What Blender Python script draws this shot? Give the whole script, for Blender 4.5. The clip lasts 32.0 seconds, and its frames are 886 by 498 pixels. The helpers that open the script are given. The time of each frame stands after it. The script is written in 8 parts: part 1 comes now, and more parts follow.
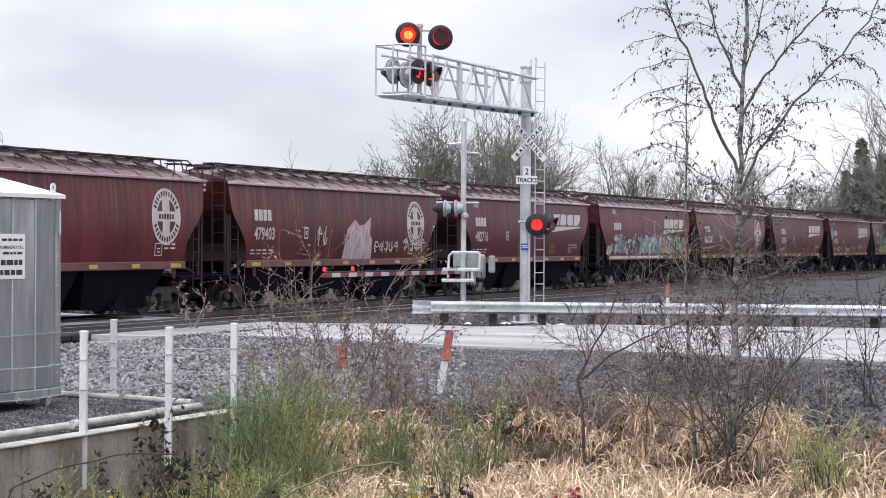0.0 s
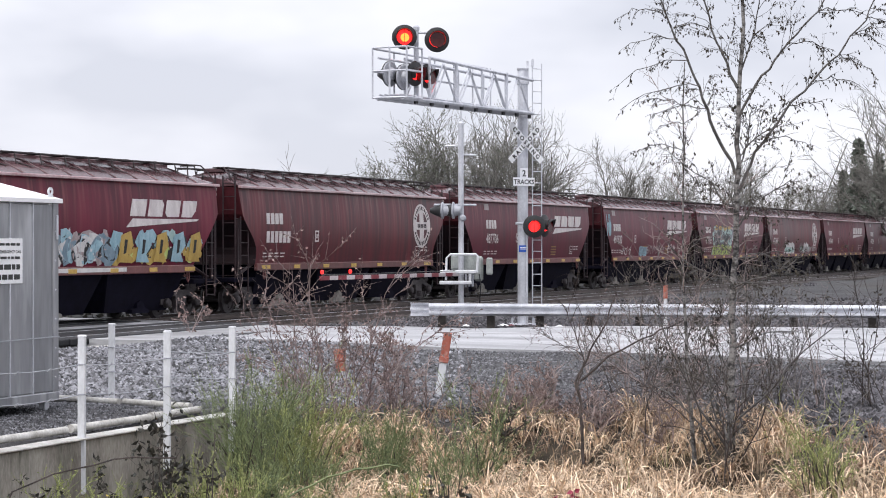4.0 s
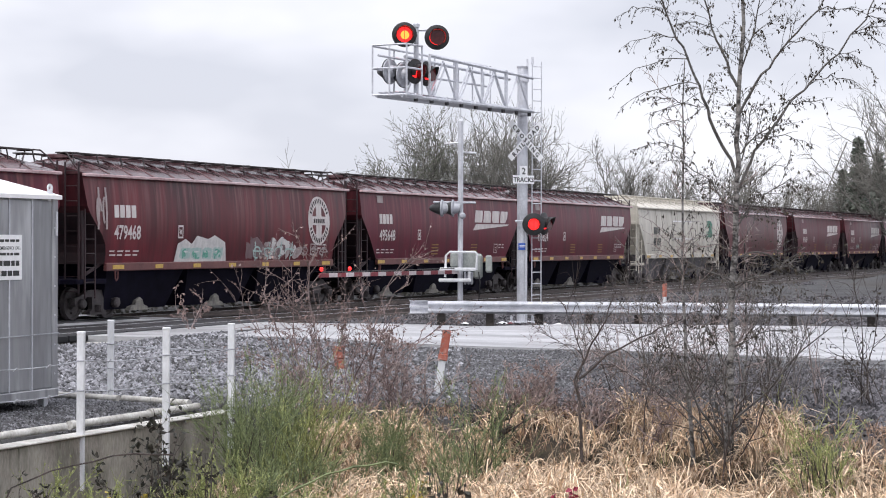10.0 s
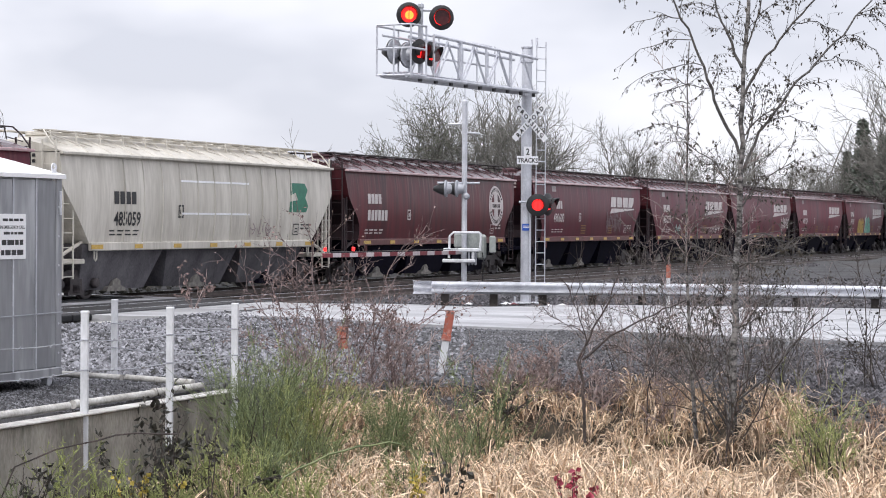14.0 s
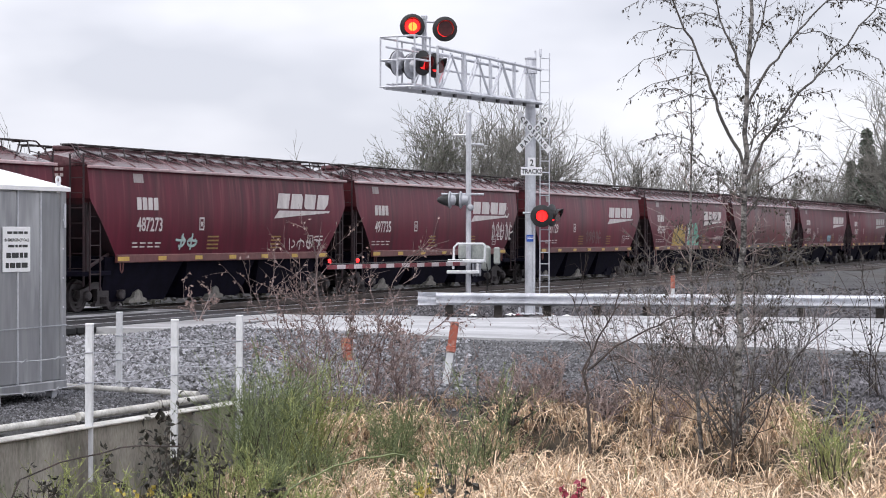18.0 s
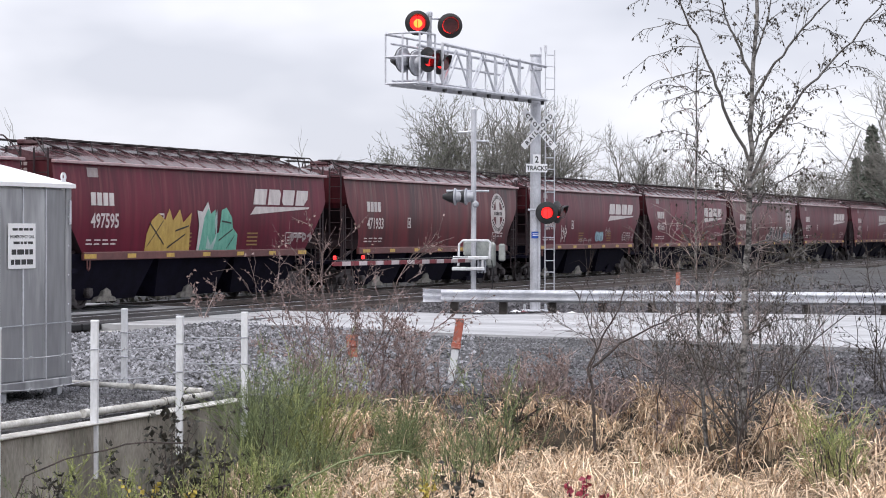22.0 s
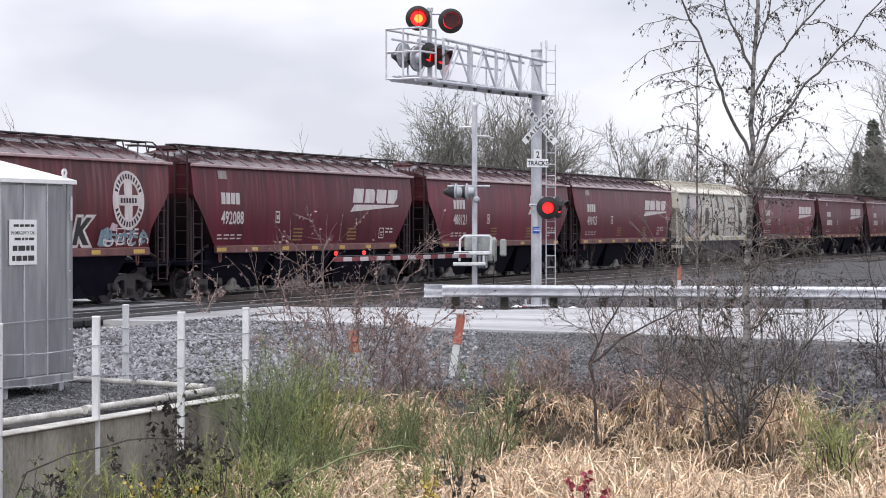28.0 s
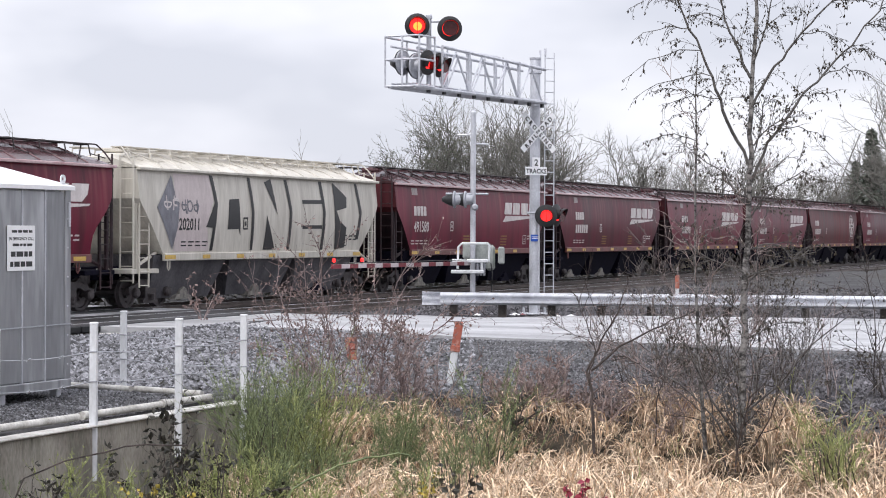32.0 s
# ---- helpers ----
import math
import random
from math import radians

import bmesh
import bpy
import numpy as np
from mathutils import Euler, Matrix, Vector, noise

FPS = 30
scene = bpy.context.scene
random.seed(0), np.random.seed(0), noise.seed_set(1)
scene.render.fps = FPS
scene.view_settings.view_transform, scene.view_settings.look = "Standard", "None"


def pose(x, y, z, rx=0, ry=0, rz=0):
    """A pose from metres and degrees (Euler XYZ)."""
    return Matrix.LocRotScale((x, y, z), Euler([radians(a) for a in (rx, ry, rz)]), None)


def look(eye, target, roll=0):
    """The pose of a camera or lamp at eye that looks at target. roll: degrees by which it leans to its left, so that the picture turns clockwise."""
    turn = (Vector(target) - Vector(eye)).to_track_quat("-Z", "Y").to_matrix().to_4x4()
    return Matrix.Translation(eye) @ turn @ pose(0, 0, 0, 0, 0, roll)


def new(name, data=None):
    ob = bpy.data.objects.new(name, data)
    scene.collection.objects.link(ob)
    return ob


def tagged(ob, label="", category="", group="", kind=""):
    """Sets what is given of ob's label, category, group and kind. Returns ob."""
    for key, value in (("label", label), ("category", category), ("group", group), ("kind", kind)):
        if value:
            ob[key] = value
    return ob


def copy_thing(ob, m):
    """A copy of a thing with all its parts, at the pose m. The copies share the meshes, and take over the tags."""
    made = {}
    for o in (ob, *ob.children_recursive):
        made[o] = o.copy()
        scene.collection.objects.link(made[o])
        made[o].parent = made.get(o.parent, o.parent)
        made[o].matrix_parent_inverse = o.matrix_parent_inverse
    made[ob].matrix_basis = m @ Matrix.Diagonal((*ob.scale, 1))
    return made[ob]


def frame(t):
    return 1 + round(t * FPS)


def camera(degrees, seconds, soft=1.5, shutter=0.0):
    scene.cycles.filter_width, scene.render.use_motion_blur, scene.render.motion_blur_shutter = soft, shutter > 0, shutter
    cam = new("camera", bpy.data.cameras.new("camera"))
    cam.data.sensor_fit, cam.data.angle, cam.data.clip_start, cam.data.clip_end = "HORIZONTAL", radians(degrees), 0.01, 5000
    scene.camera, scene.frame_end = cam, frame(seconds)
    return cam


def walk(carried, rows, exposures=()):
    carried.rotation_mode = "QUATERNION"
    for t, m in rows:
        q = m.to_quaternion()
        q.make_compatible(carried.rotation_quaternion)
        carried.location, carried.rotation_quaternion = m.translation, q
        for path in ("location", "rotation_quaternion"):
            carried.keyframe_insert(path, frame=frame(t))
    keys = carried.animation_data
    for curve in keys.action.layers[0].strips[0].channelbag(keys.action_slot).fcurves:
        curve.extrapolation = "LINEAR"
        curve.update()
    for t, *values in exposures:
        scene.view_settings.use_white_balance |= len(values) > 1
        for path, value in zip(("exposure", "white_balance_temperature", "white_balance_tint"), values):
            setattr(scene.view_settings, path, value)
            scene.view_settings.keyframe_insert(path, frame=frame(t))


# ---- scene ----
# The eye stands 2.2 m above the rails; x to the right, y away from it. z = 0 is the top of the rails.
cam = camera(25.16, 32.0, soft=1.0, shutter=0.05)
TURNS = (
    (0, 89.819, -0.283, 0.068), (0.5, 89.845, -0.297, 0.074), (1, 89.819, -0.185, 0.055), (1.5, 89.749, -0.164, 0.037),
    (2, 89.678, -0.111, 0.022), (2.5, 89.65, -0.053, 0.013), (3, 89.688, 0.014, 0.01), (3.5, 89.79, 0.04, -0.001),
    (5.5, 90, -0.027, -0.017), (6, 89.943, -0.064, -0.035), (6.5, 89.851, -0.141, -0.043), (7, 89.768, -0.193, -0.044),
    (7.5, 89.705, -0.242, -0.048), (8, 89.672, -0.406, -0.03), (8.5, 89.699, -0.359, 0.001), (9, 89.723, -0.3, 0.001),
    (9.5, 89.759, -0.203, -0.008), (10, 89.814, -0.143, -0.018), (10.5, 89.854, -0.114, 0.006), (11, 89.93, -0.15, 0.034),
    (11.5, 89.982, -0.214, 0.036), (12, 89.855, -0.328, 0.021), (12.5, 89.64, -0.404, 0.012), (13, 89.433, -0.437, 0.041),
    (13.5, 89.29, -0.406, 0.076), (14, 89.25, -0.317, 0.093), (14.5, 89.28, -0.231, 0.101), (16.5, 89.506, 0.026, 0.182),
    (17, 89.531, 0.026, 0.207), (17.5, 89.553, -0.061, 0.21), (18, 89.575, -0.111, 0.214), (18.5, 89.599, -0.187, 0.199),
    (19, 89.589, -0.37, 0.216), (19.5, 89.452, -0.356, 0.2), (20, 89.317, -0.254, 0.185), (20.5, 89.368, -0.129, 0.24),
    (21, 89.481, -0.087, 0.31), (21.5, 89.501, -0.113, 0.36), (22, 89.482, -0.119, 0.361), (22.5, 89.458, -0.13, 0.342),
    (23, 89.437, -0.128, 0.328), (23.5, 89.447, -0.154, 0.291), (24, 89.417, -0.245, 0.32), (24.5, 89.243, -0.268, 0.325),
    (25, 89.055, -0.184, 0.288), (25.5, 89.1, -0.204, 0.285), (27.5, 89.375, -0.021, 0.391), (28, 89.346, 0.006, 0.392),
    (28.5, 89.44, 0.064, 0.383), (29, 89.584, 0.062, 0.384), (29.5, 89.706, 0.079, 0.404), (30, 89.749, 0.113, 0.401),
    (30.5, 89.753, 0.027, 0.38), (31, 89.719, -0.04, 0.362), (31.5, 89.652, -0.155, 0.348), (32, 89.564, -0.227, 0.342),
)
EYE = (0.0, 0.0, 2.21)
walk(cam, [(t, pose(*EYE, rx, ry, rz)) for t, rx, ry, rz in TURNS])

# ---- overcast daylight ----
scene.view_settings.exposure = 0.39
SUN_UP, SUN_TURN = radians(55), radians(212)
world = bpy.data.worlds.new("overcast_sky")
scene.world = world
world.use_nodes = True
wn, wl = world.node_tree.nodes, world.node_tree.links
wn.clear()
w_out = wn.new("ShaderNodeOutputWorld")
w_coord = wn.new("ShaderNodeTexCoord")
w_map = wn.new("ShaderNodeMapping")
w_map.inputs["Scale"].default_value = (1.0, 1.0, 2.4)
w_map.inputs["Location"].default_value = (0.35, 0.0, 0.12)
w_noise = wn.new("ShaderNodeTexNoise")
w_noise.inputs["Scale"].default_value = 5.0
w_noise.inputs["Detail"].default_value = 4.0
w_noise.inputs["Roughness"].default_value = 0.5
w_ramp = wn.new("ShaderNodeValToRGB")
w_ramp.color_ramp.elements[0].position, w_ramp.color_ramp.elements[0].color = 0.38, (0.64, 0.655, 0.74, 1)
w_ramp.color_ramp.elements[1].position, w_ramp.color_ramp.elements[1].color = 0.62, (0.875, 0.878, 0.955, 1)
w_cloud = wn.new("ShaderNodeBackground")
w_cloud.inputs["Strength"].default_value = 0.92
w_sky = wn.new("ShaderNodeTexSky")
w_sky.sky_type, w_sky.sun_disc, w_sky.sun_elevation, w_sky.sun_rotation = "NISHITA", False, SUN_UP, SUN_TURN
w_blue = wn.new("ShaderNodeBackground")
w_blue.inputs["Strength"].default_value = 0.08
w_mix = wn.new("ShaderNodeMixShader")
w_mix.inputs["Fac"].default_value = 0.92
wl.new(w_coord.outputs["Generated"], w_map.inputs["Vector"])
wl.new(w_map.outputs["Vector"], w_noise.inputs["Vector"])
wl.new(w_noise.outputs["Fac"], w_ramp.inputs["Fac"])
# an overcast sky is brighter overhead than at the horizon
w_split, w_rise, w_gain = wn.new("ShaderNodeSeparateXYZ"), wn.new("ShaderNodeMapRange"), wn.new("ShaderNodeVectorMath")
w_rise.inputs["From Min"].default_value, w_rise.inputs["To Min"].default_value, w_rise.inputs["To Max"].default_value = 0.12, 1.0, 1.75
w_gain.operation = "SCALE"
wl.new(w_coord.outputs["Generated"], w_split.inputs[0])
wl.new(w_split.outputs["Z"], w_rise.inputs["Value"])
wl.new(w_ramp.outputs["Color"], w_gain.inputs[0])
wl.new(w_rise.outputs["Result"], w_gain.inputs["Scale"])
wl.new(w_gain.outputs["Vector"], w_cloud.inputs["Color"])
wl.new(w_sky.outputs["Color"], w_blue.inputs["Color"])
wl.new(w_blue.outputs["Background"], w_mix.inputs[1])
wl.new(w_cloud.outputs["Background"], w_mix.inputs[2])
wl.new(w_mix.outputs["Shader"], w_out.inputs["Surface"])
sun = new("sun", bpy.data.lights.new("sun", "SUN"))
sun.data.energy, sun.data.angle, sun.data.color = 1.5, radians(40), (1.0, 0.97, 0.93)
sun.matrix_world = look((-14, -22, 38), (0, 0, 0))


# ---- materials ----
def mat(name, low, high, rough=0.6, metal=0.0, scale=4.0, stretch=(1, 1, 1), bump=0.0, fine=40.0, each=0.0, spec=0.5, wear=None, contrast=(0.35, 0.65), island=False):
    """A surface whose colour wanders between low and high at two scales; each: how far pieces differ; wear: (colour, amount)."""
    m = bpy.data.materials.new(name)
    m.use_nodes = True
    n, l = m.node_tree.nodes, m.node_tree.links
    b = n["Principled BSDF"]
    b.inputs["Metallic"].default_value = metal
    b.inputs["Specular IOR Level"].default_value = spec
    co, mp, info = n.new("ShaderNodeTexCoord"), n.new("ShaderNodeMapping"), n.new("ShaderNodeObjectInfo")
    shift = n.new("ShaderNodeVectorMath")
    shift.operation = "MULTIPLY"
    shift.inputs[1].default_value = (37.0, 11.0, 23.0)
    comb = n.new("ShaderNodeCombineXYZ")
    for i in range(3):
        l.new(info.outputs["Random"], comb.inputs[i])
    l.new(comb.outputs[0], shift.inputs[0])
    mp.inputs["Scale"].default_value = stretch
    l.new(co.outputs["Object"], mp.inputs["Vector"])
    add = n.new("ShaderNodeVectorMath")
    l.new(mp.outputs["Vector"], add.inputs[0])
    l.new(shift.outputs["Vector"], add.inputs[1])
    big, small = n.new("ShaderNodeTexNoise"), n.new("ShaderNodeTexNoise")
    big.inputs["Scale"].default_value, big.inputs["Detail"].default_value = scale, 5.0
    small.inputs["Scale"].default_value, small.inputs["Detail"].default_value = fine, 3.0
    l.new(add.outputs[0], big.inputs["Vector"])
    l.new(add.outputs[0], small.inputs["Vector"])
    mixf = n.new("ShaderNodeMath")
    mixf.operation = "MULTIPLY_ADD"
    mixf.inputs[1].default_value = 0.35
    half = n.new("ShaderNodeMath")
    half.operation = "MULTIPLY"
    half.inputs[1].default_value = 0.65
    l.new(big.outputs["Fac"], half.inputs[0])
    l.new(small.outputs["Fac"], mixf.inputs[0])
    l.new(half.outputs[0], mixf.inputs[2])
    ramp = n.new("ShaderNodeValToRGB")
    ramp.color_ramp.elements[0].position, ramp.color_ramp.elements[0].color = contrast[0], (*low, 1)
    ramp.color_ramp.elements[1].position, ramp.color_ramp.elements[1].color = contrast[1], (*high, 1)
    l.new(mixf.outputs[0], ramp.inputs["Fac"])
    colour = ramp.outputs["Color"]
    if wear:
        w = n.new("ShaderNodeTexNoise")
        w.inputs["Scale"].default_value, w.inputs["Detail"].default_value = scale * 2.3, 4.0
        l.new(add.outputs[0], w.inputs["Vector"])
        wr = n.new("ShaderNodeMapRange")
        wr.inputs["From Min"].default_value, wr.inputs["From Max"].default_value = 0.5, 0.72
        wr.inputs["To Max"].default_value = wear[1]
        l.new(w.outputs["Fac"], wr.inputs["Value"])
        mx = n.new("ShaderNodeMixRGB")
        mx.inputs["Color2"].default_value = (*wear[0], 1)
        l.new(wr.outputs["Result"], mx.inputs["Fac"])
        l.new(colour, mx.inputs["Color1"])
        colour = mx.outputs["Color"]
    if each:
        hsv = n.new("ShaderNodeHueSaturation")
        mr = n.new("ShaderNodeMapRange")
        mr.inputs["To Min"].default_value, mr.inputs["To Max"].default_value = 1 - each, 1 + each
        if island:
            geo = n.new("ShaderNodeNewGeometry")
            l.new(geo.outputs["Random Per Island"], mr.inputs["Value"])
        else:
            l.new(info.outputs["Random"], mr.inputs["Value"])
        l.new(mr.outputs["Result"], hsv.inputs["Value"])
        l.new(colour, hsv.inputs["Color"])
        colour = hsv.outputs["Color"]
    l.new(colour, b.inputs["Base Color"])
    rr = n.new("ShaderNodeMapRange")
    rr.inputs["To Min"].default_value, rr.inputs["To Max"].default_value = max(rough - 0.12, 0.02), min(rough + 0.12, 1)
    l.new(big.outputs["Fac"], rr.inputs["Value"])
    l.new(rr.outputs["Result"], b.inputs["Roughness"])
    if bump:
        bp = n.new("ShaderNodeBump")
        bp.inputs["Strength"].default_value, bp.inputs["Distance"].default_value = bump, 0.02
        l.new(small.outputs["Fac"], bp.inputs["Height"])
        l.new(bp.outputs["Normal"], b.inputs["Normal"])
    return m


def glow(name, colour, strength):
    m = bpy.data.materials.new(name)
    m.use_nodes = True
    b = m.node_tree.nodes["Principled BSDF"]
    b.inputs["Base Color"].default_value = (*colour, 1)
    b.inputs["Emission Color"].default_value = (*colour, 1)
    b.inputs["Emission Strength"].default_value = strength
    b.inputs["Roughness"].default_value = 0.3
    return m
CAR_RED = mat("oxide_red_car_paint", (0.070, 0.0048, 0.015), (0.168, 0.0130, 0.035), 0.36, 0, 0.55, (1.5, 1.5, 0.14), 0.04, 2.4, 0.2, 0.22, ((0.028, 0.006, 0.011), 0.55), (0.3, 0.7))
CAR_OLD = mat("dull_brown_red_car_paint", (0.046, 0.0052, 0.010), (0.140, 0.0165, 0.024), 0.36, 0, 0.6, (1.5, 1.5, 0.14), 0.04, 2.4, 0.2, 0.3, ((0.022, 0.007, 0.009), 0.6), (0.36, 0.64))
# Darker copy of the car red: shade between the cars painted in.
CAR_ENDS = mat("shaded_red_end_sheet", (0.026, 0.005, 0.008), (0.080, 0.013, 0.018), 0.45, 0, 1.2, (1, 1, 0.3), 0.05, 8.0, 0.1, 0.3)


def rain_streaks(m, tint, amount):
    """Pale chalky runs that start at the eave and thin out on the way down."""
    n, l = m.node_tree.nodes, m.node_tree.links
    b = n["Principled BSDF"]
    src = b.inputs["Base Color"].links[0].from_socket
    co, mp, runs, cut = n.new("ShaderNodeTexCoord"), n.new("ShaderNodeMapping"), n.new("ShaderNodeTexNoise"), n.new("ShaderNodeMapRange")
    info, add = n.new("ShaderNodeObjectInfo"), n.new("ShaderNodeVectorMath")
    mp.inputs["Scale"].default_value = (3.4, 0.3, 0.22)
    runs.inputs["Scale"].default_value, runs.inputs["Detail"].default_value = 1.6, 3.0
    cut.inputs["From Min"].default_value, cut.inputs["From Max"].default_value = 0.50, 0.74
    l.new(co.outputs["Object"], mp.inputs["Vector"])
    l.new(mp.outputs["Vector"], add.inputs[0])
    far = n.new("ShaderNodeMath")
    far.operation = "MULTIPLY"
    far.inputs[1].default_value = 61.0
    l.new(info.outputs["Random"], far.inputs[0])
    l.new(far.outputs[0], add.inputs[1])
    l.new(add.outputs[0], runs.inputs["Vector"])
    l.new(runs.outputs["Fac"], cut.inputs["Value"])
    split, fall, mul = n.new("ShaderNodeSeparateXYZ"), n.new("ShaderNodeMapRange"), n.new("ShaderNodeMath")
    l.new(co.outputs["Object"], split.inputs[0])
    fall.inputs["From Min"].default_value, fall.inputs["From Max"].default_value, fall.inputs["To Max"].default_value = 2.1, 3.7, amount
    l.new(split.outputs["Z"], fall.inputs["Value"])
    mul.operation = "MULTIPLY"
    l.new(cut.outputs["Result"], mul.inputs[0])
    l.new(fall.outputs["Result"], mul.inputs[1])
    mx = n.new("ShaderNodeMixRGB")
    mx.inputs["Color2"].default_value = (*tint, 1)
    l.new(mul.outputs[0], mx.inputs["Fac"])
    l.new(src, mx.inputs["Color1"])
    l.new(mx.outputs["Color"], b.inputs["Base Color"])


rain_streaks(CAR_RED, (0.24, 0.062, 0.066), 0.7)
rain_streaks(CAR_OLD, (0.23, 0.10, 0.095), 0.75)
NOTICE = mat("faded_yellow_notice", (0.20, 0.11, 0.03), (0.33, 0.2, 0.06), 0.5, 0, 8.0)
# Oxide red for end gear and slope sheets, darkened by the gap's shade.
CAR_END = mat("shaded_oxide_end_gear", (0.012, 0.006, 0.009), (0.036, 0.014, 0.017), 0.6, 0, 3.0, (1, 1, 1), 0.1, 20.0, 0.1)
CAR_ROOF = mat("weathered_red_roof", (0.035, 0.013, 0.016), (0.12, 0.055, 0.062), 0.22, 0, 0.8, (1, 1, 1), 0.1, 14.0, 0.12, 0.5, ((0.24, 0.16, 0.165), 0.45))
CAR_CREAM = mat("cream_car_paint", (0.46, 0.43, 0.37), (0.68, 0.645, 0.575), 0.42, 0, 1.1, (1.6, 1.6, 0.16), 0.05, 9.0, 0.06, 0.45, ((0.26, 0.22, 0.18), 0.28))
# Near black: the shade under the cars is put into this colour.
CAR_DARK = mat("shade_black_underframe", (0.003, 0.0025, 0.007), (0.009, 0.008, 0.018), 0.9, 0, 3.0, (1, 1, 1), 0.2, 30.0, 0.1, 0.1)
# Bays of the cream cars: dirty grey, with the shade inside painted in.
BAY_GREY = mat("dirty_shaded_grey_bay", (0.045, 0.042, 0.050), (0.14, 0.133, 0.142), 0.7, 0, 2.0, (1, 1, 0.5), 0.1, 20.0, 0.1)
WALKWAY = mat("grimy_walkway_grating", (0.020, 0.016, 0.017), (0.07, 0.058, 0.058), 0.5, 0.1, 4.0, (1, 1, 1), 0.1, 30.0, 0.1)
CAR_SILL = mat("dusty_red_sill", (0.095, 0.028, 0.028), (0.20, 0.078, 0.072), 0.5, 0, 2.0, (1, 1, 0.5), 0.1, 20.0, 0.12)
STEEL_RUST = mat("rusty_truck_steel", (0.022, 0.018, 0.020), (0.072, 0.060, 0.060), 0.6, 0.1, 5.0, (1, 1, 1), 0.3, 40.0, 0.15)
OUTLET = mat("dusty_outlet_metal", (0.10, 0.094, 0.085), (0.29, 0.27, 0.24), 0.8, 0.0, 7.0, (1, 1, 1), 0.3, 40.0, 0.1)
WHITE_PAINT = mat("faded_white_lettering", (0.50, 0.44, 0.43), (0.72, 0.67, 0.65), 0.5, 0, 3.0, (1.5, 1.5, 0.4), 0, 30.0)
YELLOW = mat("yellow_reflective_strip", (0.46, 0.28, 0.05), (0.64, 0.43, 0.10), 0.35, 0, 8.0)
BLACK = mat("black_paint", (0.012, 0.012, 0.013), (0.03, 0.03, 0.032), 0.45, 0, 6.0)
GALV = mat("galvanised_steel", (0.46, 0.47, 0.51), (0.70, 0.71, 0.75), 0.42, 0.4, 5.0, (1, 1, 0.5), 0.05, 40.0, 0.05)
ALU = mat("brushed_aluminium_sheet", (0.24, 0.245, 0.26), (0.36, 0.366, 0.38), 0.42, 0.45, 0.7, (2.4, 2.4, 0.4), 0.04, 5.0, 0.08, 0.5, ((0.60, 0.61, 0.63), 0.8), (0.38, 0.62))
STRIPE_DULL = mat("dull_white_reflective_stripe", (0.42, 0.365, 0.375), (0.56, 0.50, 0.51), 0.5, 0, 8.0)
SIGN_WHITE = mat("white_sign_sheet", (0.86, 0.86, 0.87), (0.95, 0.95, 0.96), 0.5, 0, 5.0)
RED_STRIPE = mat("red_reflective_stripe", (0.13, 0.012, 0.02), (0.22, 0.026, 0.038), 0.4, 0, 8.0)
BLUE_SIGN = mat("blue_sign_sheet", (0.02, 0.09, 0.45), (0.04, 0.13, 0.55), 0.45, 0, 8.0)
GREEN_LOGO = mat("green_paint", (0.02, 0.14, 0.09), (0.04, 0.22, 0.14), 0.5, 0, 6.0)
CONCRETE = mat("weathered_concrete", (0.17, 0.153, 0.13), (0.43, 0.40, 0.35), 0.85, 0, 1.6, (1.5, 1.5, 0.5), 0.25, 30.0, 0.05, 0.4, ((0.09, 0.1, 0.07), 0.6))
PIPE_WHITE = mat("dirty_white_pipe", (0.30, 0.28, 0.25), (0.68, 0.67, 0.64), 0.6, 0, 4.0, (1, 1, 1), 0.1, 30.0)
POST_WHITE = mat("white_painted_post", (0.62, 0.63, 0.65), (0.82, 0.83, 0.86), 0.55, 0, 5.0, (1, 1, 0.4), 0.05, 40.0, 0.05)
ORANGE = mat("orange_marker_plastic", (0.32, 0.075, 0.05), (0.5, 0.17, 0.12), 0.6, 0, 5.0, (1, 1, 1), 0.1, 30.0, 0.05, 0.4, ((0.6, 0.42, 0.36), 0.6))
RAIL_STEEL = mat("rail_steel", (0.06, 0.046, 0.042), (0.16, 0.13, 0.115), 0.5, 0.3, 6.0)
RAIL_TOP = mat("polished_rail_head", (0.55, 0.55, 0.57), (0.72, 0.72, 0.75), 0.3, 0.4, 8.0)
TIE = mat("creosoted_wood", (0.025, 0.02, 0.018), (0.075, 0.065, 0.058), 0.8, 0, 3.0, (0.4, 3, 3), 0.3, 30.0, 0.25)
# Base far paler than asphalt: the sky's sheen on the wet road is in it.
ASPHALT = mat("wet_asphalt_with_sheen", (0.20, 0.201, 0.21), (0.50, 0.50, 0.515), 0.42, 0, 0.6, (1, 1, 1), 0.0, 14.0, 0, 1.0, None, (0.40, 0.60))
ASPHALT.node_tree.nodes["Mapping"].vector_type = "TEXTURE"      # streaks along the way of the wheels, the pale ones as painted shine
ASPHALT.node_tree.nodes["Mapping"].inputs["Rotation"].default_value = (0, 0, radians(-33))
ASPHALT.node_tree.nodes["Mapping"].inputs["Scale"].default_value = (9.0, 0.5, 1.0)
RUBBER = mat("wet_black_crossing_rubber", (0.008, 0.008, 0.009), (0.04, 0.04, 0.043), 0.5, 0, 1.2, (0.25, 3, 1), 0.3, 12.0, 0.5, 0.25)
# Pale pink base paints the wet highlight along the eave.
CAR_EAVE = mat("eave_rail_sheen_paint", (0.30, 0.16, 0.165), (0.58, 0.43, 0.44), 0.2, 0, 1.5, (0.5, 1, 1), 0, 20.0, 0.15)
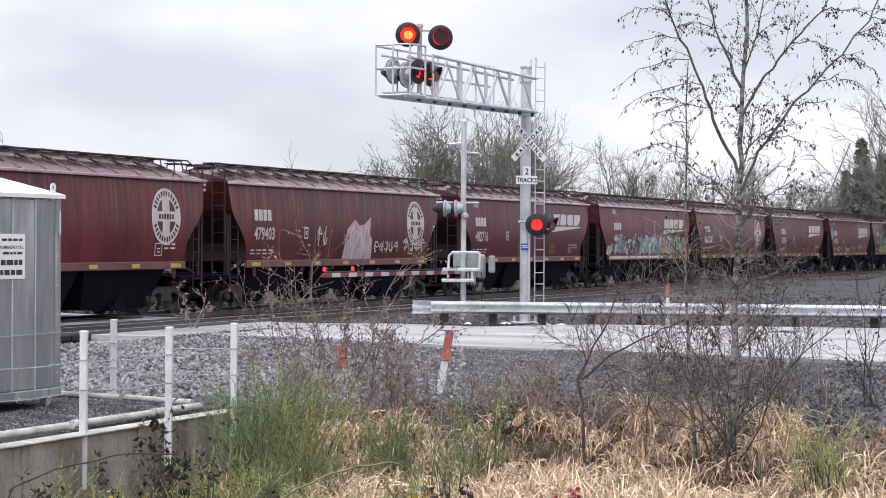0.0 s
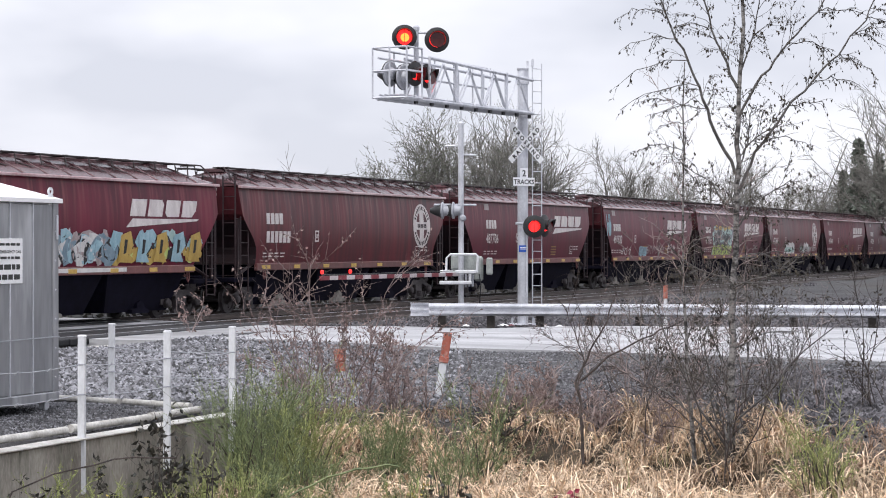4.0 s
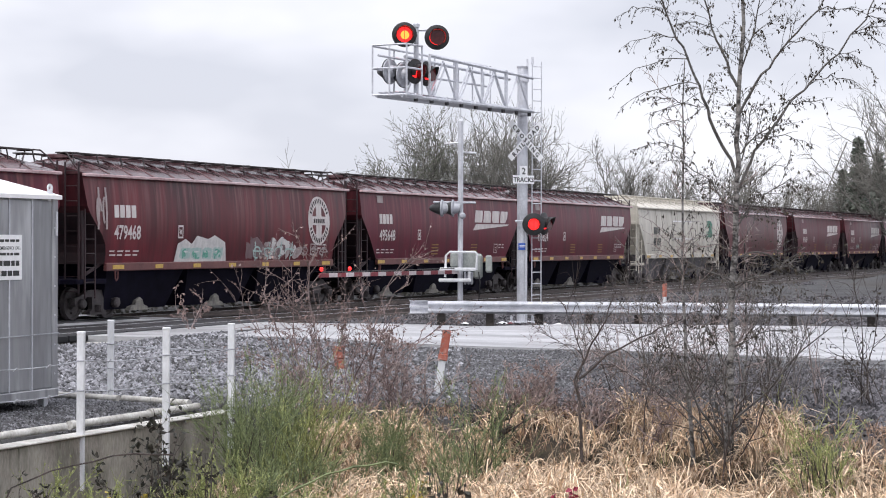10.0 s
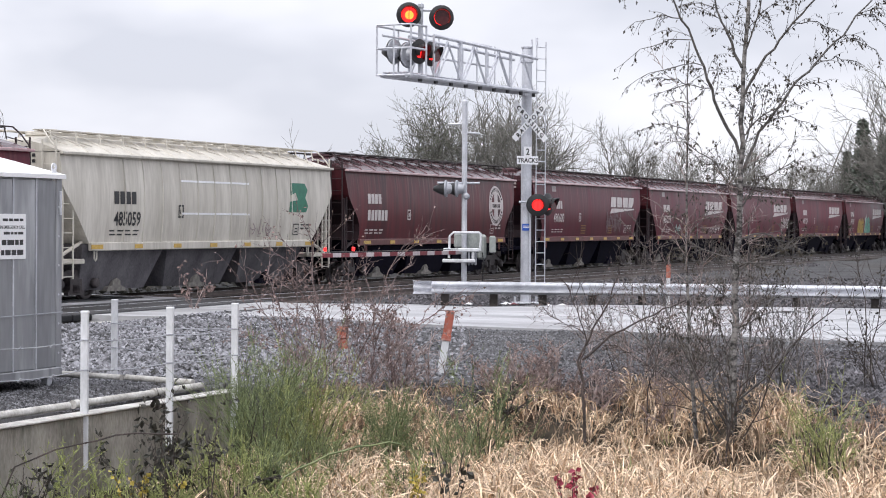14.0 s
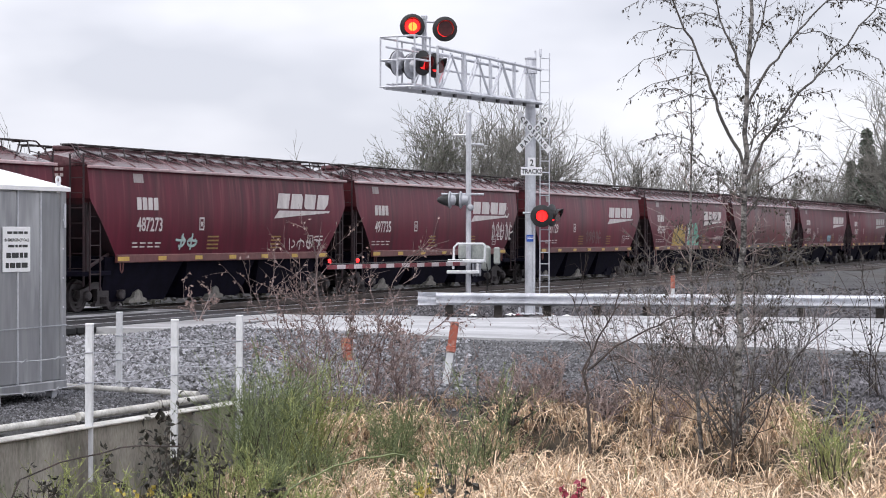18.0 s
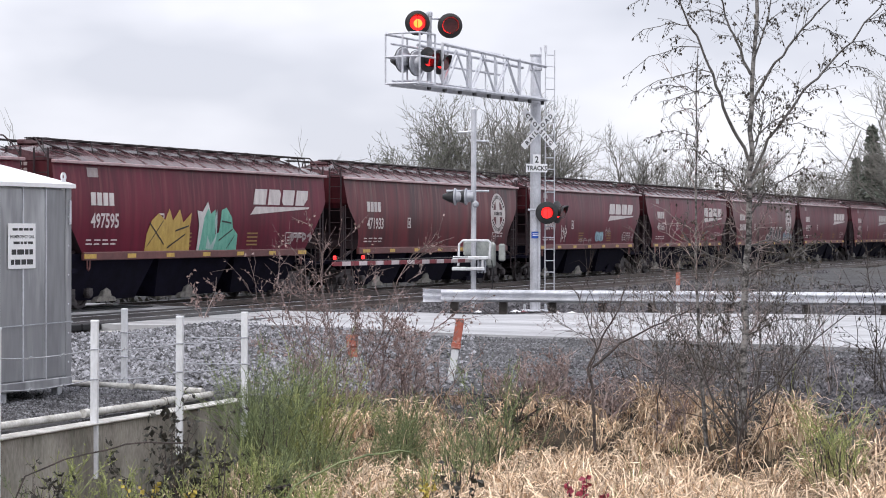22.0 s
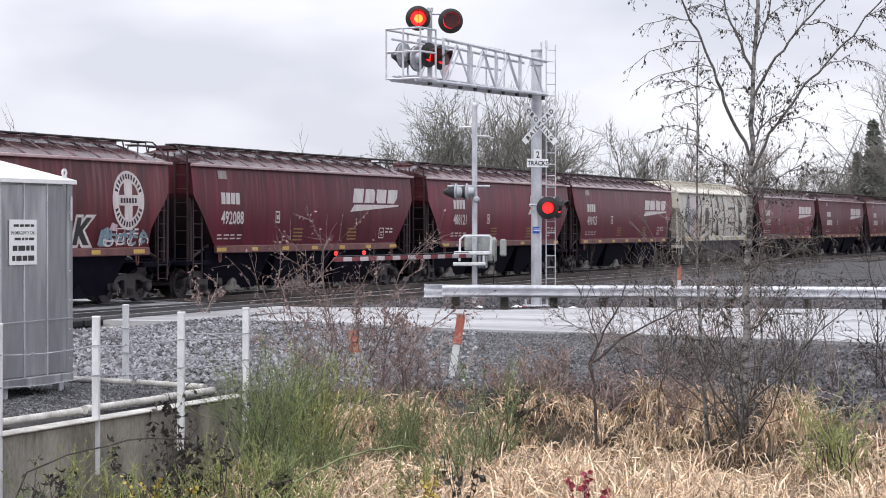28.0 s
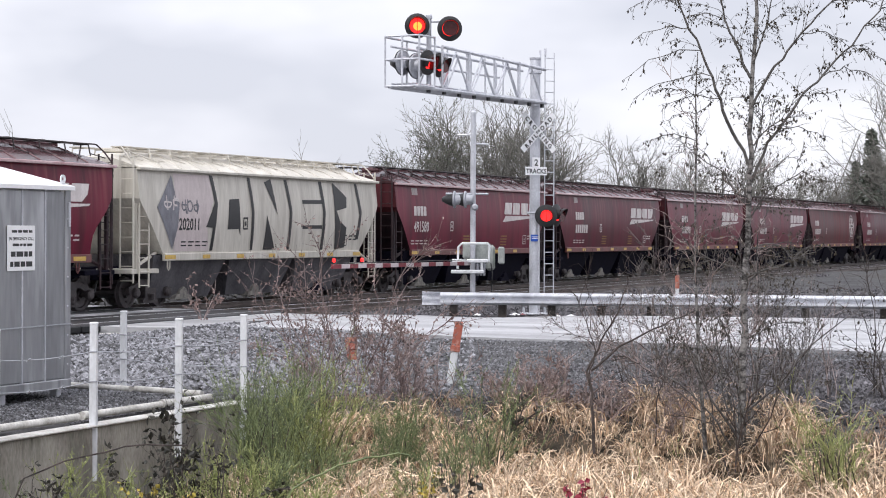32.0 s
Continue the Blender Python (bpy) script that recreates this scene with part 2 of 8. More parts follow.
FINE_STONE = mat("fine_dark_gravel", (0.022, 0.022, 0.025), (0.23, 0.23, 0.245), 0.7, 0, 3.0, (1, 1, 1), 0.2, 30.0, 0.75, 0.25, None, (0.3, 0.7), True)
DARK_STONE = mat("sooty_track_ballast", (0.014, 0.013, 0.015), (0.16, 0.153, 0.165), 0.75, 0, 3.0, (1, 1, 1), 0.2, 30.0, 0.8, 0.2, None, (0.3, 0.7), True)
ROAD_WHITE = mat("worn_road_paint", (0.45, 0.45, 0.46), (0.7, 0.7, 0.71), 0.4, 0, 3.0)
BALLAST = mat("ballast_stone", (0.009, 0.009, 0.012), (0.31, 0.31, 0.335), 0.6, 0, 9.0, (1, 1, 1), 0.2, 30.0, 0.9, 0.5, None, (0.3, 0.7), True)
LENS_DARK = mat("unlit_red_lens", (0.06, 0.01, 0.012), (0.10, 0.018, 0.02), 0.2, 0, 10.0)
LENS_GREY = mat("weathered_hood_grey", (0.30, 0.31, 0.34), (0.48, 0.49, 0.53), 0.5, 0.2, 6.0)
GATE_GREY = mat("grey_green_machine_paint", (0.24, 0.26, 0.25), (0.42, 0.44, 0.42), 0.5, 0.1, 5.0, (1, 1, 0.6), 0.1, 30.0)
LENS_LIT = glow("lit_red_lens", (1.0, 0.02, 0.02), 1.7)
LENS_CORE = glow("lit_lens_core", (1.0, 0.13, 0.02), 4.0)
BARK_BIRCH = mat("young_birch_bark", (0.035, 0.032, 0.031), (0.27, 0.258, 0.25), 0.7, 0, 5.0, (1, 1, 1.6), 0.2, 26.0, 0, 0.4, None, (0.43, 0.57))
BARK_DARK = mat("dark_twig_bark", (0.03, 0.024, 0.022), (0.085, 0.065, 0.058), 0.8, 0, 5.0, (1, 1, 1), 0.2, 30.0, 0.15)
BARK_GREY = mat("grey_alder_bark", (0.10, 0.095, 0.085), (0.24, 0.23, 0.21), 0.8, 0, 3.0, (1, 1, 1), 0.2, 30.0, 0.1)


# ---- mesh building ----
class Buf:
    """Vertices and faces of one part, gathered before the mesh is made."""

    def __init__(self):
        self.v, self.f = [], []

    def add(self, vs, fs):
        o = len(self.v)
        self.v.extend(tuple(p) for p in vs)
        self.f.extend(tuple(i + o for i in q) for q in fs)
        return self

    def box(self, x0, x1, y0, y1, z0, z1, c=0.012, m=None):
        """A box with chamfered edges."""
        c = min(c, (x1 - x0) * 0.3, (y1 - y0) * 0.3, (z1 - z0) * 0.3)
        xs, ys, zs = (x0, x1), (y0, y1), (z0, z1)
        vs, idx = [], {}
        for i in range(2):
            for j in range(2):
                for k in range(2):
                    for a in range(3):
                        p = [xs[i], ys[j], zs[k]]
                        for b, s in ((0, i), (1, j), (2, k)):
                            if b != a:
                                p[b] += c if s == 0 else -c
                        idx[i, j, k, a] = len(vs)
                        vs.append(Vector(p))
        g = lambda i, j, k, a: idx[i, j, k, a]
        fs = []
        for s in range(2):
            q = [g(s, 0, 0, 0), g(s, 1, 0, 0), g(s, 1, 1, 0), g(s, 0, 1, 0)]
            fs.append(q if s else q[::-1])
            q = [g(0, s, 0, 1), g(0, s, 1, 1), g(1, s, 1, 1), g(1, s, 0, 1)]
            fs.append(q if s else q[::-1])
            q = [g(0, 0, s, 2), g(1, 0, s, 2), g(1, 1, s, 2), g(0, 1, s, 2)]
            fs.append(q if s else q[::-1])
        for i in range(2):
            for j in range(2):
                q = [g(i, j, 0, 0), g(i, j, 1, 0), g(i, j, 1, 1), g(i, j, 0, 1)]
                fs.append(q if i != j else q[::-1])
                q = [g(i, 0, j, 0), g(i, 1, j, 0), g(i, 1, j, 2), g(i, 0, j, 2)]
                fs.append(q[::-1] if i != j else q)
                q = [g(0, i, j, 1), g(1, i, j, 1), g(1, i, j, 2), g(0, i, j, 2)]
                fs.append(q if i != j else q[::-1])
        for i in range(2):
            for j in range(2):
                for k in range(2):
                    t = [g(i, j, k, 0), g(i, j, k, 1), g(i, j, k, 2)]
                    fs.append(t if (i + j + k) % 2 else t[::-1])
        if m is not None:
            vs = [m @ p for p in vs]
        return self.add(vs, fs)

    def tube(self, p, q, r0, r1=None, n=8, caps=True):
        r1 = r0 if r1 is None else r1
        p, q = Vector(p), Vector(q)
        d = q - p
        if d.length < 1e-6:
            return self
        d.normalize()
        u = d.cross(Vector((0, 0, 1)) if abs(d.z) < 0.9 else Vector((1, 0, 0))).normalized()
        w = d.cross(u)
        vs = []
        for c, r in ((p, r0), (q, r1)):
            for i in range(n):
                a = 2 * math.pi * i / n
                vs.append(c + u * (r * math.cos(a)) + w * (r * math.sin(a)))
        fs = [(i, i + n, (i + 1) % n + n, (i + 1) % n) for i in range(n)]
        if caps:
            fs += [tuple(range(n)), tuple(range(2 * n - 1, n - 1, -1))]
        return self.add(vs, fs)

    def path(self, pts, r, n=8):
        pts = [Vector(p) for p in pts]
        o, u = len(self.v), None
        for i, p in enumerate(pts):
            d = (pts[min(i + 1, len(pts) - 1)] - pts[max(i - 1, 0)]).normalized()
            if u is None:
                u = d.cross(Vector((0, 0, 1)) if abs(d.z) < 0.9 else Vector((1, 0, 0)))
            u = (u - d * u.dot(d)).normalized()
            w = d.cross(u)
            for k in range(n):
                a = 2 * math.pi * k / n
                ri = r[i] if isinstance(r, list) else r
                self.v.append(tuple(p + u * (ri * math.cos(a)) + w * (ri * math.sin(a))))
        for i in range(len(pts) - 1):
            for k in range(n):
                j = (k + 1) % n
                self.f.append((o + i * n + k, o + i * n + n + k, o + i * n + n + j, o + i * n + j))
        self.f += [tuple(o + k for k in range(n)), tuple(o + (len(pts) - 1) * n + n - 1 - k for k in range(n))]
        return self

    def turned(self, prof, m, n=20, caps=True):
        """prof: (radius, height) pairs, turned round the z axis of m."""
        vs = []
        for r, h in prof:
            for i in range(n):
                a = 2 * math.pi * i / n
                vs.append(m @ Vector((r * math.cos(a), r * math.sin(a), h)))
        fs = []
        for k in range(len(prof) - 1):
            for i in range(n):
                j = (i + 1) % n
                fs.append((k * n + i, k * n + j, k * n + n + j, k * n + n + i))
        if caps:
            fs += [tuple(range(n))[::-1], tuple(range((len(prof) - 1) * n, len(prof) * n))]
        return self.add(vs, fs)

    def slab(self, outline, t0, t1, m):
        """A flat outline (x, y) with thickness along z of m, from t0 to t1."""
        n = len(outline)
        vs = [m @ Vector((x, y, t0)) for x, y in outline] + [m @ Vector((x, y, t1)) for x, y in outline]
        fs = [tuple(range(n))[::-1], tuple(range(n, 2 * n))] + [(i, (i + 1) % n, (i + 1) % n + n, i + n) for i in range(n)]
        return self.add(vs, fs)

    def mesh(self, name, material, smooth=False):
        me = bpy.data.meshes.new(name)
        me.from_pydata(self.v, [], self.f)
        me.materials.append(material)
        if smooth:
            me.polygons.foreach_set("use_smooth", [True] * len(me.polygons))
            me.set_sharp_from_angle(angle=radians(38))
        me.update()
        return me


def part(name, buf, material, parent=None, label="", smooth=False):
    """One mesh object under a thing or a part, or a thing of its own."""
    ob = new(name, buf.mesh(name, material, smooth) if isinstance(buf, Buf) else buf)
    if parent is not None:
        ob.parent = parent
    if label:
        tagged(ob, label)
    return ob


def thing(name, m, label, category, group="", kind=""):
    ob = new(name)
    ob.matrix_basis = m
    return tagged(ob, label, category, group, kind)


def letters(text, size, m, name, material, parent, depth=0.0, bold=0.0, align="CENTER"):
    """Writing as flat mesh, its baseline centre at m, reading along x of m, upright along y."""
    cu = bpy.data.curves.new(name, "FONT")
    cu.body, cu.size, cu.align_x, cu.offset, cu.resolution_u, cu.extrude = text, size, align, bold, 2, depth
    ob = bpy.data.objects.new(name, cu)
    scene.collection.objects.link(ob)
    me = bpy.data.meshes.new_from_object(ob.evaluated_get(bpy.context.evaluated_depsgraph_get()))
    bpy.data.objects.remove(ob)
    bpy.data.curves.remove(cu)
    me.name = name
    me.transform(m)
    me.materials.clear()
    me.materials.append(material)
    return part(name, me, material, parent)


def smooth01(a, b, x):
    t = min(max((x - a) / (b - a), 0.0), 1.0)
    return t * t * (3 - 2 * t)


# ---- the plan ----
ALONG = Vector((math.sin(radians(22.4)), math.cos(radians(22.4)), 0))   # the way of the tracks, away from the eye
ACROSS = Vector((-ALONG.y, ALONG.x, 0))                                   # from the eye towards the tracks
TRACK_TURN = 90 - 22.4
NEAR_TRACK, FAR_TRACK = 27.4, 31.7                                        # centre lines, measured along ACROSS


def on_track(s, c, z=0.0):
    p = ALONG * s + ACROSS * c
    return Vector((p.x, p.y, z))


def sc(x, y):
    return x * ALONG.x + y * ALONG.y, x * ACROSS.x + y * ACROSS.y


WALL_B = Vector((-2.6, 24.3))                                              # corner of the retaining wall, which runs along the tracks
WALL_A = WALL_B - Vector((ALONG.x, ALONG.y)) * 9.0
RIM = [Vector(p) for p in ((-7.2, 13.2), (-2.6, 24.3), (-1.2, 25.2), (1.0, 25.3), (3.2, 24.6), (4.6, 23.2), (6.2, 20.9), (10.0, 16.0), (40.0, -14.0))]


def rim_distance(x, y):
    """Distance below the rim of the raised ground (positive: on the low side), and which stretch is nearest."""
    best, k = 1e9, 0
    p = Vector((x, y))
    for i in range(len(RIM) - 1):
        a, b = RIM[i], RIM[i + 1]
        d = b - a
        t = min(max((p - a).dot(d) / d.length_squared, 0), 1)
        e = (p - a - d * t).length
        if e < best - 1e-9:
            best, k = e, i
    inside = False
    poly = RIM + [Vector((40, -60)), Vector((-7.2, -60))]
    j = len(poly) - 1
    for i in range(len(poly)):
        a, b = poly[i], poly[j]
        if (a.y > y) != (b.y > y) and x < (b.x - a.x) * (y - a.y) / (b.y - a.y) + a.x:
            inside = not inside
        j = i
    return (best if inside else -best), k


def ground_z(x, y):
    e, k = rim_distance(x, y)
    s, c = sc(x, y)
    high = 0.06 + 0.08 * smooth01(36, 27, y)
    high += -0.33 * smooth01(22.6, 24.8, c) * (1 - smooth01(60, 80, c) * 0.3)
    if e > 0 or (k == 0 and e > -0.3):
        low = 0.06 - 0.75 * smooth01(0.1, 2.4, e) if k > 0 else -0.72
        low += 1.45 * smooth01(15, 4, y)
        z = low + (0.08 * smooth01(36, 27, y) * (1 - smooth01(0.0, 2.0, e)) if k > 0 else 0)
    else:
        z = high
    d = math.hypot(x, y)
    return z + 0.05 * noise.noise(Vector((x * 0.5, y * 0.5, 0))) * (1 if d < 120 else 0)


# ---- ground, road, tracks ----
def steps(lo, hi, near_lo, near_hi, fine, grow=1.35):
    out, a, h = [], near_lo, fine
    while a > lo:
        h *= grow
        a -= h
        out.append(max(a, lo))
    out.reverse()
    n = int((near_hi - near_lo) / fine)
    out += [near_lo + fine * i for i in range(n + 1)]
    a, h = out[-1], fine
    while a < hi:
        h *= grow
        a += h
        out.append(min(a, hi))
    return out


def ground_material():
    m = mat("damp_soil_and_gravel", (0.022, 0.022, 0.024), (0.10, 0.098, 0.10), 0.75, 0, 0.6, (1, 1, 1), 0.6, 26.0)
    n, l = m.node_tree.nodes, m.node_tree.links
    b = n["Principled BSDF"]
    b.inputs["Specular IOR Level"].default_value = 0.15
    src = b.inputs["Base Color"].links[0].from_socket
    attr = n.new("ShaderNodeAttribute")
    attr.attribute_name = "soil"
    grass = n.new("ShaderNodeValToRGB")
    grass.color_ramp.elements[0].position, grass.color_ramp.elements[0].color = 0.35, (0.022, 0.018, 0.012, 1)
    grass.color_ramp.elements[1].position, grass.color_ramp.elements[1].color = 0.65, (0.085, 0.064, 0.04, 1)
    ns = n.new("ShaderNodeTexNoise")
    ns.inputs["Scale"].default_value, ns.inputs["Detail"].default_value = 3.0, 8.0
    co = n.new("ShaderNodeTexCoord")
    l.new(co.outputs["Object"], ns.inputs["Vector"])
    l.new(ns.outputs["Fac"], grass.inputs["Fac"])
    mx = n.new("ShaderNodeMixRGB")
    l.new(attr.outputs["Fac"], mx.inputs["Fac"])
    l.new(src, mx.inputs["Color1"])
    l.new(grass.outputs["Color"], mx.inputs["Color2"])
    l.new(mx.outputs["Color"], b.inputs["Base Color"])
    return m


def build_ground():
    xs = steps(-2500, 2500, -16, 18, 0.3)
    ys = steps(-900, 3500, 8, 62, 0.3)
    b = Buf()
    soil = []
    for y in ys:
        for x in xs:
            z = ground_z(x, y)
            b.v.append((x, y, z))
            e, k = rim_distance(x, y) if abs(x) < 200 and y < 200 else (-50, 1)
            s, c = sc(x, y)
            soil.append(max(smooth01(0.3, 1.6, e) if k > 0 else 1.0 * (e > 0), smooth01(70, 100, c), smooth01(90, 130, math.hypot(x, y)) * (c < 20)))
    w = len(xs)
    b.f = [(j * w + i, j * w + i + 1, j * w + w + i + 1, j * w + w + i) for j in range(len(ys) - 1) for i in range(w - 1)]
    me = b.mesh("ground", ground_material(), False)
    me.polygons.foreach_set("use_smooth", [True] * len(me.polygons))
    me.attributes.new("soil", "FLOAT", "POINT").data.foreach_set("value", soil)
    tagged(part("ground", me, None), "dark wet gravel and rough grassy soil", "ground", kind="structure")


ROAD = [  # near edge and far edge of the carriageway, from beyond the tracks towards the right
    ((-36.0, 62.0), (-29.0, 74.0)), ((-22.0, 54.5), (-17.0, 65.5)), ((-14.0, 50.2), (-10.5, 60.5)), ((-8.2, 47.3), (-5.6, 56.8)), ((-5.0, 45.2), (-2.4, 52.6)), ((0.2, 40.6), (1.2, 49.4)),
    ((4.3, 38.2), (6.0, 48.7)), ((8.2, 35.4), (10.8, 47.6)), ((15.0, 30.0), (19.0, 44.5)), ((30.0, 18.0), (38.0, 34.0)), ((90.0, -40.0), (100.0, -20.0)),
]


def build_road():
    b, lines = Buf(), [Buf(), Buf()]
    rows = []
    for (n0, f0), (n1, f1) in zip(ROAD, ROAD[1:]):
        for i in range(6):
            t = i / 6
            rows.append((Vector(n0).lerp(Vector(n1), t), Vector(f0).lerp(Vector(f1), t)))
    rows.append(tuple(Vector(p) for p in ROAD[-1]))
    cols = 14

    def z(p, u):
        s, c = sc(p.x, p.y)
        flat = smooth01(25.5, 20.0, c) if c < 30 else smooth01(34.0, 38.0, c)
        base = -0.03 + 0.14 * flat + 0.10 * smooth01(19, 15, c) * u
        return base + 0.06 * flat * (1 - (2 * u - 1) ** 2)
    for a, f in rows:
        for k in range(cols + 1):
            u = k / cols
            p = a.lerp(f, u)
            b.v.append((p.x, p.y, z(p, u)))
    w = cols + 1
    n = len(rows)
    b.f = [(i * w + k, (i + 1) * w + k, (i + 1) * w + k + 1, i * w + k + 1) for i in range(n - 1) for k in range(cols)]
    skirt = []
    for i in range(n):
        for k in (0, cols):
            p = b.v[i * w + k]
            skirt.append((p[0], p[1], p[2] - 0.35))
    o = len(b.v)
    b.v += skirt
    for i in range(n - 1):
        b.f.append((i * w, o + 2 * i, o + 2 * i + 2, (i + 1) * w))
        b.f.append((i * w + cols, (i + 1) * w + cols, o + 2 * i + 3, o + 2 * i + 1))
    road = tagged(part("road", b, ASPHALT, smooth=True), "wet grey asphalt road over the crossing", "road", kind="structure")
    for buf, u0, u1 in ((lines[0], 0.935, 0.952), (lines[1], 0.50, 0.512)):
        for i, (a, f) in enumerate(rows[14:]):
            for u in (u0, u1):
                p = a.lerp(f, u)
                buf.v.append((p.x, p.y, z(p, u) + 0.006))
        buf.f = [(2 * i, 2 * i + 2, 2 * i + 3, 2 * i + 1) for i in range(len(rows) - 15)]
        part("lane_line", buf, ROAD_WHITE, road, "worn white painted line")
    return road


def build_tracks():
    rng = random.Random(5)
    prof = [(-0.075, -0.172), (0.075, -0.172), (0.075, -0.155), (0.012, -0.13), (0.012, -0.045), (0.037, -0.035), (0.037, -0.004), (-0.037, -0.004), (-0.037, -0.035), (-0.012, -0.045), (-0.012, -0.13), (-0.075, -0.155)]
    tie = Buf().box(-0.11, 0.11, -1.3, 1.3, -0.33, -0.168, 0.015).mesh("tie", TIE)
    for c0, label in ((NEAR_TRACK, "empty near track of rusty steel rails on dark ties"), (FAR_TRACK, "far track of steel rails under the train")):
        tr = thing("railway_track", Matrix.Translation(on_track(0, c0)) @ pose(0, 0, 0, 0, 0, TRACK_TURN), label, "railway track", "two parallel tracks", "structure")
        for side in (-0.755, 0.755):
            r = Buf().slab([(y, z) for y, z in prof], -300, 900, Matrix(((0, 0, 1, 0), (1, 0, 0, side), (0, 1, 0, 0), (0, 0, 0, 1))))
            rail = part("rail", r, RAIL_STEEL, tr)
            part("rail_head", Buf().box(-300, 900, side - 0.031, side + 0.031, -0.005, 0.0, 0.002), RAIL_TOP, rail, "polished running surface")
        s = 20.0
        while s < 300:
            p = s + rng.uniform(-0.03, 0.03)
            if s < 150:
                ob = part("tie", tie, TIE, tr)
                ob.matrix_basis = pose(p, rng.uniform(-0.04, 0.04), rng.uniform(-0.012, 0.004), 0, 0, rng.uniform(-1, 1))
            s += 0.55
    # planked crossing surface between and beside the rails
    for c0 in (NEAR_TRACK, FAR_TRACK):
        cr = thing("crossing_panels", Matrix.Translation(on_track(0, c0)) @ pose(0, 0, 0, 0, 0, TRACK_TURN), "dark rubber and concrete crossing panels set between the rails", "crossing panel", "crossing surface", "structure")
        for lo, hi in ((-1.5, -0.83), (-0.66, 0.66), (0.83, 1.5)):
            for i in range(5):
                part("panel", Buf().box(37.2 + i * 2.6 + 0.02, 37.2 + (i + 1) * 2.6 - 0.02, lo, hi, -0.16, 0.002, 0.02), RUBBER, cr)


build_ground()
build_road()
build_tracks()


# ---- the freight train ----
EAVE, BEND, SILL = 4.08, 3.02, 1.58          # heights on the car's side


def side_y(z):
    """Half width of the bulging side at height z."""
    t = min(max((z - SILL) / (EAVE - SILL), 0), 1)
    return 1.46 + 0.12 * math.sin(math.pi * min(t * 0.9 + 0.08, 1))


LEVELS = (SILL, 1.9, 2.15, 2.4, 2.6, 2.8, BEND, 3.2, 3.5, 3.8, EAVE)


def reach(z, half, curved=False):
    """Half length of the side at height z: the ends slope in below the bend, straight or in a soft double curve."""
    if curved:
        return half - 0.10 * smooth01(EAVE, 3.2, z) - 1.02 * smooth01(3.35, 1.95, z)
    return half if z > BEND else half - 0.12 - 1.32 * (BEND - z) / (BEND - SILL)


def wheelset_mesh():
    b = Buf()
    b.tube((0, -0.9, 0), (0, 0.9, 0), 0.085, n=10)
    for s in (-1, 1):
        m = pose(0, s * 0.755, 0, -90 * s)
        b.turned([(0.12, -0.09), (0.15, -0.085), (0.17, -0.03), (0.36, -0.045), (0.38, -0.075), (0.485, -0.075), (0.485, -0.045), (0.462, -0.04), (0.452, 0.06), (0.37, 0.062), (0.35, 0.02), (0.17, 0.0), (0.14, 0.07), (0.1, 0.07)], m, 24)
        for k in range(3):   # cast marks and bolts, by which the turning shows
            a = 2 * math.pi * k / 3
            b.turned([(0.03, 0.0), (0.03, 0.05), (0.02, 0.06)], m @ pose(0.26 * math.cos(a), 0.26 * math.sin(a), 0.0), 6)
    return b


def truck_parts(car, x):
    tr = part("truck", Buf().box(-0.2, 0.2, -1.0, 1.0, 0.42, 0.72, 0.04).box(-0.35, 0.35, -0.25, 0.25, 0.7, 0.86, 0.03), STEEL_RUST, car, "dirty cast steel truck")
    tr.matrix_basis = pose(x, 0, 0)
    for s in (-1, 1):
        y = s * 1.0
        m = Matrix(((1, 0, 0, 0), (0, 0, -s, y), (0, 1, 0, 0), (0, 0, 0, 1)))
        f = Buf()
        f.slab([(-1.16, 0.40), (-1.2, 0.62), (-0.95, 0.66), (-0.5, 0.84), (0.5, 0.84), (0.95, 0.66), (1.2, 0.62), (1.16, 0.40), (0.78, 0.40), (0.76, 0.56), (0.52, 0.66), (0.30, 0.66), (0.30, 0.30), (0.42, 0.22), (0.40, 0.14), (-0.40, 0.14), (-0.42, 0.22), (-0.30, 0.30), (-0.30, 0.66), (-0.52, 0.66), (-0.76, 0.56), (-0.78, 0.40)], -0.07, 0.07, m)
        fr = part("side_frame", f, STEEL_RUST, tr)
        for k in (-1, 1):
            part("bearing_cap", Buf().turned([(0.15, 0.0), (0.15, 0.1), (0.11, 0.15), (0.05, 0.16)], pose(k * 0.89, s * 1.05, 0.457, -90 * s), 14), STEEL_RUST, tr)
        ridges = [(0.17 + 0.02 * (i % 2), 0.22 + i * 0.017) for i in range(13)]
        part("spring_nest", Buf().turned(ridges, pose(0, y, 0), 12), STEEL_RUST, tr)
    ws = wheelset_mesh().mesh("wheelset", STEEL_RUST, True)
    for k in (-1, 1):
        w = part("wheelset", ws, None, tr, "steel wheels on an axle, turning")
        w.matrix_basis = pose(k * 0.89, 0, 0.457)
    return tr


def body_buf(half, curved):
    """The shell: curved sides with sloping ends, end walls, slope sheets, and the roof."""
    b = Buf()
    zs = LEVELS
    xs = [i / 16 for i in range(17)]
    for s in (-1, 1):
        o = len(b.v)
        for z in zs:
            r = reach(z, half, curved)
            for t in xs:
                b.v.append((-r + 2 * r * t, s * side_y(z), z))
        w = len(xs)
        for j in range(len(zs) - 1):
            for i in range(w - 1):
                q = (o + j * w + i, o + j * w + i + 1, o + j * w + w + i + 1, o + j * w + w + i)
                b.f.append(q if s < 0 else q[::-1])
    r = reach(SILL, half, curved)
    y = side_y(SILL)
    b.add([(-r, -y, SILL), (r, -y, SILL), (r, y, SILL), (-r, y, SILL)], [(3, 2, 1, 0)])
    return b


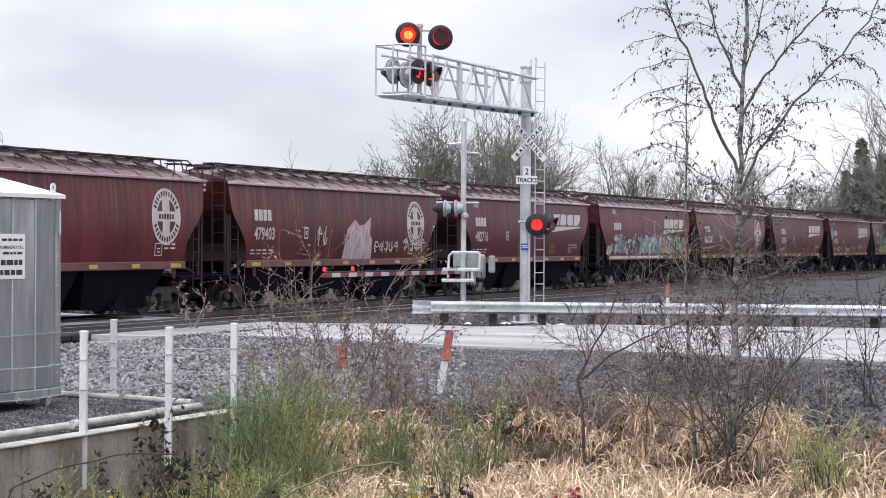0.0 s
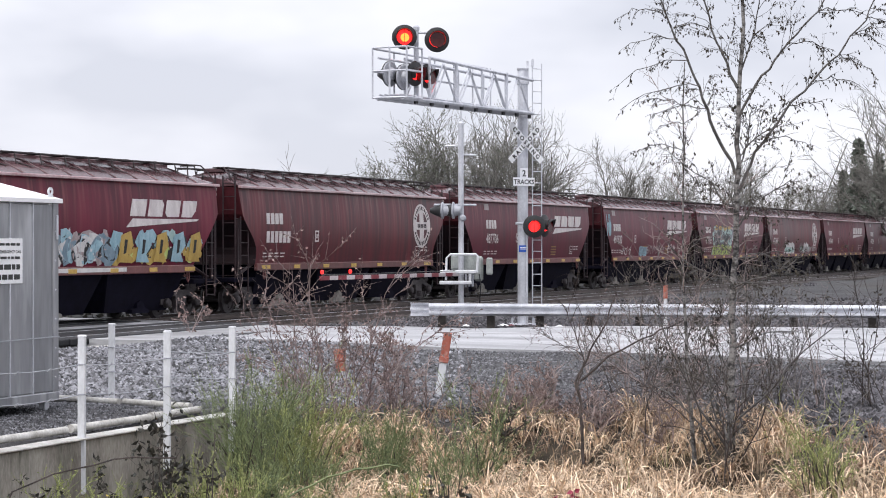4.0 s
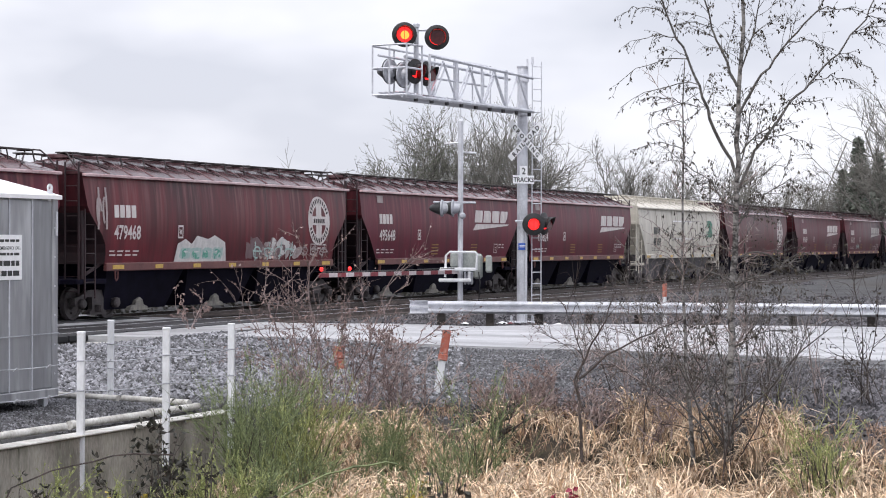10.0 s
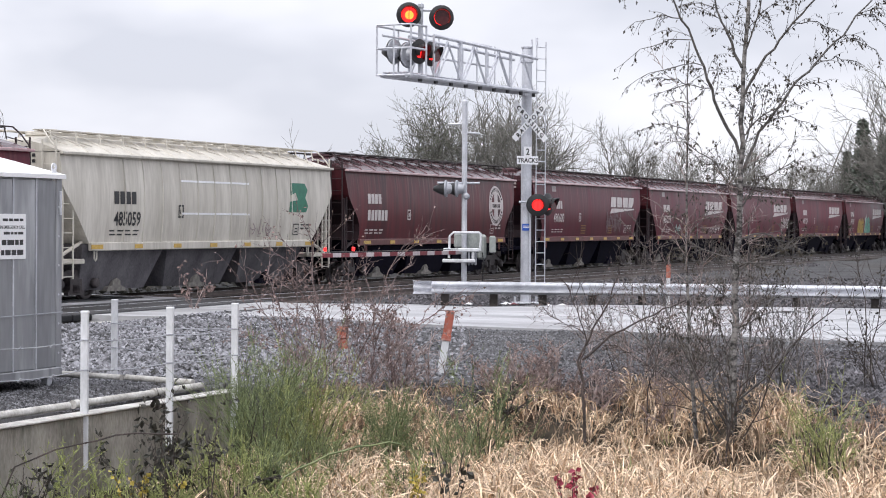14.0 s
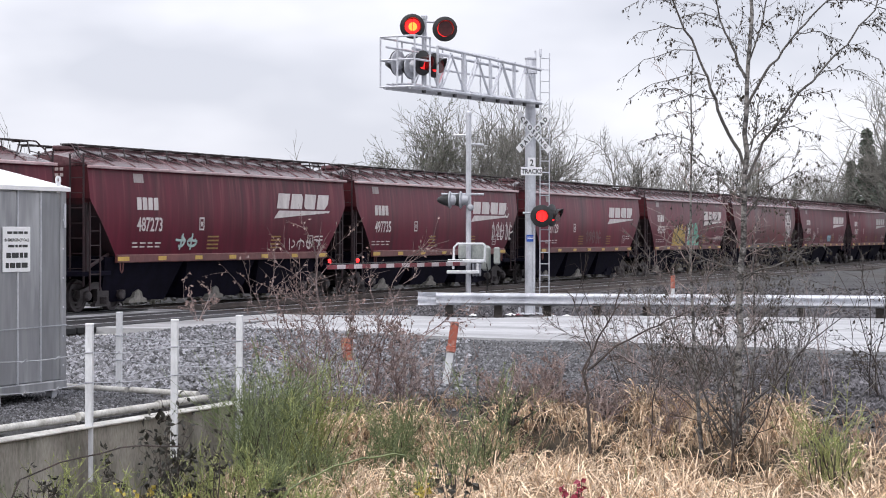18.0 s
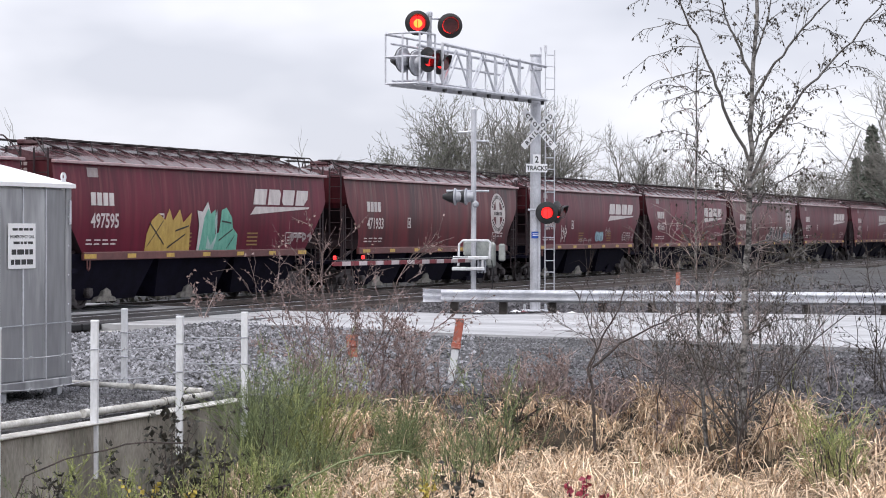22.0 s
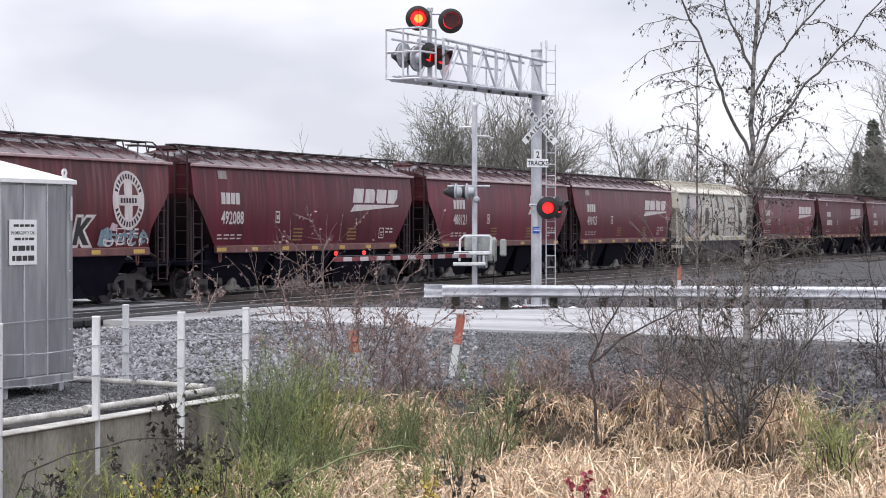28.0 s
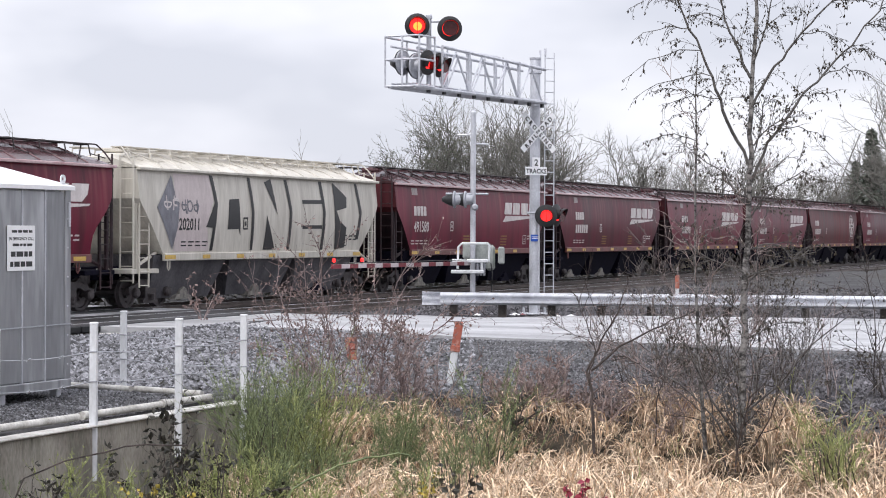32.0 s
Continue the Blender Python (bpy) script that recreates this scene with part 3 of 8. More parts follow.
def end_sheet(half, e, lo, hi, curved):
    """The wall across a car's end, between two heights."""
    b = Buf()
    zs = [z for z in LEVELS if lo <= z <= hi]
    for z in zs:
        r = reach(z, half, curved)
        for y in (-1, 1):
            b.v.append((e * r, y * side_y(z), z))
    for j in range(len(zs) - 1):
        q = (2 * j, 2 * j + 1, 2 * j + 3, 2 * j + 2)
        b.f.append(q if e > 0 else q[::-1])
    return b


ROOF = [(-1.58, EAVE + 0.02), (-1.25, 4.27), (-0.85, 4.46), (-0.42, 4.60), (0.42, 4.60), (0.85, 4.46), (1.25, 4.27), (1.58, EAVE + 0.02)]


def hopper_car(paint, roof_paint, sill_paint, half, gap, label, frame_paint=None, curved=False):
    """A three-bay covered hopper, its centre on the rails at the origin, x along the track, -y the side that the road sees."""
    frame_paint = frame_paint or paint
    car = thing("hopper_car", pose(0, 0, 0), label, "freight car", "hopper cars of the train")
    part("body", body_buf(half, curved), paint, car, smooth=True)
    for e in (-1, 1):
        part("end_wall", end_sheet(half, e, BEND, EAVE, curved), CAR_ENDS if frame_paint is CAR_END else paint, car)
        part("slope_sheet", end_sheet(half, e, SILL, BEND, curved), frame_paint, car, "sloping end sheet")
    rb = Buf()
    n = len(ROOF)
    for x in (-half + 0.02, -half + 1.25, half - 1.25, half - 0.02):   # the last bay falls towards the end
        dz = 0.0 if abs(x) < half - 0.5 else -0.19
        rb.v += [(x, y, z + dz * (EAVE + 0.02 < z) * (z - EAVE) / 0.52) for y, z in ROOF]
    for k in range(3):
        for i in range(n - 1):
            rb.f.append((k * n + i, (k + 1) * n + i, (k + 1) * n + i + 1, k * n + i + 1))
    rb.f += [tuple(range(n)), tuple(range(3 * n, 4 * n))[::-1]]
    part("roof", rb, roof_paint, car)
    cnt = 12
    for i in range(cnt + 1):   # pressed roof seams
        x = -half + 1.3 + (2 * half - 2.6) * i / cnt
        part("roof_seam", Buf().path([(x, -1.54, EAVE + 0.05), (x, -0.85, 4.47), (x, -0.4, 4.61), (x, 0.4, 4.61), (x, 0.85, 4.47), (x, 1.54, EAVE + 0.05)], 0.022, 4), roof_paint, car)
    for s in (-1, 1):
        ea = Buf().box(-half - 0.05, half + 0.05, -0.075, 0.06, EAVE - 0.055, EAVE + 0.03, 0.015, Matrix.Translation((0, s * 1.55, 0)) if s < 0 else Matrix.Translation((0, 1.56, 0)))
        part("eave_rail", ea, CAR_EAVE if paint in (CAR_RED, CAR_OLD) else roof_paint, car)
        r = reach(SILL, half, curved)
        part("side_sill", Buf().box(-r + 0.02, r - 0.02, s * 1.5 - 0.06, s * 1.5 + 0.06, SILL - 0.20, SILL + 0.03, 0.02), sill_paint, car)
    # hatch trough and its walkway on top
    part("roof_hatch", Buf().box(-half + 1.0, half - 1.0, -0.36, 0.36, 4.58, 4.72, 0.03), roof_paint, car, "long trough hatch along the roof")
    for s in (-1, 1):
        wk = Buf()
        for y in (0.56, 0.66, 0.76, 0.86):
            wk.box(-half + 0.1, half - 0.1, s * y - 0.04, s * y + 0.04, 4.69, 4.725, 0.004)
        part("running_board", wk, frame_paint if paint is CAR_CREAM else WALKWAY, car, "grated walkway along the roof")
    k = 14
    for i in range(k):
        x = -half + 0.35 + (2 * half - 0.7) * i / (k - 1)
        for s in (-1, 1):
            br = Buf().tube((x, s * 0.92, 4.70), (x, s * 1.0, 4.36), 0.022, n=5).tube((x, s * 0.42, 4.68), (x, s * 0.95, 4.68), 0.02, n=5).tube((x, s * 0.98, 4.43), (x + 0.42, s * 1.22, 4.31), 0.014, n=4)
            part("board_bracket", br, frame_paint if paint is CAR_CREAM else WALKWAY, car)
    for e in (-1, 1):   # slanting grab bars and bent end rails of the walkway
        part("roof_grab", Buf().tube((e * (half - 0.25), -0.62, 4.70), (e * (half - 1.5), -1.36, 4.27), 0.024, n=5), frame_paint, car)
        part("end_rail", Buf().path([(e * (half - 0.3), -0.88, 4.71), (e * half, -0.95, 4.70), (e * (half + 0.09), -1.15, 4.5), (e * (half + 0.1), -1.42, EAVE + 0.1)], 0.022, 6), frame_paint, car)
    for i in range(9):   # hatch clamps stand up along the trough
        x = -half + 1.6 + (2 * half - 3.2) * i / 8
        part("hatch_clamp", Buf().box(x - 0.09, x + 0.09, -0.30, 0.30, 4.70, 4.785, 0.02), frame_paint, car)
    for e in (-1, 1):
        for s in (-1, 1):
            part("jacking_ring", Buf().path([(e * (half - 1.75) - 0.07, s * 1.5, SILL - 0.2), (e * (half - 1.75) - 0.06, s * 1.5, SILL - 0.42), (e * (half - 1.75), s * 1.5, SILL - 0.48), (e * (half - 1.75) + 0.06, s * 1.5, SILL - 0.42), (e * (half - 1.75) + 0.07, s * 1.5, SILL - 0.2)], 0.025, 5), sill_paint, car)
    # underframe and bays with their shade in the colour, and outlets
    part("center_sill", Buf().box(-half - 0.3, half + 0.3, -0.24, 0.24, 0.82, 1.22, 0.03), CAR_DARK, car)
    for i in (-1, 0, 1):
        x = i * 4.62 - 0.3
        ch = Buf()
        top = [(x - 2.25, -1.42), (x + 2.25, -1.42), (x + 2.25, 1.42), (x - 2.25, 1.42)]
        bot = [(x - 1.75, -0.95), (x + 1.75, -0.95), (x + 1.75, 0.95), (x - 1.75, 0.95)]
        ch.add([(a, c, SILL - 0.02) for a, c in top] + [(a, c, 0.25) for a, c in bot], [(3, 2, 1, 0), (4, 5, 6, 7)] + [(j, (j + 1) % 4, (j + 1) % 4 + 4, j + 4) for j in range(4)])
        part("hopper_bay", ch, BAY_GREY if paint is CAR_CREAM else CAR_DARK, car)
        for s in (-1, 1):
            g = Buf().slab([(-0.52, 0.2), (0.5, 0.2), (0.46, 0.3), (0.24, 0.36), (0.2, 0.5), (0.02, 0.58), (-0.18, 0.5), (-0.22, 0.36), (-0.46, 0.32)], -0.1, 0.1, Matrix(((1, 0, 0, x), (0, 0, -1, s * 1.02), (0, 1, 0, 0), (0, 0, 0, 1))))
            # the third gate is painted as dark as the shaded bays
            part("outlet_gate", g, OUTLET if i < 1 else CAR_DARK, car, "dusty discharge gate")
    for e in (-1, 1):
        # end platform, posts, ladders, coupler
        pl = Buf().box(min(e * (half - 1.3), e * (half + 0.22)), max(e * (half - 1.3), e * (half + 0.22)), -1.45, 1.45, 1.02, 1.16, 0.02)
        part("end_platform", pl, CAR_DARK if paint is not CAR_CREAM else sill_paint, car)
        for s in (-1, 1):
            ps = Buf().box(e * (half - 0.12) - 0.06, e * (half - 0.12) + 0.06, s * 1.38 - 0.05, s * 1.38 + 0.05, 1.14, BEND + 0.05, 0.015)
            part("end_post", ps, frame_paint, car)
            st = Buf().tube((e * (half - 0.15), s * 1.3, 1.2), (e * (half - 1.35), s * 1.3, 1.62), 0.05, n=6)
            part("end_brace", st, frame_paint, car)
            for face in (0, 1):
                ld = Buf()
                if face == 0:   # on the car's end
                    x, ya, yb = e * (half + 0.10), s * 1.42, s * 0.98
                    ld.box(x - 0.02, x + 0.02, ya - 0.025, ya + 0.025, 0.75, EAVE + 0.35, 0.006).box(x - 0.02, x + 0.02, yb - 0.025, yb + 0.025, 0.95, EAVE + 0.35, 0.006)
                    for q in range(9):
                        ld.tube((x, ya, 0.82 + q * 0.42), (x, yb, 0.82 + q * 0.42), 0.014, n=5)
                else:           # on its side
                    y, xa, xb = s * 1.5, e * (half - 0.1), e * (half - 0.62)
                    ld.box(xa - 0.025, xa + 0.025, y - 0.02, y + 0.02, 0.62, BEND + 0.1, 0.006).box(xb - 0.025, xb + 0.025, y - 0.02, y + 0.02, 0.62, BEND - 0.25, 0.006)
                    for q in range(6):
                        ld.tube((xa, y, 0.68 + q * 0.4), (xb, y, 0.68 + q * 0.4), 0.014, n=5)
                part("ladder", ld, frame_paint, car)
        cp = Buf().box(min(e * (half + 0.2), e * (half + gap / 2)), max(e * (half + 0.2), e * (half + gap / 2)), -0.1, 0.1, 0.74, 0.98, 0.03).box(min(e * (half + gap / 2 - 0.24), e * (half + gap / 2 + 0.02)), max(e * (half + gap / 2 - 0.24), e * (half + gap / 2 + 0.02)), -0.17, 0.17, 0.70, 1.02, 0.05)
        part("coupler", cp, STEEL_RUST, car)
        hose = Buf().path([(e * (half + 0.25), -0.3, 0.8), (e * (half + 0.4), -0.32, 0.5), (e * (half + 0.6), -0.3, 0.42), (e * (half + gap / 2), -0.28, 0.5)], 0.028, 6)
        part("air_hose", hose, BLACK, car)
        truck_parts(car, e * (half - 1.45))
    part("brake_wheel", Buf().turned([(0.26, 0), (0.28, 0.02), (0.26, 0.04), (0.24, 0.02)], pose(-half - 0.16, 0.6, 2.2, 0, -90), 16, False).box(-half - 0.2, -half - 0.1, 0.35, 0.85, 2.17, 2.23, 0.01), CAR_DARK, car)
    part("brake_reservoir", Buf().turned([(0.05, -0.5), (0.2, -0.45), (0.22, 0), (0.2, 0.45), (0.05, 0.5)], pose(half - 0.75, 0.3, 1.42, 90), 12), CAR_DARK, car, smooth=True)
    for i in range(7):
        x = -half + 1.75 + (2 * half - 3.5) * i / 6
        w = 0.3 if i in (0, 6) else 0.22
        part("reflector", Buf().box(x - w, x + w, -1.572, -1.558, SILL - 0.15, SILL - 0.03, 0.002), YELLOW, car)
    return car


def on_side(outline, lift=0.012):
    """A painted shape (x, z) that lies on the curved side facing the road."""
    zs = [z for _, z in outline]
    b = Buf()
    n = len(outline)
    b.add([(x, -side_y(z) - lift, z) for x, z in outline], [tuple(range(n))])
    return b


def bars(rows):
    """Plain painted blocks on the side: x, z, width, height, slant."""
    b = Buf()
    for x, z, w, h, k in rows:
        for j in range(2):
            z0, z1 = z + h * j / 2, z + h * (j + 1) / 2
            xa, xb = x + k * j / 2, x + k * (j + 1) / 2
            b.add([(xa, -side_y(z0) - 0.012, z0), (xa + w, -side_y(z0) - 0.012, z0), (xb + w, -side_y(z1) - 0.012, z1), (xb, -side_y(z1) - 0.012, z1)], [(0, 1, 2, 3)])
    return b


def wrap(me, lift=0.012):
    """Lay a flat mesh of writing (x, y) on the car's curved side as (x, z)."""
    for v in me.vertices:
        x, z = v.co.x, v.co.y
        v.co = (x, -side_y(z) - lift, z)


def number(car, digits, x, z, size, paint, old=False):
    ob = letters(digits, size, Matrix.Identity(4), "car_number", paint, car, 0, 0.012, "LEFT")
    for v in ob.data.vertices:
        v.co.x, v.co.y = v.co.x * 0.86 + x, v.co.y + z
    wrap(ob.data)


def ring(cx, cz, r0, r1, n=40):
    b = Buf()
    for i in range(n):
        a = 2 * math.pi * i / n
        for r in (r0, r1):
            z = cz + r * math.sin(a)
            b.v.append((cx + r * math.cos(a), -side_y(z) - 0.012, z))
    b.f = [(2 * i, 2 * i + 1, 2 * ((i + 1) % n) + 1, 2 * ((i + 1) % n)) for i in range(n)]
    return b


UNIT = 12.403                      # metres along the track for one step of the train's own scale
HALF = {"swoosh": 8.2, "round": 8.2, "circle": 8.55, "cream": 8.4, "white": 8.2}
NEW_CAR = "oxide-red covered hopper car with white wedge emblem and dusty roof"
OLD_CAR = "dull oxide-red covered hopper car with a white round emblem"
BASE = {
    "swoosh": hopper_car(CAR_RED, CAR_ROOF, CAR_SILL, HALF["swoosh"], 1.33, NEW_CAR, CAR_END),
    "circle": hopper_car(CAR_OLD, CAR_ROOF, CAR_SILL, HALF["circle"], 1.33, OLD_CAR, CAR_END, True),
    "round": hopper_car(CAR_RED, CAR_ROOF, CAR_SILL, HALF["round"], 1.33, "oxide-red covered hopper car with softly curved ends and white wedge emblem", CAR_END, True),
    "cream": hopper_car(CAR_CREAM, CAR_CREAM, CAR_CREAM, HALF["cream"], 1.33, "dirty cream covered hopper car with a green emblem"),
    "white": hopper_car(CAR_CREAM, CAR_CREAM, CAR_CREAM, HALF["white"], 1.33, "off-white covered hopper car covered in giant painted letters"),
}

# kind, far end on the train's scale, number, extra paint
CARS = [
    ("circle", 5.33, "", ""), ("circle", 6.84, "479403", "pink"), ("round", 8.36, "482716", ""), ("swoosh", 9.83, "486625", "mural"),
    ("circle", 11.33, "", ""), ("swoosh", 12.82, "487706", ""), ("swoosh", 14.34, "491832", "endtag"), ("swoosh", 15.76, "477135", "lime"),
    ("circle", 17.24, "479468", "teal"), ("swoosh", 18.66, "495648", ""), ("round", 20.03, "495824", ""), ("cream", 21.50, "485059", "ruled"),
    ("circle", 22.98, "", ""), ("round", 24.50, "490600", "ghost"), ("swoosh", 25.96, "487273", "scrawl"), ("swoosh", 27.36, "497735", "tag"),
    ("swoosh", 28.82, "487129", "faint"), ("swoosh", 30.26, "497595", "flames"), ("circle", 31.77, "471933", ""), ("round", 33.22, "489991", "patch"),
    ("round", 34.63, "491657", ""), ("circle", 36.11, "", "black"), ("swoosh", 37.54, "492088", ""), ("swoosh", 38.99, "488121", ""),
    ("round", 40.37, "496925", ""), ("white", 41.80, "202011", "giant"), ("swoosh", 43.26, "491580", ""), ("swoosh", 44.70, "", ""),
    ("swoosh", 46.15, "", ""), ("swoosh", 47.60, "", ""), ("circle", 49.05, "", ""), ("swoosh", 50.50, "", ""), ("swoosh", 51.95, "", ""),
]
GONE = [(0, 0.00), (1, 1.09), (2, 2.19), (3, 3.32), (3.5, 3.87), (5.5, 6.09), (6, 6.65), (7, 7.78), (8, 8.88), (9, 9.96), (10, 11.06), (11, 12.17), (12, 13.28), (13, 14.34), (14, 15.45), (14.5, 16.02), (16.5, 18.21), (17, 18.75), (18, 19.85), (19, 20.97), (20, 22.06), (21, 23.14), (22, 24.31), (23, 25.45), (24, 26.59), (25, 27.69), (25.5, 28.24), (27.5, 30.45), (28, 31.00), (29, 32.14), (30, 33.27), (31, 34.38), (32, 35.50)]   # how far the train has gone


def spray(name, low, high):
    return mat(name, low, high, 0.5, 0, 4.0, (1.5, 1.5, 0.6), 0, 30.0)


SPRAY = {
    "pink": spray("pale_pink_spray", (0.38, 0.25, 0.30), (0.58, 0.44, 0.48)), "grey": spray("grey_spray", (0.13, 0.13, 0.15), (0.24, 0.24, 0.27)),
    "lime": spray("lime_spray", (0.36, 0.46, 0.10), (0.55, 0.62, 0.22)), "teal": spray("pale_teal_spray", (0.28, 0.42, 0.40), (0.5, 0.62, 0.58)),
    "sky": spray("pale_blue_spray", (0.20, 0.36, 0.42), (0.36, 0.52, 0.58)), "gold": spray("ochre_spray", (0.38, 0.24, 0.05), (0.55, 0.38, 0.10)),
    "green": spray("sea_green_spray", (0.08, 0.32, 0.24), (0.2, 0.5, 0.38)), "chrome": spray("pale_chrome_spray", (0.48, 0.47, 0.46), (0.68, 0.66, 0.64)),
    "ghost": spray("thin_grey_spray", (0.13, 0.075, 0.08), (0.22, 0.15, 0.155)), "blush": spray("faded_blush_spray", (0.50, 0.43, 0.42), (0.64, 0.56, 0.55)), "slate": spray("slate_blue_spray", (0.12, 0.19, 0.24), (0.24, 0.32, 0.37)), "rust": spray("old_pink_grey_spray", (0.26, 0.20, 0.20), (0.42, 0.36, 0.35)),
}


def blob_row(car, rng, x0, x1, z0, z1, n, fill, edge, spiky=0.0):
    """A row of fat painted letter shapes, each a fill on a wider outline with a few inner strokes."""
    wide = (x1 - x0) / n
    for i in range(n):
        cx, cz = x0 + wide * (i + 0.5), (z0 + z1) / 2
        k = 22
        shape = []
        for j in range(k):
            a = 2 * math.pi * j / k
            r = 1 + rng.uniform(-0.14, 0.10) + (spiky * (j % 2) if math.sin(a) > 0.2 else 0)
            sq = 1 / max(abs(math.cos(a)), abs(math.sin(a))) ** 0.6
            shape.append((wide * 0.5 * r * sq * math.cos(a), (z1 - z0) * 0.46 * r * sq * math.sin(a)))
        for buf, name, paint, grow, lift in ((Buf(), "graffiti_outline", edge, 1.13, 0.010), (Buf(), "graffiti_fill", fill, 0.96, 0.014)):
            o = 0
            cen = (cx, -side_y(cz) - lift, cz)
            buf.v.append(cen)
            for x, z in shape:
                zz = min(max(cz + z * grow, SILL + 0.035 - 0.02 * (grow > 1)), EAVE - 0.1)
                y = -side_y(zz) - lift
                buf.v.append((cx + x * grow, y, zz))
            buf.f += [(o, o + 1 + j, o + 1 + (j + 1) % k) for j in range(k)]
            part(name, buf, paint, car)
        for _ in range(3):   # round counters and folds inside the letter
            ra, rb = rng.uniform(0.10, 0.22) * wide, rng.uniform(0.12, 0.26) * (z1 - z0)
            ox, oz = cx + rng.uniform(-0.22, 0.22) * wide, cz + rng.uniform(-0.22, 0.22) * (z1 - z0)
            a0, turn, w = rng.uniform(0, 6.28), rng.uniform(2.5, 6.0), 0.016 * wide + 0.014
            ring_pts = [(a0 + turn * j / 9) for j in range(10)]
            ink, o = Buf(), 0
            for a in ring_pts:
                for q in (-w, w):
                    zz = min(max(oz + (rb + q) * math.sin(a), SILL + 0.05), EAVE - 0.1)
                    ink.v.append((ox + (ra + q) * math.cos(a), -side_y(zz) - 0.018, zz))
            ink.f += [(o + 2 * j, o + 2 * j + 1, o + 2 * j + 3, o + 2 * j + 2) for j in range(9)]
            part("graffiti_stroke", ink, edge, car)
        for _ in range(2):
            xa, za = cx + rng.uniform(-0.25, 0.25) * wide, cz + rng.uniform(-0.2, 0.3) * (z1 - z0)
            xb, zb = xa + rng.uniform(-0.2, 0.2) * wide, za - rng.uniform(0.15, 0.45) * (z1 - z0)
            zb = max(zb, SILL + 0.05)
            w = 0.03 * wide + 0.02
            ink = Buf().add([(xa - w, -side_y(za) - 0.018, za), (xa + w, -side_y(za) - 0.018, za), (xb + w, -side_y(zb) - 0.018, zb), (xb - w, -side_y(zb) - 0.018, zb)], [(0, 1, 2, 3)])
            part("graffiti_stroke", ink, edge, car)


def ribbon(b, pts, w, lift):
    """A painted stroke along (x, z) points on the car's side."""
    o, n = len(b.v), len(pts) - 1
    for i, (x, z) in enumerate(pts):
        (xa, za), (xb, zb) = pts[max(i - 1, 0)], pts[min(i + 1, n)]
        d = Vector((xb - xa, zb - za)).normalized() * w
        for k in (-1, 1):
            zz = min(max(z + k * d.x, SILL + 0.035), EAVE - 0.08)
            b.v.append((x - k * d.y, -side_y(zz) - lift, zz))
    b.f += [(o + 2 * i, o + 2 * i + 2, o + 2 * i + 3, o + 2 * i + 1) for i in range(n)]


def scrawl(car, rng, x0, x1, z0, z1, n, paint, w=0.035):
    """A quick spray tag: a row of made-up marks, each a bow and a slanting stem, under one flourish."""
    cells = max(2, n // 3)
    wide, tall = (x1 - x0) / cells, z1 - z0
    for i in range(cells):
        b = Buf()
        cx, cz = x0 + wide * (i + 0.5), (z0 + z1) / 2 + rng.uniform(-0.08, 0.08) * tall
        a0, turn = rng.uniform(0, 6.28), rng.choice((-1, 1)) * rng.uniform(3.0, 5.6)
        rx, rz = wide * rng.uniform(0.26, 0.42), tall * rng.uniform(0.25, 0.48)
        ribbon(b, [(cx + rx * math.cos(a0 + turn * k / 9), cz + rz * math.sin(a0 + turn * k / 9)) for k in range(10)], w * 0.8, 0.016)
        lean, dx = rng.uniform(-0.2, 0.3) * wide, rng.uniform(-0.4, 0.3) * wide
        ribbon(b, [(cx + dx + lean * (t - 0.5), z0 + tall * (1.08 * t - 0.04)) for t in (0.0, 0.35, 0.7, 1.0)], w * 0.8, 0.019)
        if rng.random() < 0.6:
            ribbon(b, [(cx - 0.4 * wide, cz + 0.1 * tall), (cx, cz + rng.uniform(-0.1, 0.2) * tall), (cx + 0.45 * wide, cz + 0.05 * tall)], w * 0.7, 0.022)
        tagged(part("graffiti_tag", b, paint, car), kind="stuff")


def shards(car, rng, x0, x1, z0, z1, n, paints):
    """A wild painted piece: overlapping slanted, pointed and rounded patches whose top edge is ragged."""
    for i in range(n):
        paint = paints[rng.randrange(len(paints))]
        cx = x0 + (x1 - x0) * (i + rng.random()) / n
        tall = (z1 - z0) * rng.uniform(0.35, 0.95)
        wide = tall * rng.uniform(0.25, 0.7)
        zb = z0 + (z1 - z0 - tall) * rng.random() ** 1.3
        lean = rng.uniform(-0.5, 0.6) * wide
        k = 9
        b = Buf()
        lift = 0.011 + 0.0004 * i
        for j in range(k):
            a = 2 * math.pi * j / k
            r = rng.uniform(0.6, 1.05)
            z = min(max(zb + tall * (0.5 + 0.5 * r * math.sin(a)), SILL + 0.032), EAVE - 0.1)
            b.v.append((cx + wide * r * math.cos(a) + lean * math.sin(a), -side_y(z) - lift, z))
        b.f.append(tuple(range(k)))
        part("graffiti_patch", b, paint, car)


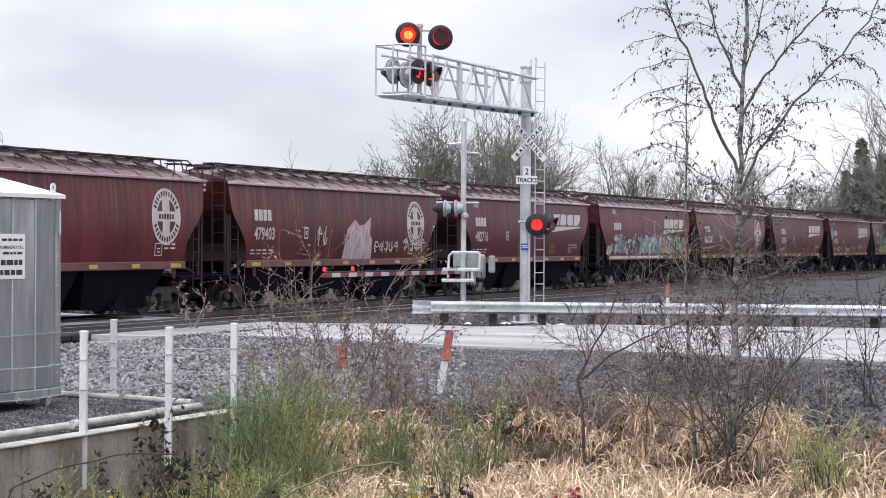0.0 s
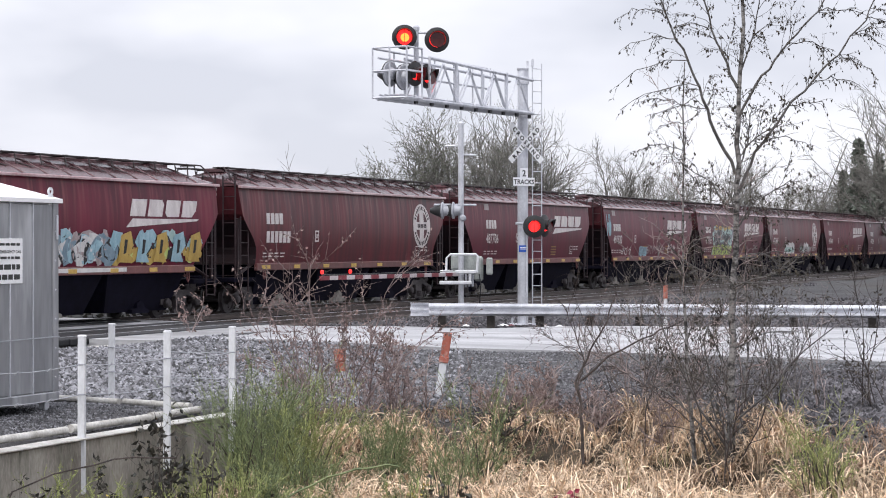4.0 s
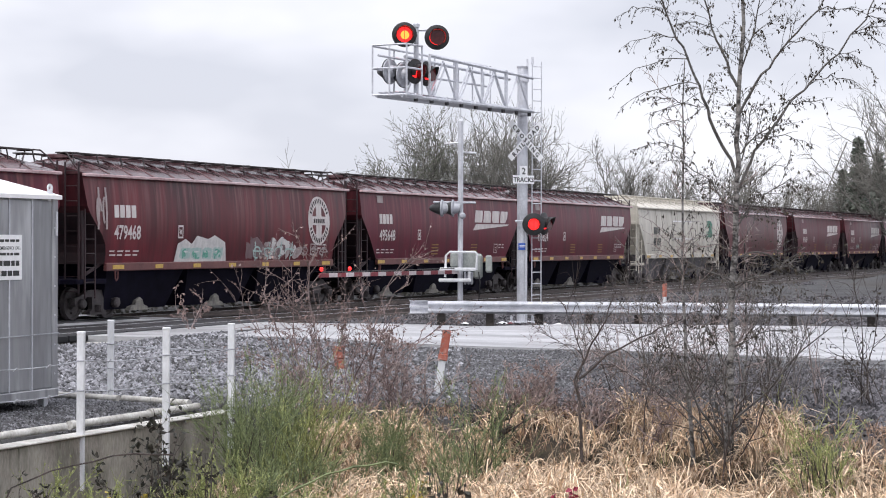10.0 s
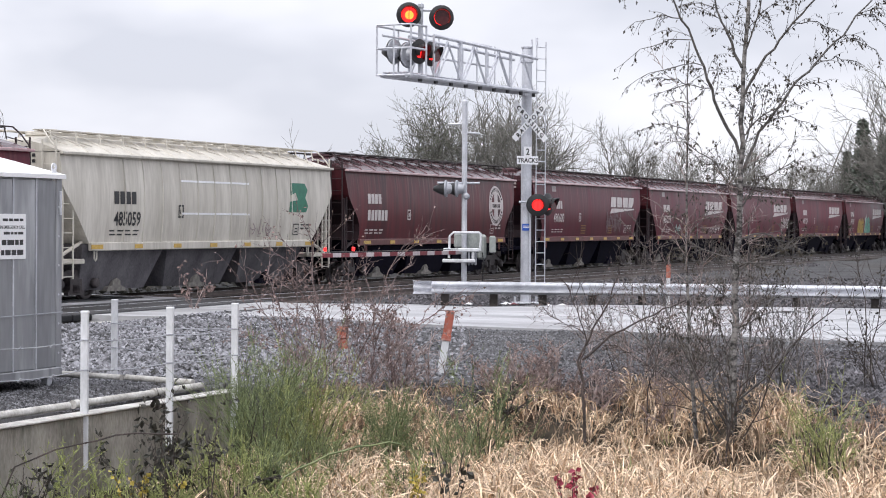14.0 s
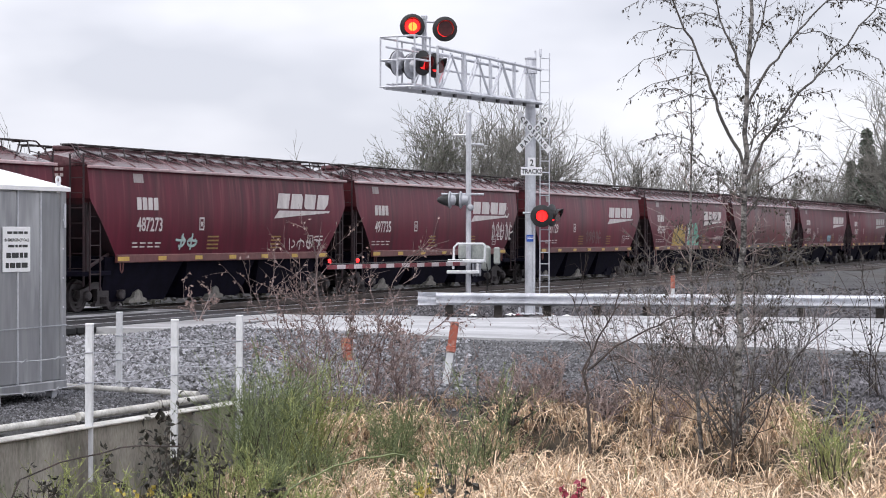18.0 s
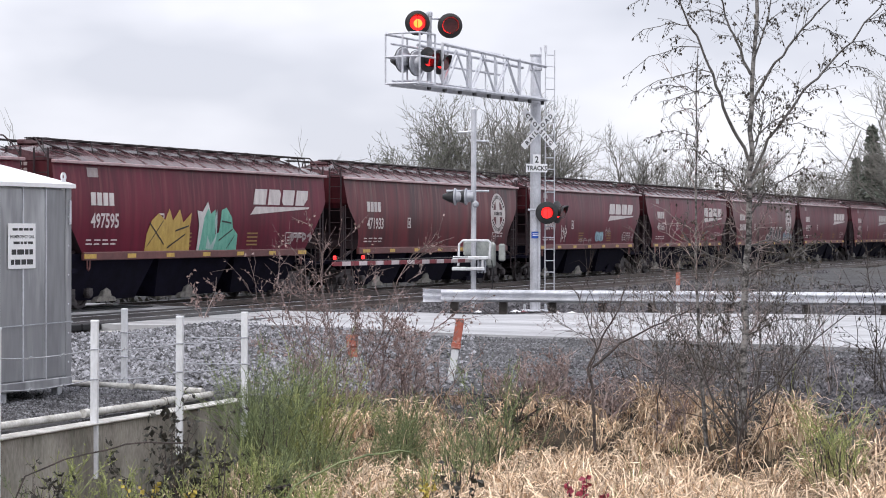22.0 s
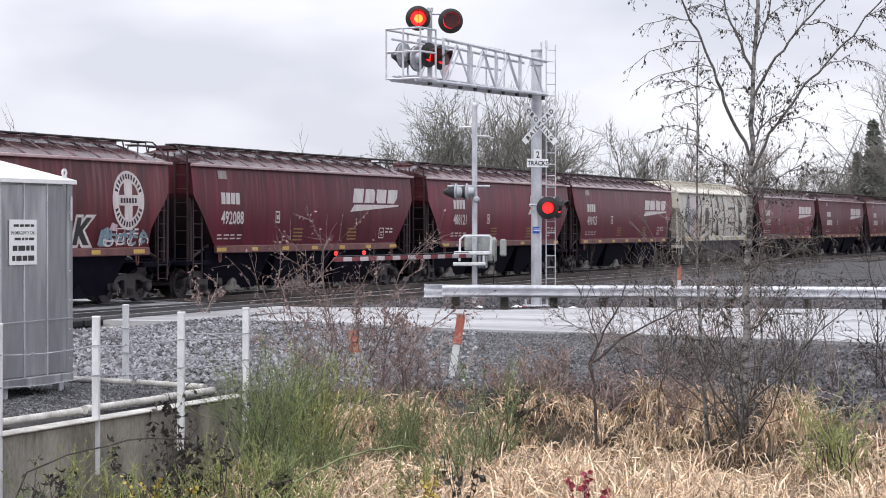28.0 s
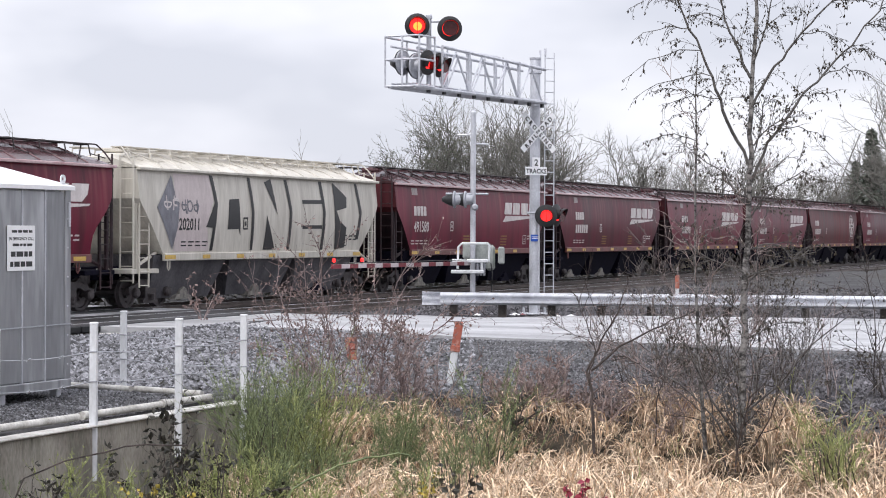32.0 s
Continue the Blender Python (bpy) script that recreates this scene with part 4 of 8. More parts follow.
GIANT = {   # dark shapes that cut the giant letters out of the white side
    "z_left": ((-7.26, 2.96), (-6.34, 3.93), (-6.17, 3.28), (-5.95, 3.18), (-6.05, 2.41), (-6.29, 1.71)),
    "z_o": ((-4.06, 3.98), (-3.85, 3.98), (-3.64, 3.14), (-3.88, 1.67), (-4.06, 1.67), (-3.94, 2.37), (-4.37, 2.39), (-3.83, 3.14)),
    "o_hole": ((-2.9, 3.26), (-2.26, 3.29), (-2.16, 2.14), (-2.3, 2.34), (-3.01, 2.32)),
    "o_n": ((-1.62, 3.98), (-1.44, 3.98), (-1.27, 2.89), (-1.29, 1.67), (-1.46, 1.67), (-1.44, 2.89)),
    "n_top": ((-0.02, 3.98), (0.33, 2.81), (-0.49, 3.85)), "n_foot": ((-0.41, 2.8), (0.24, 1.68), (-0.57, 1.68)),
    "n_e": ((0.91, 3.98), (1.12, 3.98), (1.39, 2.92), (1.27, 1.67), (1.08, 1.67), (1.2, 2.92)),
    "e_top": ((2.15, 3.33), (3.63, 3.35), (3.63, 3.22), (2.15, 3.2)), "e_low": ((2.15, 2.48), (3.63, 2.49), (3.63, 2.37), (2.15, 2.36)),
    "e_r": ((3.47, 3.98), (3.7, 3.98), (3.9, 2.94), (3.79, 1.65), (3.59, 1.65), (3.7, 2.94)),
    "r_hole": ((4.55, 3.98), (5.61, 3.48), (5.56, 3.11), (4.78, 3.0), (5.02, 2.65), (5.56, 2.42), (5.49, 1.72), (4.71, 1.66)),
    "r_end": ((6.33, 3.98), (6.53, 3.98), (6.82, 2.97), (6.57, 2.0), (6.33, 2.0), (6.62, 2.86)),
}


def cut_in_rows(outline):
    """Split a painted outline at several heights, so that it lies on the curved side."""
    bm = bmesh.new()
    vs = [bm.verts.new((x, 0, z)) for x, z in outline]
    bm.faces.new(vs)
    for z in (1.9, 2.2, 2.5, 2.8, 3.1, 3.4, 3.7):
        bmesh.ops.bisect_plane(bm, geom=bm.verts[:] + bm.edges[:] + bm.faces[:], plane_co=(0, 0, z), plane_no=(0, 0, 1))
    bmesh.ops.triangulate(bm, faces=bm.faces[:])
    bm.verts.index_update()
    b = Buf().add([(v.co.x, -side_y(v.co.z) - 0.014, v.co.z) for v in bm.verts], [[v.index for v in f.verts] for f in bm.faces])
    bm.free()
    return b


def paint_extra(car, kind, extra, h):
    rng = random.Random(len(extra) * 7 + ord(extra[0]))
    if extra == "pink":
        part("graffiti_fill", cut_in_rows([(-0.24, 1.62), (0.05, 2.67), (0.72, 3.03), (1.15, 2.8), (1.5, 2.86), (2.1, 3.14), (2.0, 2.5), (2.22, 2.3), (2.22, 1.62)]), SPRAY["pink"], car)
        scrawl(car, rng, 0.3, 2.0, 1.7, 2.8, 9, SPRAY["chrome"])
        scrawl(car, rng, 2.4, 4.6, 1.85, 2.25, 16, WHITE_PAINT)
        scrawl(car, rng, 5.0, 7.2, 1.9, 2.4, 14, WHITE_PAINT)
        scrawl(car, rng, -2.4, -1.5, 2.1, 2.75, 8, WHITE_PAINT)
    elif extra == "mural":
        shards(car, rng, -7.0, -5.5, 1.55, 2.35, 16, [SPRAY["chrome"], SPRAY["rust"], BLACK])
        shards(car, rng, -5.6, -1.9, 1.55, 2.72, 40, [SPRAY["grey"], BLACK, SPRAY["chrome"], SPRAY["slate"], BLACK])
        shards(car, rng, -2.0, 2.2, 1.55, 2.75, 42, [SPRAY["slate"], SPRAY["sky"], SPRAY["chrome"], SPRAY["slate"], SPRAY["rust"], BLACK])
        shards(car, rng, 2.0, 7.2, 1.95, 2.75, 20, [SPRAY["sky"], SPRAY["teal"], SPRAY["sky"], BLACK])
        shards(car, rng, 2.0, 7.2, 1.58, 2.3, 26, [SPRAY["gold"], SPRAY["lime"], SPRAY["gold"], BLACK])
        for k in range(5):
            x = 2.35 + k * 1.0
            part("graffiti_letter", cut_in_rows([(x, 1.72), (x + 0.1, 2.5), (x + 0.62, 2.62), (x + 0.8, 2.2), (x + 0.55, 1.95), (x + 0.75, 1.7)]), SPRAY["sky"] if k % 2 else SPRAY["gold"], car).location.y = -0.02
            part("graffiti_stroke", cut_in_rows([(x + 0.28, 1.95), (x + 0.3, 2.38), (x + 0.46, 2.36), (x + 0.42, 1.98)]), BLACK, car).location.y = -0.024
        part("graffiti_band", bars([(-6.6, SILL - 0.13, 9.4, 0.12, 0)]), SPRAY["chrome"], car).location.y = -0.07
    elif extra == "lime":
        shards(car, rng, -4.7, -0.2, 2.0, 3.35, 22, [BLACK, SPRAY["grey"], BLACK, SPRAY["teal"]])
        blob_row(car, rng, -4.6, -0.4, 2.2, 3.28, 5, SPRAY["grey"], BLACK, 0.18)
        blob_row(car, rng, -4.8, -0.3, 1.46, 2.25, 5, SPRAY["lime"], BLACK, 0.0)
        scrawl(car, rng, -4.6, -0.3, 3.1, 3.35, 12, SPRAY["gold"], 0.05)
        part("graffiti_fill", bars([(-4.95, 1.62, 0.7, 0.35, 0.1), (-4.6, 2.9, 0.4, 0.4, 0.1)]), SPRAY["teal"], car)
        part("graffiti_tag", bars([(-0.35, 2.45, 0.55, 0.32, 0.1)]), WHITE_PAINT, car)
    elif extra == "teal":
        part("graffiti_fill", cut_in_rows([(-3.6, 1.6), (-3.45, 2.15), (-3.0, 2.3), (-2.6, 2.15), (-2.3, 2.4), (-1.6, 2.3), (-1.2, 2.42), (-0.5, 2.2), (-0.35, 1.6)]), SPRAY["chrome"], car)
        blob_row(car, rng, -3.3, -0.6, 1.66, 2.05, 4, SPRAY["teal"], SPRAY["green"], 0.15)
        shards(car, rng, 1.0, 4.7, 1.58, 2.5, 22, [SPRAY["rust"], SPRAY["ghost"], SPRAY["chrome"], SPRAY["ghost"]])
        scrawl(car, rng, 1.3, 4.4, 1.6, 2.2, 14, SPRAY["teal"])
        scrawl(car, rng, 4.8, 7.0, 1.7, 2.1, 10, SPRAY["rust"])
        scrawl(car, rng, -8.0, -7.4, 2.6, 3.7, 8, SPRAY["rust"], 0.06)
    elif extra == "flames":
        fire = [(-3.55, 1.6), (-3.5, 2.1), (-3.25, 2.5), (-2.85, 2.72), (-2.5, 2.52), (-2.25, 2.86), (-2.05, 2.5), (-1.65, 2.84), (-1.45, 2.45), (-0.95, 2.75), (-1.05, 2.3), (-0.98, 1.6)]
        ice = [(-0.55, 1.6), (-0.5, 2.4), (-0.62, 2.82), (-0.3, 2.78), (0.05, 3.1), (0.2, 2.72), (0.5, 2.86), (0.52, 2.1), (0.75, 2.15), (0.9, 2.85), (1.2, 2.92), (1.55, 2.62), (1.62, 2.3), (1.95, 2.1), (1.95, 1.6)]
        part("graffiti_fill", cut_in_rows(fire), SPRAY["gold"], car)
        part("graffiti_fill", cut_in_rows(ice), SPRAY["green"], car)
        part("graffiti_outline", cut_in_rows([(-0.55, 1.6), (-0.5, 2.4), (-0.62, 2.82), (-0.3, 2.78), (0.05, 3.1), (0.2, 2.72), (0.05, 2.9), (-0.2, 2.6), (-0.3, 2.2), (-0.42, 1.6)]), SPRAY["chrome"], car).location.y = -0.006
        part("graffiti_outline", cut_in_rows([(0.45, 2.5), (0.6, 2.9), (0.62, 2.1), (0.3, 1.75), (0.05, 2.05), (0.0, 1.66), (0.45, 1.62), (0.6, 1.95)]), SPRAY["teal"], car).location.y = -0.006
        for x0, z0, x1, z1 in ((-3.45, 1.75, -2.6, 2.5), (-3.4, 2.45, -2.5, 1.8), (-2.3, 1.7, -1.3, 2.1), (-1.9, 2.2, -1.1, 2.35), (0.75, 1.9, 1.6, 2.25), (0.9, 2.5, 1.5, 2.45), (1.3, 1.65, 1.75, 2.05)):
            part("graffiti_stroke", cut_in_rows([(x0, z0 - 0.025), (x0 + 0.01, z0 + 0.025), (x1, z1 + 0.025), (x1 - 0.01, z1 - 0.025)]), BLACK, car).location.y = -0.008
        scrawl(car, rng, 5.5, 7.2, 1.85, 2.15, 12, SPRAY["rust"], 0.05)
    elif extra == "black":
        for paint, fat, lift in ((WHITE_PAINT, 0.125, 0.014), (BLACK, 0.045, 0.020)):   # fat white outline under black letters
            ob = letters("P l A K", 0.98, Matrix.Identity(4), "graffiti_letters", paint, car, 0, fat, "LEFT")
            for v in ob.data.vertices:
                v.co.x, v.co.y = 0.95 + v.co.x * 1.12 + v.co.y * 0.22, max(v.co.y + 1.74, SILL + 0.04)
            wrap(ob.data, lift)
        part("graffiti_outline", cut_in_rows([(-0.1, 1.62), (0.05, 1.98), (0.42, 2.04), (0.45, 2.14), (0.98, 1.86), (0.5, 1.6)]), WHITE_PAINT, car)
        part("graffiti_arrow", cut_in_rows([(0.1, 1.72), (0.5, 1.72), (0.5, 1.64), (0.85, 1.85), (0.5, 2.02), (0.5, 1.92), (0.15, 1.92)]), BLACK, car).location.y = -0.006
        part("graffiti_fill", cut_in_rows([(4.75, 1.65), (4.85, 2.1), (5.15, 2.2), (5.3, 1.95), (5.1, 1.65)]), SPRAY["slate"], car)
        part("graffiti_fill", cut_in_rows([(5.2, 2.1), (5.35, 2.32), (5.65, 2.25), (5.6, 2.08)]), SPRAY["pink"], car)
        scrawl(car, rng, 4.7, 7.3, 1.7, 2.1, 16, SPRAY["slate"], 0.05)
        scrawl(car, rng, 4.9, 7.4, 1.66, 1.95, 12, WHITE_PAINT)
    elif extra == "giant":
        part("graffiti_fill", cut_in_rows([(-6.2, 3.97), (-4.06, 3.98), (-3.9, 3.2), (-4.3, 2.45), (-4.1, 1.66), (-6.2, 1.66)]), SPRAY["blush"], car).location.y = 0.006
        for key in GIANT:
            part("graffiti_gap", cut_in_rows(GIANT[key]), SPRAY["grey"] if key == "z_left" else BLACK, car)
        scrawl(car, rng, -6.9, -5.9, 2.9, 3.3, 8, WHITE_PAINT)
        scrawl(car, rng, -5.9, -4.8, 2.8, 3.2, 10, SPRAY["grey"])
    elif extra == "tag":
        scrawl(car, rng, 5.0, 7.6, 2.0, 2.7, 16, WHITE_PAINT, 0.045)
        smile = Buf()
        ribbon(smile, [(6.85 + 0.24 * math.cos(a), 3.2 + 0.26 * math.sin(a)) for a in (3.3, 3.8, 4.3, 4.8, 5.3, 5.9)], 0.035, 0.018)
        for x in (6.76, 6.94):
            ribbon(smile, [(x, 3.24), (x, 3.38)], 0.03, 0.018)
        part("graffiti_face", smile, WHITE_PAINT, car)
    elif extra == "scrawl":
        scrawl(car, rng, 3.8, 6.4, 1.7, 2.05, 14, WHITE_PAINT)
        scrawl(car, rng, -3.6, -2.2, 1.75, 2.2, 8, SPRAY["teal"], 0.05)
    elif extra == "patch":
        blob_row(car, rng, 0.9, 2.1, 1.72, 2.18, 2, SPRAY["sky"], SPRAY["slate"], 0.1)
        scrawl(car, rng, -4.1, -3.3, 1.75, 2.45, 6, WHITE_PAINT, 0.04)
        scrawl(car, rng, 2.3, 3.2, 1.95, 2.4, 6, SPRAY["rust"], 0.025)
        scrawl(car, rng, 5.0, 7.0, 1.7, 2.1, 12, SPRAY["rust"], 0.03)
        scrawl(car, rng, -1.6, 0.4, 1.62, 1.9, 9, SPRAY["rust"], 0.025)
    elif extra == "faint":
        scrawl(car, rng, -0.6, 1.8, 1.8, 2.4, 15, SPRAY["ghost"], 0.04)
    elif extra == "ghost":
        scrawl(car, rng, 2.2, 4.7, 1.85, 2.75, 15, SPRAY["ghost"], 0.05)
        scrawl(car, rng, 2.3, 4.8, 1.8, 2.6, 12, SPRAY["ghost"], 0.03)
    elif extra == "endtag":
        scrawl(car, rng, -7.9, -7.2, 2.7, 3.7, 9, SPRAY["sky"], 0.06)
        blob_row(car, rng, -2.2, -0.8, 1.62, 2.1, 2, SPRAY["slate"], SPRAY["sky"], 0.2)
        scrawl(car, rng, -5.6, -3.6, 1.7, 2.1, 10, WHITE_PAINT)
        scrawl(car, rng, -1.0, 2.4, 1.75, 2.15, 18, SPRAY["rust"], 0.035)
        scrawl(car, rng, 3.0, 4.6, 1.75, 2.2, 9, WHITE_PAINT, 0.035)
        scrawl(car, rng, 5.2, 6.6, 1.75, 2.05, 9, SPRAY["rust"], 0.03)
    elif extra == "ruled":
        part("rail_strip", bars([(-2.0, 3.4, 4.3, 0.06, 0), (-2.0, 2.42, 4.3, 0.06, 0)]), SIGN_WHITE, car)
        scrawl(car, rng, 2.3, 3.9, 1.75, 2.3, 9, SPRAY["rust"], 0.03)
        for i in range(11):
            x = -5.2 + i * 1.05
            part("side_rib", Buf().path([(x, -side_y(z) - 0.012, z) for z in (1.62, 2.1, 2.6, 3.1, 3.6, 4.0)], 0.022, 5), CAR_CREAM, car)


NUMBER_AT = {"487706": 2.5, "487273": 2.45, "497735": 1.55, "492088": 1.7, "497595": 1.75, "482716": 1.5, "491657": 1.9, "496925": 1.95, "489991": 1.92, "477135": 1.7, "479468": 1.5, "479403": 1.6,
             "491832": 1.4, "487129": 2.2, "495648": 1.55, "495824": 1.9, "488121": 2.5, "486625": 2.2, "491580": 1.6}   # metres from the near end
EMBLEM = (((0, 0), (0.84, 0), (0.84, 0.5), (0, 0.5)), ((0, 0), (0.84, 0), (0.84, 0.38), (0.7, 0.5), (0, 0.5)), ((0, 0.12), (0.14, 0), (0.84, 0), (0.84, 0.5), (0, 0.5)), ((0, 0), (0.62, 0), (0.84, 0.2), (0.84, 0.5), (0, 0.5)))


def mark_car(car, kind, digits, extra):
    h = HALF[kind]
    red = kind in ("swoosh", "round", "circle")
    paint = WHITE_PAINT if red else BLACK
    low = 0.2 if kind == "cream" else 0.0
    x0 = -h + NUMBER_AT.get(digits, 2.6 if kind != "circle" else 1.75)
    if kind in ("swoosh", "round"):
        for i, shape in enumerate(EMBLEM):   # plain slanted blocks in place of the owner's letters
            part("emblem_block", cut_in_rows([(h - 5.15 + i * 0.98 + x + (z - 0.25) * 0.4, 3.05 + z) for x, z in shape]), paint, car)
        part("emblem_wedge", on_side([(h - 5.45, 2.72), (h - 1.35, 2.94), (h - 1.25, 3.0), (h - 5.1, 2.98)]), paint, car)
    elif kind == "circle":
        part("round_emblem", ring(h - 2.35, 2.95, 0.54, 0.84), paint, car, "white round emblem")
        part("emblem_cross", bars([(h - 2.56, 2.40, 0.42, 1.10, 0), (h - 2.90, 2.80, 1.10, 0.30, 0)]), paint, car)
        ink = Buf()
        for k in range(30):   # the lettering in the ring, as plain bars
            if k in (0, 1, 14, 15, 16, 29):
                continue
            a = 2 * math.pi * k / 30
            for q in (-0.055, 0.055):
                for r in (0.61, 0.76):
                    z = 2.95 + r * math.sin(a + q)
                    ink.v.append((h - 2.35 + r * math.cos(a + q), -side_y(z) - 0.017, z))
            o = len(ink.v) - 4
            ink.f.append((o, o + 1, o + 3, o + 2))
        for k in range(6):
            x = h - 2.78 + k * 0.15
            ink.add([(x, -side_y(z) - 0.017, z) for x, z in ((x, 2.87), (x + 0.1, 2.87), (x + 0.1, 3.02), (x, 3.02))], [(0, 1, 2, 3)])
        part("emblem_lettering", ink, CAR_END, car, "dark ring of illegible lettering")
    elif kind == "cream":
        part("emblem", cut_in_rows([(5.1, 2.55), (6.35, 2.55), (6.5, 2.75), (6.3, 3.05), (6.5, 3.3), (6.3, 3.52), (5.25, 3.52), (5.2, 3.1), (5.6, 3.2), (5.75, 2.95), (5.15, 2.9)]), GREEN_LOGO, car)
    if kind != "white":
        part("owner_mark", bars([(x0 + i * 0.31, 2.9 - low, 0.25, 0.36, 0) for i in range(4)]), paint, car)
    if kind == "white":
        number(car, digits, -6.0, 2.3, 0.5, paint)
    elif digits:
        number(car, digits, x0, 2.29 - low, 0.56, paint)
    else:
        part("number_bars", bars([(x0 + i * 0.3, 2.29, 0.23, 0.38, 0) for i in range(6)]), paint, car)
    part("data_lines", bars([(x0 - 0.2 + i * 0.42, 1.92 - j * 0.11, 0.26 + 0.06 * ((i + j) % 2), 0.04, 0) for i in range(4) for j in range(2)]), paint, car)
    part("end_mark", bars([(h - 2.95, 1.78, 0.42, 0.03, 0), (h - 2.95, 2.13, 0.42, 0.03, 0), (h - 2.95, 1.8, 0.035, 0.34, 0), (h - 2.565, 1.8, 0.035, 0.34, 0), (h - 2.82, 1.88, 0.18, 0.035, 0), (h - 2.82, 1.98, 0.18, 0.035, 0), (h - 2.4, 2.1, 0.3, 0.05, 0), (h - 2.0, 2.1, 0.22, 0.05, 0), (h - 2.4, 1.98, 0.24, 0.05, 0), (h - 2.05, 1.98, 0.28, 0.05, 0)]), paint, car)
    part("panel_frame", bars([(x0 + 3.6, 2.32, 0.3, 0.05, 0), (x0 + 3.6, 2.66, 0.3, 0.05, 0), (x0 + 3.6, 2.35, 0.05, 0.32, 0), (x0 + 3.85, 2.35, 0.05, 0.32, 0), (x0 + 3.7, 2.44, 0.1, 0.14, 0)]), paint, car)
    for z, k in ((3.96, 4), (3.80, 6)):   # small bars high on the end wall
        ink = Buf()
        for j in range(k):
            y0 = -0.7 + j * 0.16
            ink.add([(-h - 0.012, y0, z), (-h - 0.012, y0 + 0.115, z), (-h - 0.012, y0 + 0.115, z + 0.09), (-h - 0.012, y0, z + 0.09)], [(0, 1, 2, 3)])
        part("end_lettering", ink, SPRAY["rust"] if red else paint, car)
    if kind in ("swoosh", "round"):
        part("placard", bars([(x0 - 0.1, 3.68, 0.55, 0.26, 0)]), SPRAY["rust"], car)
        for x in (-1.6, 2.6):
            part("yellow_notice", bars([(x, 1.74 + j * 0.12, 0.7, 0.05, 0) for j in range(4)]), NOTICE, car)
    if extra:
        paint_extra(car, kind, extra, h)


TRAIN = []
for n, (kind, far, digits, extra) in enumerate(CARS):
    car = BASE[kind] if kind not in [k[1] for k in TRAIN] else copy_thing(BASE[kind], pose(0, 0, 0))
    TRAIN.append((car, kind, far))
for (car, kind, far), (_, _, digits, extra) in zip(TRAIN, CARS):
    mark_car(car, kind, digits, extra)


# ---- crossing signals ----
ARM = Vector((-0.47, -0.883, 0)).normalized()      # from the mast out over the road
OUT = Vector((0.883, -0.47, 0))                    # along the road, towards traffic that comes from the right
MAST = Vector((2.13, 53.0, 0.06))
UP = Vector((0, 0, 1))


def facing(at, way):
    """A pose at a point whose z axis looks along way, its y axis upright."""
    z = Vector(way).normalized()
    x = UP.cross(z).normalized()
    return Matrix.Translation(at) @ Matrix((x, z.cross(x), z)).transposed().to_4x4()


FLASH_LEAVES = []


def lamp(parent, at, way, lit, back=BLACK, phase=None, size=0.30, core=False):
    """A crossing lamp: round backing plate, hood, lens, and an added leaf that blanks the lens between flashes."""
    m = facing(at, way)
    plate = part("backing_plate", Buf().turned([(0.02, -0.05), (size - 0.03, -0.04), (size, -0.02), (size, 0.0), (size - 0.02, 0.012), (0.02, 0.014)], m, 28), BLACK, parent, "black round backing plate", True)
    part("lamp_housing", Buf().turned([(0.03, -0.26), (0.11, -0.24), (0.16, -0.14), (0.17, -0.05)], m, 18), back, plate, smooth=True)
    hood = Buf()
    wide = 1.0 if core else 0.82
    n, r = 14, 0.2 * wide
    for i in range(n + 1):
        a = radians(-40 + 260 * i / n)
        ln = 0.34 - 0.20 * abs(i / n - 0.5) * 2
        for z, rr in ((0.012, r), (ln, r + 0.012), (ln, r + 0.002), (0.012, r - 0.012)):
            hood.v.append(m @ Vector((rr * math.cos(a), rr * math.sin(a), z)))
    for i in range(n):
        for k in range(3):
            hood.f.append((4 * i + k, 4 * i + 4 + k, 4 * i + 5 + k, 4 * i + 1 + k))
    part("hood", hood, BLACK, plate)
    part("lens", Buf().turned([(0.182 * wide, 0.014), (0.175 * wide, 0.03), (0.12 * wide, 0.048), (0.02, 0.055)], m, 20), LENS_LIT if lit else LENS_DARK, plate, "glowing red lens" if lit else "dark red lens", True)
    if lit and core:
        part("lens_core", Buf().turned([(0.105, 0.05), (0.085, 0.062), (0.01, 0.066)], m @ pose(0.01, -0.01, 0), 14), LENS_CORE, plate)
    # no part of a real lamp: a leaf added to cover the steady glow
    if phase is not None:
        sh = part("shutter", Buf().turned([(0.185, -0.003), (0.185, 0.003)], pose(0, 0, 0), 20), LENS_DARK, plate, "added dark red leaf that blanks the lens between flashes")
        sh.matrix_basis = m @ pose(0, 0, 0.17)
        FLASH_LEAVES.append((sh, m @ pose(0, 0, 0.17), phase))
    return plate


